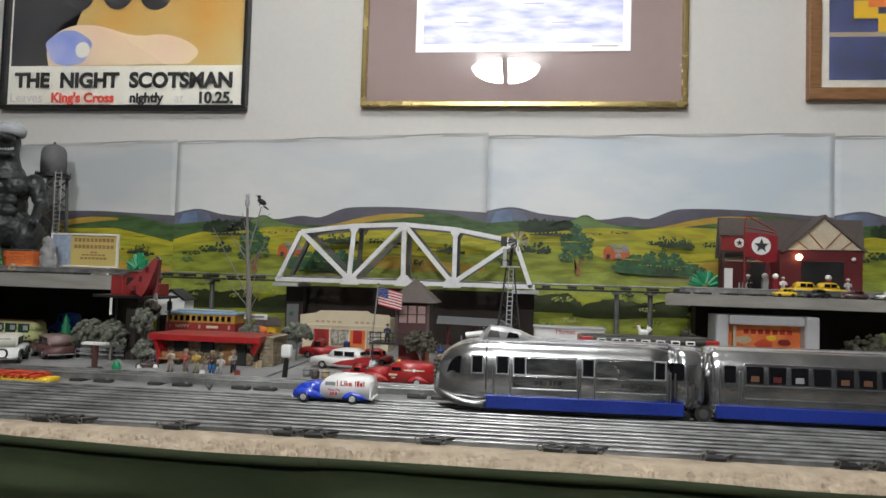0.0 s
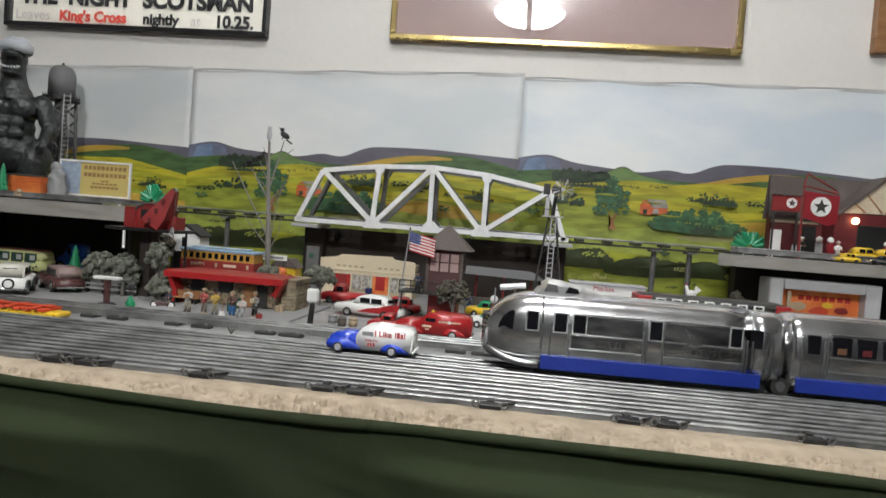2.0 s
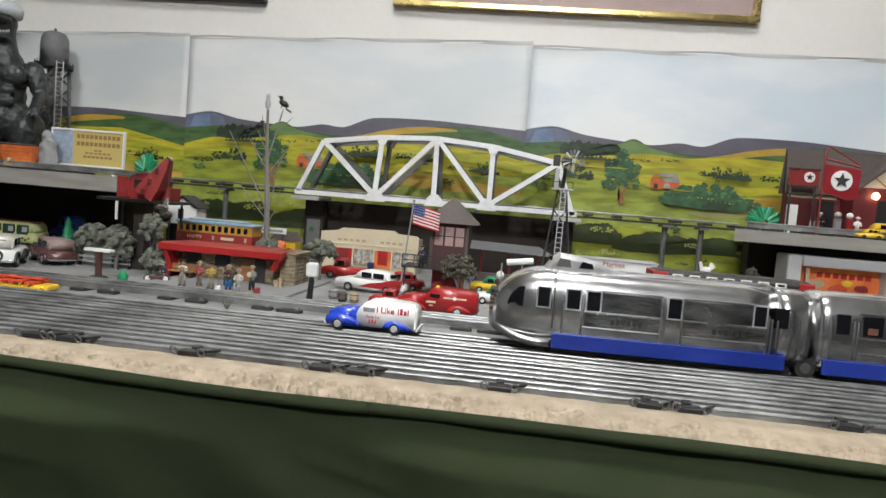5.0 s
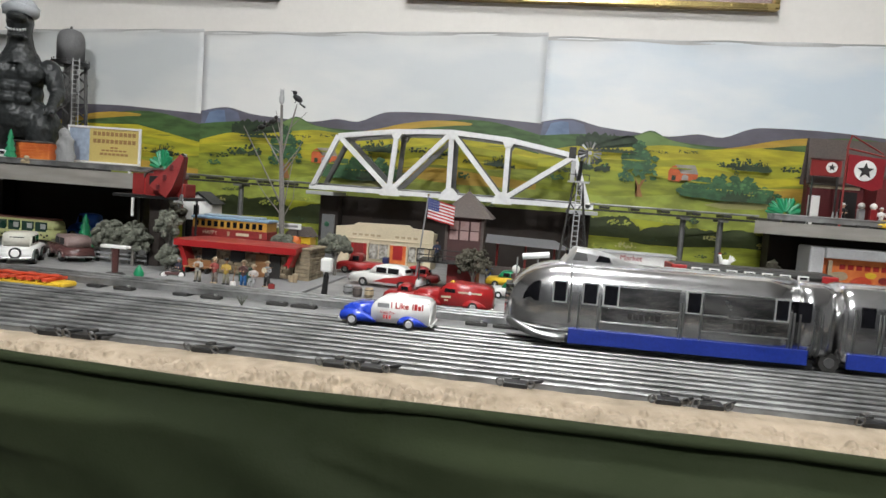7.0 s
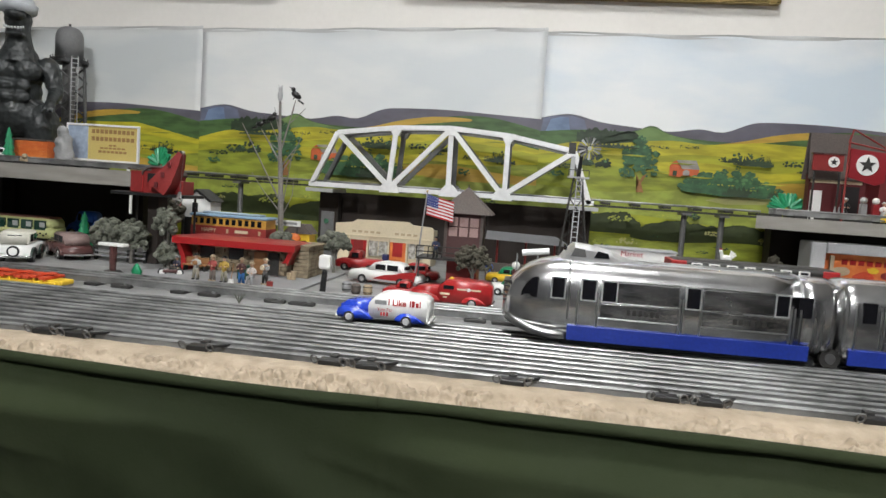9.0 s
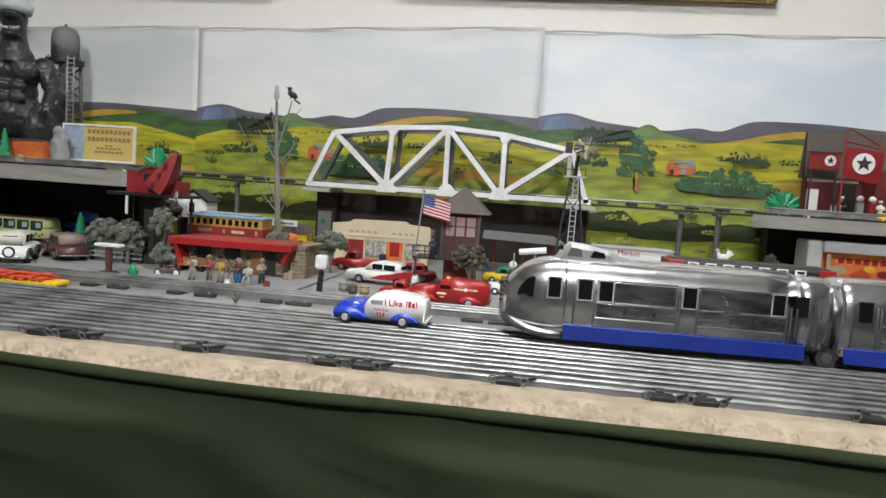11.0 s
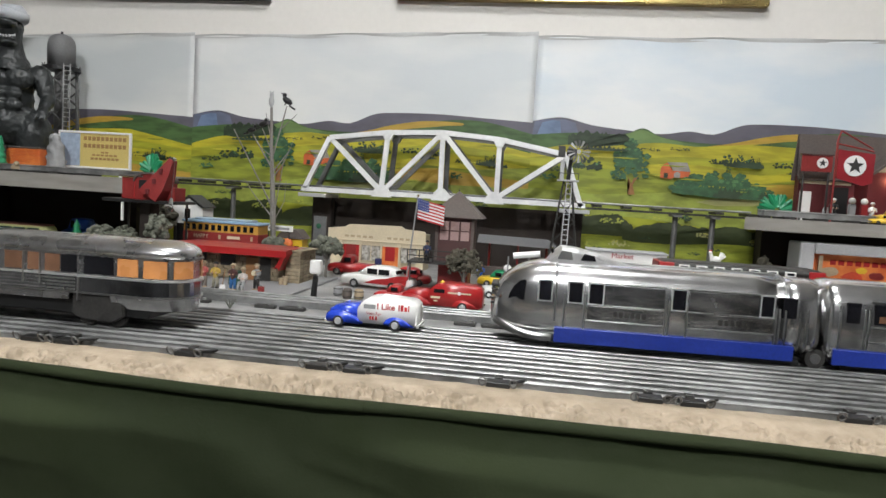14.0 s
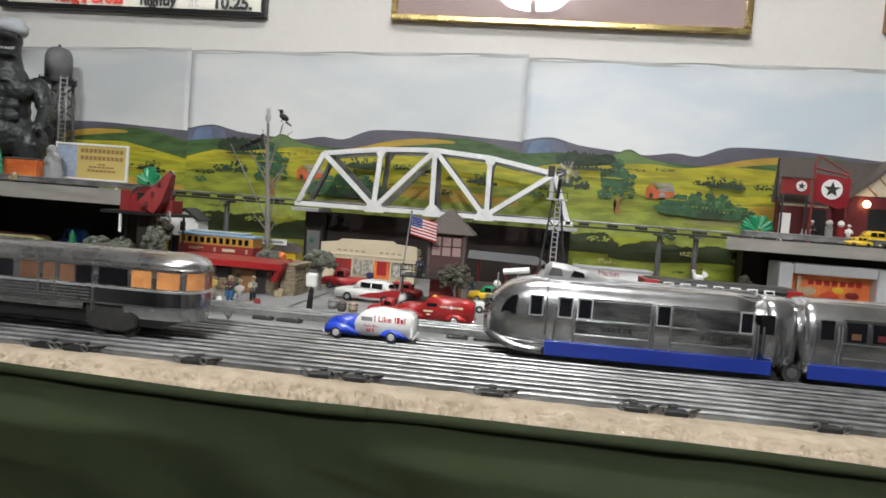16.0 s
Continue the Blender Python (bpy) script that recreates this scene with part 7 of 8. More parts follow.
def windmill():
    w = thing("windmill", (0.058, 0.48, TABLE), 0, "dark metal toy farm windmill on a lattice tower", "windmill")
    H, b0, b1 = 0.172, 0.026, 0.006
    for sx in (-1, 1):
        for sy in (-1, 1):
            part("leg", bmrod((sx * b0, sy * b0, 0), (sx * b1, sy * b1, H), 0.0014, 0.0011, 6), IRON, w)
    for k in range(6):
        f0, f1 = k / 6, (k + 1) / 6
        r0, r1 = b0 + (b1 - b0) * f0, b0 + (b1 - b0) * f1
        for sy in (-1, 1):
            part("brace", bmrod((-r0, sy * r0, H * f0), (r1, sy * r1, H * f1), 0.0006, n=5), IRON, w)
            part("brace", bmrod((r0, sy * r0, H * f0), (-r1, sy * r1, H * f1), 0.0006, n=5), IRON, w)
    bm = bmesh.new()
    for s in (-1, 1):
        rod(bm, (-0.001 + s * 0.0045, -b0 - 0.0015, 0), (0.002 + s * 0.0035, -b1 - 0.0025, H), 0.0008, n=5)
    part("ladder_rails", bm, LGREY, w, "pale ladder")
    for k in range(24):
        f = (k + 0.5) / 24
        r = b0 + (b1 - b0) * f
        part("rung", bmrod((-0.001 + 0.003 * f - 0.0042, -r - 0.002, H * f), (-0.001 + 0.003 * f + 0.0042, -r - 0.002, H * f), 0.0006, n=5), LGREY, w)
    part("deck", bmbox(-0.015, 0.015, -0.013, 0.013, H, H + 0.002), LGREY, w)
    for sx in (-1, 1):
        part("railing", bmrod((sx * 0.014, -0.012, H), (sx * 0.014, -0.012, H + 0.011), 0.0006, n=5), IRON, w)
    part("railing", bmrod((-0.014, -0.012, H + 0.011), (0.014, -0.012, H + 0.011), 0.0006, n=5), IRON, w)
    part("mast", bmrod((0, 0, H), (0.003, 0, H + 0.04), 0.003, 0.0025), BLACK, w)
    part("gearbox", bmbox(-0.004, 0.010, -0.006, 0.008, H + 0.036, H + 0.046, 0.001), IRON, w)
    part("figure_plate", bmbox(-0.012, -0.006, -0.003, 0.001, H + 0.002, H + 0.03, 0.001), LGREY, w)
    hub = part("rotor_hub", bmrod((0.012, -0.010, H + 0.042), (0.012, -0.006, H + 0.042), 0.003), LGREY, w)
    for k in range(16):
        a = 2 * math.pi * k / 16
        bm = bmesh.new()
        ca, sa = math.cos(a), math.sin(a)
        pts = []
        for r, hwid, tw in ((0.005, 0.0005, 0), (0.0158, 0.0018, 0.0014)):
            pts += [(0.012 + r * ca - hwid * sa, -0.009 - tw, H + 0.042 + r * sa + hwid * ca), (0.012 + r * ca + hwid * sa, -0.009 + tw, H + 0.042 + r * sa - hwid * ca)]
        v = [bm.verts.new(p) for p in pts] + [bm.verts.new((p[0], p[1] + 0.0005, p[2])) for p in pts]
        for q in ((0, 1, 3, 2), (4, 6, 7, 5), (0, 2, 6, 4), (1, 5, 7, 3), (2, 3, 7, 6), (0, 4, 5, 1)):
            bm.faces.new([v[i] for i in q])
        part("blade", bm, FAR_STEEL if k % 3 else LGREY, hub)
    part("tail_vane", bmbox(-0.016, -0.006, 0.006, 0.007, H + 0.034, H + 0.05), IRON, w)


def crane():
    c = thing("derrick_tower", (-0.559, 0.45, TABLE), 0, "dark gantry tower carrying a red derrick cab", "toy crane")
    part("deck", bmbox(-0.058, 0.058, -0.03, 0.03, 0.1035, 0.108, 0.001), BLACK, c, "black gantry deck")
    part("column", bmbox(-0.019, -0.001, 0.004, 0.028, 0, 0.1035, 0.001), VOID, c, "stout black column below the deck")
    for sx in (-0.050, 0.046):
        for sy in (0.025,):
            part("leg", bmrod((sx, sy, 0), (sx, sy, 0.1035), 0.0018), BLACK, c)
    part("white_post", bmbox(-0.0268, -0.0240, -0.031, -0.028, 0.076, 0.1030), WHITE, c)
    arch = [(-0.013, 0.108), (-0.013, 0.134)] + [(-0.013 + 0.0225 * (1 - math.cos(math.pi * k / 10)), 0.134 + 0.0125 * math.sin(math.pi * k / 10)) for k in range(1, 10)] + [(0.032, 0.134), (0.032, 0.108)]
    cab = part("cab", prism(bmesh.new(), arch, -0.020, 0.02), DARKRED, c, "dark red derrick cab with an arched front")
    part("cab_wing", bmbox(-0.034, -0.0132, -0.019, 0.02, 0.108, 0.140, 0.001), DARKRED, cab)
    part("cab_wing", bmbox(0.0322, 0.046, -0.012, 0.02, 0.108, 0.128, 0.001), DARKRED, cab)
    part("cab_window", bmbox(-0.006, 0.016, -0.0208, -0.0195, 0.122, 0.137, 0.0006), BLACK, cab)
    for xa, za, xb, zb in ((-0.013, 0.1335, -0.013, 0.110), (-0.006, 0.122, 0.016, 0.122)):
        part("cab_rib", bmrod((xa, -0.0205, za), (xb, -0.0205, zb), 0.0009, n=6), RED, cab)
    bm = bmesh.new()
    prism(bm, [(x * 1.06 - 0.0005, z + 0.0022) for x, z in arch[1:-1]] + [(x, z) for x, z in reversed(arch[1:-1])], -0.023, 0.023)
    part("cab_roof", bm, ROOFBROWN, cab, "dark curved roof sheet")
    part("roof_slab", bmbox(-0.038, 0.0, -0.021, 0.023, 0.1405, 0.1435, 0.001), ROOFBROWN, cab)
    bm = bmesh.new()
    loft(bm, [[(x + dx * w, y * d, z + dz * w) for y, dx, dz in ((-1, -0.86, 0.5), (-1, 0.86, -0.5), (1, 0.86, -0.5), (1, -0.86, 0.5))] for x, z, w, d in ((0.017, 0.1145, 0.0155, 0.016), (0.028, 0.130, 0.0135, 0.014), (0.040, 0.152, 0.008, 0.010), (0.0475, 0.169, 0.0035, 0.006))])
    bmesh.ops.translate(bm, verts=bm.verts, vec=(0, -0.021, 0))
    part("boom", bm, DARKRED, c, "tapered dark red boom")
    for f in (0.15, 0.4, 0.65):
        part("boom_plate", bmbox(0.014 + 0.0335 * f - 0.0025, 0.014 + 0.0335 * f + 0.0025, -0.0425 + 0.011 * f, -0.040 + 0.011 * f, 0.108 + 0.06 * f, 0.116 + 0.06 * f, 0.0006), WINE, c)
    part("pulley", bmrod((0.0475, -0.026, 0.169), (0.0475, -0.018, 0.169), 0.0034, n=14), CHROME, c)
    part("cable", bmrod((0.0505, -0.022, 0.169), (0.0535, -0.034, 0.112), 0.0005, n=5), CHROME, c)
    bm = bmesh.new()
    pts = [(0.0535 + 0.0038 * math.sin(a), -0.036, 0.099 + 0.0052 * math.cos(a)) for a in [k * 0.55 for k in range(10)]]
    for p, q in zip(pts, pts[1:]):
        rod(bm, p, q, 0.0009, n=6)
    part("hook", bm, CHROME, c)
    part("hook_block", bmrod((0.0535, -0.036, 0.104), (0.0535, -0.034, 0.113), 0.0042, 0.0022, 12), CHROME, c)
    # white shed behind
    s = thing("white_shed", (-0.583, 0.62, TABLE), 0, "small white toy shed with a dark pitched roof", "toy building")
    part("wall", bmbox(-0.02, 0.03, -0.018, 0.02, 0, 0.098), WHITE, s)
    bm = prism(bmesh.new(), [(-0.024, 0.096), (0.005, 0.116), (0.034, 0.096), (0.030, 0.094), (0.005, 0.111), (-0.020, 0.094)], -0.022, 0.024)
    part("roof", bm, BLACK, s)
    bm = prism(bmesh.new(), [(-0.02, 0.098), (0.03, 0.098), (0.005, 0.1115)], -0.018, -0.0165)
    part("gable", bm, WHITE, s)
    part("door", bmbox(-0.0185, 0.007, -0.0195, -0.0175, 0.03, 0.092), BLACK, s, "dark doorway")
    p = thing("loading_board", (-0.589, 0.575, TABLE), 8, "white loading board on a dark post", "board")
    part("face", bmbox(-0.018, 0.016, -0.001, 0.001, 0.068, 0.099, 0.0005), WHITE, p)
    part("leg", bmbox(-0.002, 0.002, 0.001, 0.004, 0, 0.07), IRON, p)


def street_things():
    s = thing("station_sign", (-0.5455, 0.3255, TABLE), -2, "white topped sign on a red-brown post", "sign")
    part("board", bmbox(-0.019, 0.019, -0.006, 0.006, 0.0375, 0.0415, 0.0008), WHITE, s)
    part("post", bmrod((0, 0, 0.004), (0, 0, 0.0375), 0.0042, 0.005, 10), MAROON, s, "red-brown post")
    part("base", bmrod((0, 0, 0), (0, 0, 0.005), 0.016, 0.010, 18), IRON, s)
    l = thing("street_lamp", (-0.252, 0.315, TABLE), 0, "short black lamp post with a white shade", "lamp post")
    part("post", bmrod((0, 0, 0), (0.002, 0, 0.03), 0.0042, 0.0034, 10), BLACK, l)
    part("collar", bmrod((0.002, 0, 0.024), (0.002, 0, 0.033), 0.0038, 0.002, 10), IRON, l)
    bm = bmesh.new()
    box(bm, -0.0055, 0.0095, -0.0055, 0.0055, 0.033, 0.051, 0.003)
    part("shade", bm, WHITE, l, "white box shade")
    for x, y, m in ((-0.218, 0.35, ROOFBROWN), (-0.203, 0.352, TAN), (-0.235, 0.365, GREY)):
        b = thing("barrel", (x, y, TABLE), 0, "small wooden toy barrel", "barrel", "barrels")
        bm = bmesh.new()
        loft(bm, [[(r * math.cos(a), r * math.sin(a), z) for a in [k * math.pi / 7 for k in range(14)]] for z, r in ((0, 0.005), (0.004, 0.0062), (0.009, 0.0062), (0.013, 0.005))])
        part("staves", bm, m, b, "", True)
        for z in (0.003, 0.010):
            part("hoop", bmrod((0, 0, z - 0.0005), (0, 0, z + 0.0005), 0.0064, n=14), IRON, b)
    f = thing("rail_fence", (-0.62, 0.45, TABLE), 0, "low dark wooden fence behind the cars", "fence")
    for k in range(4):
        part("post", bmbox(-0.04 + k * 0.027, -0.036 + k * 0.027, -0.002, 0.002, 0, 0.018), BLACK, f)
    for z in (0.006, 0.013):
        part("fence_rail", bmbox(-0.04, 0.045, -0.0028, -0.002, z, z + 0.003), GREY, f)
    g = thing("grass_tuft", (-0.313, 0.21, TABLE), 0, "small grey-green weed tuft beside the track", "plant")
    for k in range(9):
        a = k * 0.7
        part("blade", bmrod((0, 0, 0), (0.007 * math.cos(a), 0.004 * math.sin(a), 0.011), 0.0007, 0.0002, 5), LICHEN, g)
    m = thing("market_building", (0.162, 0.60, TABLE), 0, "white toy market with red script lettering", "toy building")
    part("wall", bmbox(-0.06, 0.062, 0, 0.05, 0, 0.069, 0.001), WHITE, m)
    part("cornice", bmbox(-0.062, 0.064, -0.003, 0.052, 0.069, 0.0715, 0.0005), LGREY, m)
    words("shop_name", "Market", 0.012, (-0.006, -0.0006, 0.0632), RED, m)
    part("shop_window", bmbox(-0.05, 0.05, -0.001, 0.003, 0.01, 0.045), WIN_DARK, m)
    co = thing("chicken_coop", (0.262, 0.50, TABLE), 0, "low dark toy coop with a flat roof", "toy building")
    part("wall", bmbox(-0.035, 0.035, -0.025, 0.025, 0, 0.06), ROOFBROWN, co)
    part("roof", bmbox(-0.038, 0.038, -0.028, 0.028, 0.06, 0.064), IRON, co)
    r = thing("rooster", (0.272, 0.50, TABLE + 0.064), 0, "white toy rooster standing on a roof", "toy bird")
    r.scale = (0.82, 0.82, 0.82)
    part("body", bmball((0, 0, 0.012), 0.0085, (1.15, 0.6, 0.85)), WHITE, r, "", True)
    part("neck", bmrod((-0.006, 0, 0.014), (-0.009, 0, 0.023), 0.004, 0.0026), WHITE, r)
    part("head", bmball((-0.0095, 0, 0.0245), 0.0032), WHITE, r, "", True)
    part("comb", bmbox(-0.012, -0.007, -0.0008, 0.0008, 0.027, 0.0295), RED, r)
    for k in range(4):
        a = 0.5 + k * 0.3
        part("tail_feather", bmrod((0.006, 0, 0.013), (0.006 + 0.012 * math.cos(a), 0, 0.013 + 0.014 * math.sin(a)), 0.0024, 0.0012, 6), WHITE, r)
    for s in (-1, 1):
        part("leg", bmrod((0, s * 0.002, 0), (0, s * 0.002, 0.007), 0.0007, n=5), YELLOW, r)
    pp = thing("tank_trailer", (-0.004, 0.50, TABLE), 0, "silver tank on a stand beside the nose of the train", "tank")
    part("tank", bmrod((-0.008, 0, 0.0595), (0.031, 0, 0.0650), 0.0046, n=16), SILVER, pp)
    for x in (-0.015, 0.015):
        part("leg", bmrod((x, 0, 0), (x, 0, 0.058), 0.0013, n=6), GREY, pp)
    # garage with orange display
    g = thing("garage", (0.461, 0.50, TABLE), 0, "grey toy garage with an orange interior", "toy building")
    part("frame_side", bmbox(-0.078, -0.058, 0, 0.05, 0, 0.108, 0.003), LGREY, g, "thick grey frame")
    part("frame_side", bmbox(0.056, 0.078, 0, 0.05, 0, 0.108, 0.003), LGREY, g, "thick grey frame")
    part("frame_top", bmbox(-0.0575, 0.0555, 0.0005, 0.05, 0.093, 0.108, 0.002), LGREY, g)
    part("display_board", bmbox(-0.0578, 0.0558, 0.02, 0.023, 0, 0.0928), ORANGE, g, "orange display board")
    for k in range(7):
        part("lettering_bar", bmbox(-0.03 + k * 0.011, -0.0225 + k * 0.011, 0.0192, 0.0199, 0.078, 0.085), RED, g)
    for x, z, s, m in ((-0.03, 0.068, 0.012, TAN), (0.0, 0.062, 0.014, SLATRED), (0.032, 0.066, 0.01, DARKRED), (0.012, 0.072, 0.008, YELLOW)):
        part("painted_leaf", bmball((x, 0.0195, z), s, (1, 0.05, 0.55), 2, 0, 0.15), m, g)
    part("ladder", bmbox(-0.05, -0.045, 0.006, 0.009, 0, 0.09), TAN, g)


def upper_things():
    # billboard
    b = thing("billboard", (-0.772, 0.62, SHELF), 0, "white framed toy billboard with a yellow printed panel", "billboard")
    part("board", bmbox(-0.068, 0.068, 0, 0.003, 0.016, 0.077), mat("billboard_yellow", (0.55, 0.43, 0.14), 0.6, var=0.1), b, "yellow printed panel")
    for d in ((-0.07, 0.07, 0.0755, 0.079), (-0.07, 0.07, 0.0135, 0.0165)):
        part("frame_rail", bmbox(d[0], d[1], -0.002, 0.004, d[2], d[3], 0.0004), WHITE, b)
    for x in (-0.07, 0.0672):
        part("frame_stile", bmbox(x, x + 0.0028, -0.002, 0.004, 0.0168, 0.0752, 0.0004), WHITE, b)
    part("picture_area", bmbox(-0.0672, -0.028, -0.0006, 0.0004, 0.017, 0.075), mat("billboard_blue", (0.30, 0.36, 0.45), 0.6, var=0.3, fine=120), b)
    brown = mat("billboard_ink", (0.30, 0.17, 0.06), 0.7)
    for z, w, h in ((0.063, 0.084, 0.007), (0.050, 0.084, 0.007), (0.041, 0.016, 0.003), (0.036, 0.05, 0.003), (0.029, 0.056, 0.004)):
        n = max(2, int(w / 0.008))
        for k in range(n):
            x = 0.021 - w / 2 + k * w / n
            part("lettering_bar", bmbox(x, x + w / n * 0.75, -0.0006, 0.0004, z, z + h), brown, b)
    for x in (-0.05, 0.05):
        part("leg", bmbox(x - 0.002, x + 0.002, 0.0005, 0.0045, 0, 0.0135), WHITE, b)
    sp = thing("grey_statuette", (-0.825, 0.59, SHELF), 0, "grey hooded statuette before the billboard", "statuette")
    bm = bmesh.new()
    loft(bm, [[(r * math.cos(a) * (1 + 0.08 * math.sin(3 * a)), r * 0.8 * math.sin(a), z) for a in [k * math.pi / 7 for k in range(14)]] for z, r in ((0, 0.016), (0.015, 0.0145), (0.035, 0.013), (0.048, 0.0125), (0.055, 0.009), (0.062, 0.0085), (0.068, 0.005), (0.071, 0.001))])
    bmesh.ops.subdivide_edges(bm, edges=bm.edges[:], cuts=2, use_grid_fill=True)
    bm.normal_update()
    for v in bm.verts:
        v.co += v.normal * (0.0045 * noise.noise(v.co * 90) + 0.002 * noise.noise(v.co * 220))
        v.co.x *= 1.15
        v.co.z = max(v.co.z, 0.0)
    part("figure", bm, GREY, sp, "", True)
    t = thing("plastic_tree", (-0.906, 0.56, SHELF), 0, "flat bright green plastic cone tree on the shelf", "toy tree")
    part("base", bmrod((0, 0, 0), (0, 0, 0.003), 0.011, 0.009, 12), GREEN, t)
    for k in range(5):
        part("foliage_tier", bmrod((0, 0, 0.003 + k * 0.0105), (0, 0, 0.018 + k * 0.0105), 0.0125 - 0.0019 * k, 0.004 - 0.0007 * k, 9), GREEN, t)
    d = thing("tan_animal", (-0.838, 0.515, SHELF), 0, "small tan crouching toy animal at the shelf edge", "toy animal")
    part("body", bmball((0, 0, 0.006), 0.008, (1.2, 0.7, 0.75)), TAN, d, "", True)
    part("head", bmball((0.004, -0.004, 0.0125), 0.0045), TAN, d, "", True)
    # orange cargo box
    o = thing("orange_crate", (-0.886, 0.60, SHELF), 0, "orange slatted crate wagon with a dark end", "crate")
    for k in range(5):
        part("plank", bmbox(-0.030, 0.034, -0.016, -0.0135, 0.012 + k * 0.0058, 0.0172 + k * 0.0058, 0.0005), ORANGE, o)
    part("body", bmbox(-0.030, 0.034, -0.0134, 0.016, 0.011, 0.041), ORANGE, o)
    part("end_wall", prism(bmesh.new(), [(-0.046, 0.011), (-0.031, 0.011), (-0.031, 0.042), (-0.038, 0.042)], -0.0155, 0.0155), ROOFBROWN, o)
    part("roof", bmbox(-0.034, 0.034, -0.0175, 0.0175, 0.0412, 0.044, 0.001), ROOFBROWN, o)
    part("floor", bmbox(-0.046, 0.034, -0.014, 0.014, 0.006, 0.011), IRON, o)
    for x in (-0.034, 0.024):
        wheelset(o, x, 0.0045, 0.010, rail=0.0)
    # water tower
    w = thing("water_tower", (-1.030, 0.868, SHELF), 0, "grey toy water tower on a lattice frame with ladder", "water tower")
    bm = bmesh.new()
    loft(bm, [[(r * math.cos(a), r * math.sin(a), z) for a in [k * math.pi / 14 for k in range(28)]] for z, r in ((0.2305, 0.0275), (0.268, 0.0278), (0.281, 0.0272), (0.290, 0.0245), (0.297, 0.019), (0.3005, 0.010), (0.302, 0.003))])
    part("tank", bm, mat("tank_grey", (0.16, 0.16, 0.16), 0.6, var=0.2), w, "grey domed tank", True)
    part("vent_cap", bmrod((0, 0, 0.3), (0, 0, 0.307), 0.0035, 0.002, 10), IRON, w)
    part("walkway", bmrod((0, 0, 0.2225), (0, 0, 0.2305), 0.038, 0.038, 28), BLACK, w, "dark walkway ring")
    for k in range(16):
        a = 2 * math.pi * k / 16
        part("railing_post", bmrod((0.0365 * math.cos(a), 0.0365 * math.sin(a), 0.2305), (0.0365 * math.cos(a), 0.0365 * math.sin(a), 0.236), 0.0009, n=5), IRON, w)
    for sx in (-1, 1):
        for sy in (-1, 1):
            part("leg", bmrod((sx * 0.026, sy * 0.026, 0), (sx * 0.021, sy * 0.021, 0.224), 0.0042, 0.0036, 8), FAR_STEEL, w)
    for k in range(6):
        z0, z1 = k * 0.037, (k + 1) * 0.037
        for s in (-1, 1):
            part("brace", bmrod((-0.025, s * 0.024, z0), (0.025, s * 0.024, z1), 0.0022, n=6), FAR_STEEL, w)
            part("brace", bmrod((0.025, s * 0.024, z0), (-0.025, s * 0.024, z1), 0.0022, n=6), FAR_STEEL, w)
    for s in (-1, 1):
        part("ladder_rail", bmrod((0.030 + s * 0.0055, -0.022 + s * 0.003, 0), (0.033 + s * 0.0055, -0.026 + s * 0.003, 0.235), 0.0013, n=6), LGREY, w)
    for k in range(24):
        f = (k + 0.5) / 24
        part("rung", bmrod((0.030 + 0.003 * f - 0.0055, -0.025 - 0.004 * f, 0.235 * f), (0.030 + 0.003 * f + 0.0055, -0.019 - 0.004 * f, 0.235 * f), 0.0009, n=5), LGREY, w)
    part("riser_pipe", bmrod((0, 0, 0), (0, 0, 0.224), 0.013, n=14), FAR_STEEL, w)
    # big rubber reptile: one plain shape
    bm = bmesh.new()
    ball(bm, (0, 0, 0.160), 0.05, (0.96, 0.70, 0.62))
    ball(bm, (0, 0.002, 0.128), 0.044, (0.96, 0.80, 0.85))
    ball(bm, (0, 0.006, 0.088), 0.056, (1.0, 0.84, 0.75))
    rod(bm, (0, -0.001, 0.180), (0, -0.004, 0.214), 0.040, 0.021, 20)
    rod(bm, (0, -0.004, 0.208), (0, -0.008, 0.250), 0.0215, 0.0205, 20)
    ball(bm, (0, -0.008, 0.252), 0.024, (1.0, 1.1, 0.95))
    ball(bm, (0, -0.028, 0.256), 0.019, (1.0, 1.15, 0.5))
    ball(bm, (0, -0.024, 0.224), 0.018, (1.0, 1.1, 0.38))
    for k in range(3):
        rod(bm, (0, -0.003, 0.209 + k * 0.006), (0, -0.0035, 0.2115 + k * 0.006), 0.0245 - 0.001 * k, 0.0235 - 0.001 * k, 20)
    for s in (-1, 1):
        ball(bm, (s * 0.023, -0.027, 0.163), 0.027, (1.0, 0.5, 0.72))
        ball(bm, (s * 0.014, -0.032, 0.136), 0.018, (1.0, 0.45, 0.55))
        ball(bm, (s * 0.015, -0.034, 0.116), 0.018, (1.0, 0.45, 0.6))
        ball(bm, (s * 0.051, -0.001, 0.171), 0.021, (1.0, 0.95, 1.1))
        rod(bm, (s * 0.055, -0.002, 0.168), (s * 0.068, -0.008, 0.130), 0.0185, 0.0135, 14)
        rod(bm, (s * 0.068, -0.008, 0.132), (s * 0.066, -0.040, 0.108), 0.014, 0.0085, 14)
        ball(bm, (s * 0.066, -0.042, 0.105), 0.010, (1.1, 1.0, 0.8))
        for k in (-1, 0, 1):
            rod(bm, (s * 0.066 + k * 0.007, -0.044, 0.104), (s * 0.064 + k * 0.009, -0.054, 0.090), 0.0040, 0.0022, 8)
        ball(bm, (s * 0.043, -0.004, 0.066), 0.036, (0.92, 1.0, 1.30))
        rod(bm, (s * 0.044, 0.0, 0.050), (s * 0.046, 0.0, 0.0), 0.028, 0.031, 16)
        ball(bm, (s * 0.046, -0.018, 0.008), 0.027, (0.95, 1.3, 0.45))
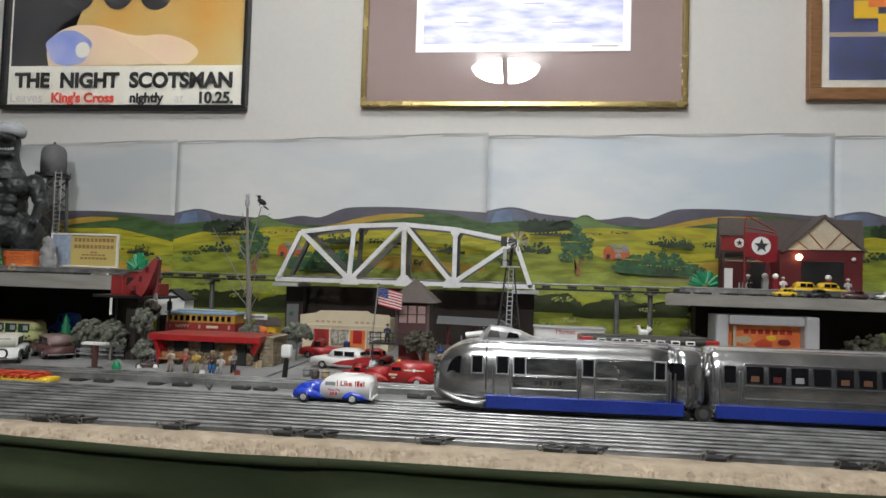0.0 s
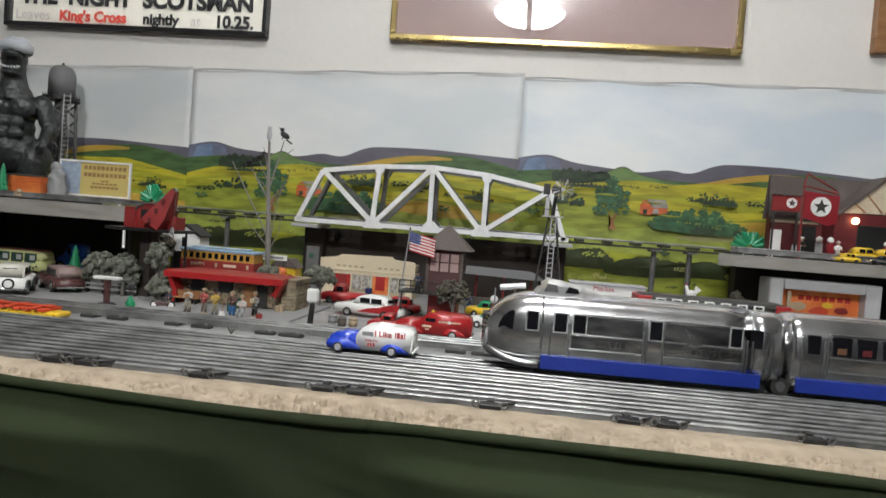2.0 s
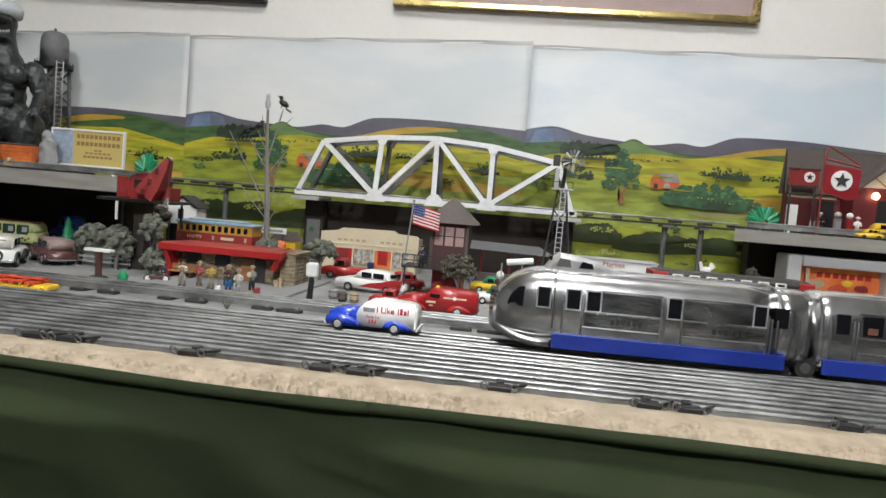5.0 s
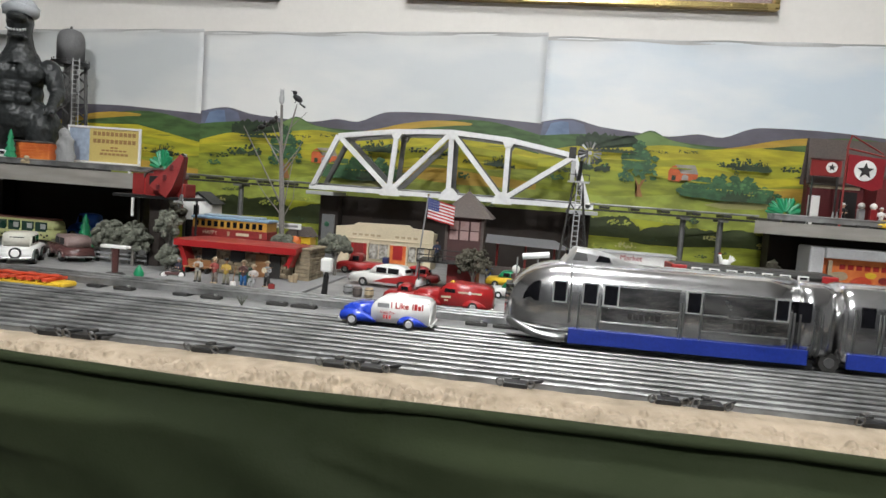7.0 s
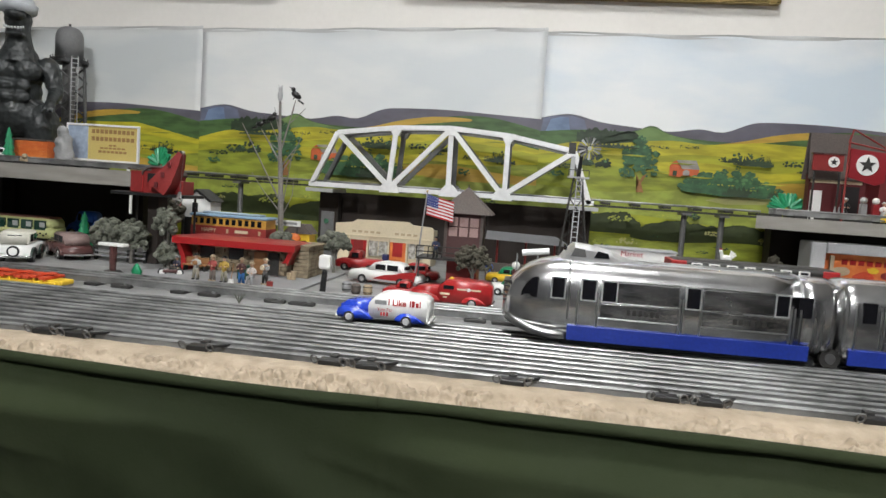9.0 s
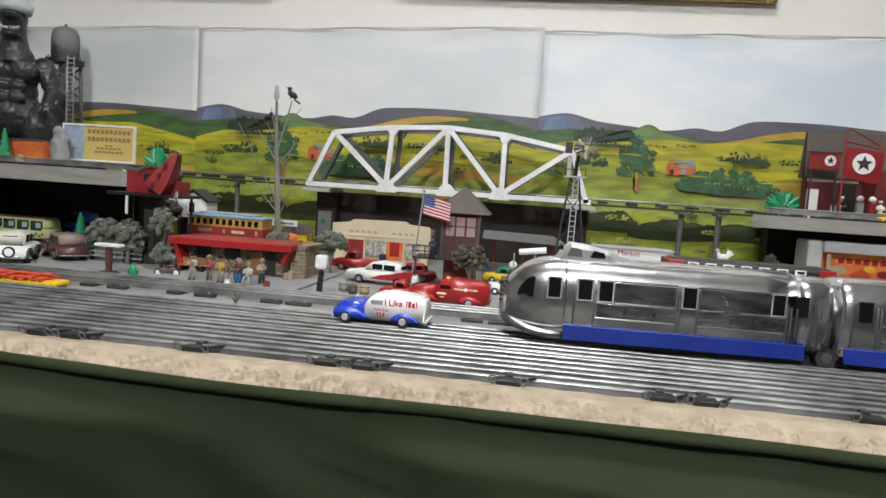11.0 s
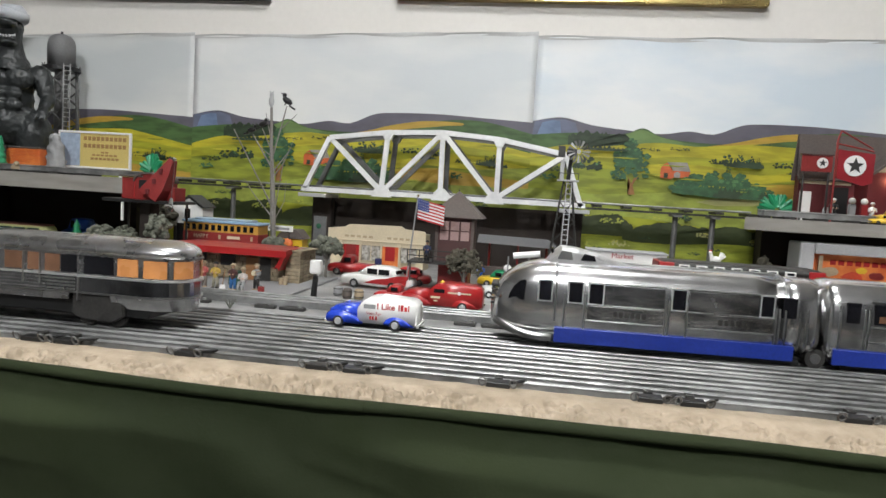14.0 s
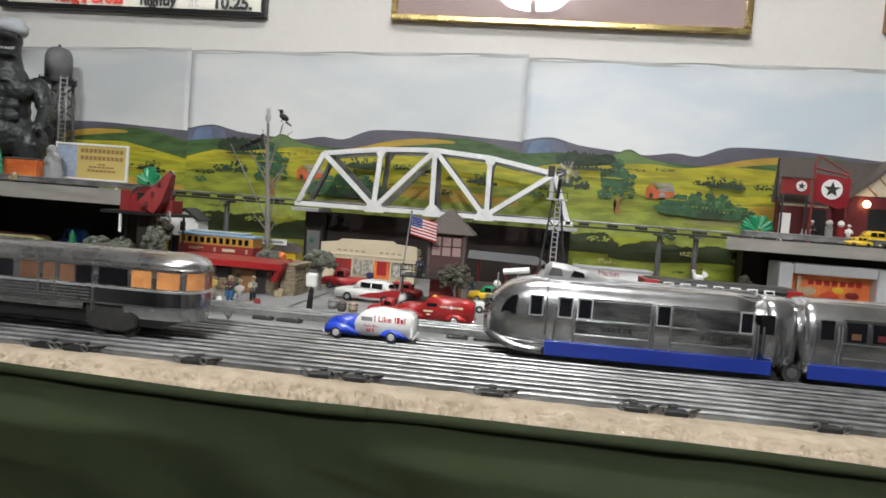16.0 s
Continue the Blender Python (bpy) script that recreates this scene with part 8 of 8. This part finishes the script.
        ball(bm, (s * 0.011, -0.026, 0.264), 0.006)
    rod(bm, (0, 0.03, 0.05), (0.015, 0.085, 0.014), 0.034, 0.016, 14)
    for k in range(9):
        ball(bm, (0, 0.036 + 0.008 * math.sin(k * 0.7), 0.07 + 0.019 * k), 0.010, (0.4, 1.0, 1.2), 1)
    for v in bm.verts:
        v.co.z = max(v.co.z, 0.0)
    rough_form = new("reptile_form", finish("reptile_form", bm, [RUBBER], True))
    rm = rough_form.modifiers.new("blend", "REMESH")
    rm.mode, rm.voxel_size = "VOXEL", 0.0019
    sm = rough_form.modifiers.new("soften", "SMOOTH")
    sm.factor, sm.iterations = 0.5, 18
    bpy.context.view_layer.update()
    solid = bpy.data.meshes.new_from_object(rough_form.evaluated_get(bpy.context.evaluated_depsgraph_get()))
    bpy.data.objects.remove(rough_form)
    bm = bmesh.new()
    bm.from_mesh(solid)
    for v in bm.verts:
        v.co += v.normal * (0.0011 * noise.noise(v.co * 130) + 0.0007 * noise.noise(v.co * 320))
    for k in range(9):
        a = math.pi * (0.12 + 0.76 * k / 8)
        ball(bm, (0.0165 * math.cos(a), -0.026 - 0.0175 * math.sin(a), 0.2385 - 0.0065 * math.sin(a)), 0.0021, (1.1, 1, 1.3), 1, 1)
    ob = new("rubber_monster_figure", finish("rubber_monster_figure", bm, [RUBBER, LGREY], True))
    ob.matrix_basis = pose(-1.013, 0.705, SHELF, 0, 0, 24)
    ob.scale = (1.01, 1.04, 1.085)
    tagged(ob, "dark grey rubber reptile toy standing on the shelf", "toy figure")
    c = thing("sailor_hat", (-1.010, 0.699, SHELF + 0.286), 20, "small white cloth sailor hat on the toy reptile", "hat")
    c.scale = (1.22, 1.22, 1.12)
    bm = bmesh.new()
    loft(bm, [[(0.0245 * f * math.cos(a), 0.028 * f * math.sin(a), z + 0.002 * math.sin(a * 3)) for a in [k * math.pi / 9 for k in range(18)]] for z, f in ((0, 1.0), (0.013, 1.06), (0.016, 0.95))])
    CAP = mat("cap_cloth", (0.42, 0.44, 0.46), 0.9, var=0.15, bump=0.4)
    part("brim", bm, CAP, c, "turned-up brim", True)
    part("crown", bmball((0.003, 0, 0.012), 0.0225, (1, 1.05, 0.80), rough=0.05), CAP, c, "", True)


def gas_station():
    b = thing("filling_station", (0.585, 0.77, SHELF), 0, "red toy filling station with a brown roof and timbered gable", "toy building")
    part("wall", bmbox(-0.12, 0.13, 0.0, 0.018, 0, 0.078), WINE, b, "dark red walls")
    bm = bmesh.new()
    prism_x(bm, [(-0.012, 0.072), (-0.002, 0.149), (0.006, 0.149), (0.022, 0.074), (0.022, 0.069), (0.004, 0.143), (0.0, 0.143), (-0.009, 0.069)], -0.126, 0.14)
    part("roof", bm, ROOFBROWN, b, "brown shingled roof")
    cream = mat("timber_cream", (0.55, 0.47, 0.34), 0.7)
    part("gable_porch", bmbox(-0.028, 0.118, -0.05, -0.001, 0, 0.086), WINE, b, "red porch below the gable")
    bm = prism(bmesh.new(), [(-0.022, 0.0865), (0.118, 0.0885), (0.050, 0.149)], -0.052, 0.02)
    part("gable", bm, cream, b, "cream timbered gable")
    bm = prism(bmesh.new(), [(-0.028, 0.082), (-0.022, 0.082), (0.050, 0.1465), (0.121, 0.084), (0.127, 0.084), (0.050, 0.1535)], -0.056, 0.02)
    part("gable_roof", bm, ROOFBROWN, b)
    for p, q in (((0.02, 0.121), (0.048, 0.089)), ((0.052, 0.089), (0.08, 0.121)), ((0.0, 0.105), (0.02, 0.089)), ((0.1, 0.105), (0.08, 0.089))):
        part("timber", bmrod((p[0], -0.0525, p[1]), (q[0], -0.0525, q[1]), 0.0014, n=5), OAK, b)
    part("dark_opening", bmbox(0.01, 0.085, -0.0515, -0.049, 0.004, 0.066, 0.001), BLACK, b, "dark garage opening")
    part("fascia", bmbox(-0.118, -0.035, -0.003, 0.001, 0.064, 0.073, 0.0006), CREAM, b)
    part("dark_opening", bmbox(-0.066, -0.038, -0.002, 0.001, 0.004, 0.06), BLACK, b)
    part("white_door", bmbox(-0.118, -0.102, -0.014, -0.003, 0, 0.05, 0.0006), WHITE, b, "white door panel")
    part("lit_lamp", bmball((0.004, -0.055, 0.073), 0.0062), mat("lamp_bulb", (1.0, 0.62, 0.30), 0.4, emit=9.0), b, "glowing orange bulb")
    part("wall_lamp", bmball((0.1, -0.055, 0.071), 0.004), WHITE, b)
    # roof sign
    s = thing("roof_sign_board", (0.482, 0.735, SHELF), 0, "dark red sign board with a white disc", "sign")
    part("board", bmbox(-0.027, 0.022, 0, 0.003, 0.083, 0.110, 0.0006), DARKRED, s)
    part("disc", bmrod((0.006, -0.0012, 0.098), (0.006, 0.0, 0.098), 0.009, n=20), WHITE, s)
    part("star", prism(bmesh.new(), [(0.006 + r * math.sin(a), 0.098 + r * math.cos(a)) for k in range(10) for a, r in [(k * math.pi / 5, 0.0065 if k % 2 == 0 else 0.0027)]], -0.0022, -0.0012), IRON, s)
    part("rim", bmbox(-0.029, 0.024, -0.001, 0.004, 0.110, 0.1125), MAROON, s)
    for x in (-0.022, 0.018):
        part("leg", bmbox(x - 0.0015, x + 0.0015, 0.001, 0.003, 0, 0.083), IRON, s)
    # star sign on a pole
    p = thing("pole_sign", (0.456, 0.60, SHELF), 0, "square red star sign hanging on a red pole", "sign")
    part("pole", bmrod((0, 0, 0), (0, 0, 0.122), 0.0016), DARKRED, p)
    part("arm", bmrod((-0.002, 0, 0.118), (0.052, 0, 0.108), 0.0013), DARKRED, p)
    part("brace", bmrod((0.004, 0, 0.137), (0.05, 0, 0.112), 0.0012), DARKRED, p)
    part("pole_tip", bmrod((0, 0, 0.122), (0.004, 0, 0.137), 0.0014), DARKRED, p)
    bm = prism(bmesh.new(), [(0.002, 0.066), (0.040, 0.056), (0.053, 0.061), (0.054, 0.104), (0.002, 0.109)], -0.0015, 0.0015)
    part("panel", bm, DEEPRED, p, "red enamel panel")
    part("disc", bmrod((0.0265, -0.003, 0.0855), (0.0265, -0.0015, 0.0855), 0.0155, n=28), WHITE, p)
    part("star", prism(bmesh.new(), [(0.0265 + r * math.sin(a), 0.0855 + r * math.cos(a)) for k in range(10) for a, r in [(k * math.pi / 5, 0.0122 if k % 2 == 0 else 0.005)]], -0.0042, -0.003), IRON, p)
    # pumps
    for x, m in ((0.512, GREY), (0.53, DEEPRED), (0.62, DEEPRED)):
        q = thing("fuel_pump", (x, 0.665, SHELF), 0, "small toy fuel pump with a round globe", "pump", "fuel pumps")
        part("body", bmbox(-0.005, 0.005, -0.004, 0.004, 0, 0.03, 0.001), m, q)
        part("globe", bmball((0, 0, 0.035), 0.0055), WHITE, q)
    k = thing("oil_rack", (0.463, 0.63, SHELF), 0, "low rack of small oil bottles", "rack")
    part("tray", bmbox(-0.01, 0.012, -0.004, 0.004, 0, 0.008, 0.0005), IRON, k)
    for x in (-0.006, 0.0, 0.006):
        part("bottle", bmrod((x, 0, 0.008), (x, 0, 0.022), 0.0024, 0.001, 8), GREY, k)


streamliner()
OBS = observation_car()
toy_traffic()
plants()
station()
figures()
trolley()
depot()
tower()
flag()
windmill()
crane()
street_things()
upper_things()
gas_station()


def motions():
    # the observation car rolls in from the left and stops
    rows = [(0.0, -0.95), (10.1, -0.95), (10.6, -0.87), (11.5, -0.69), (12.5, -0.497), (13.0, -0.398), (13.2, -0.358), (13.4, -0.322), (13.6, -0.289), (13.8, -0.261), (14.0, -0.242), (14.2, -0.2375), (14.4, -0.236), (16.0, -0.236)]
    walk(OBS, [(t, pose(x - 0.022, 0.041, TABLE)) for t, x in rows])


motions()
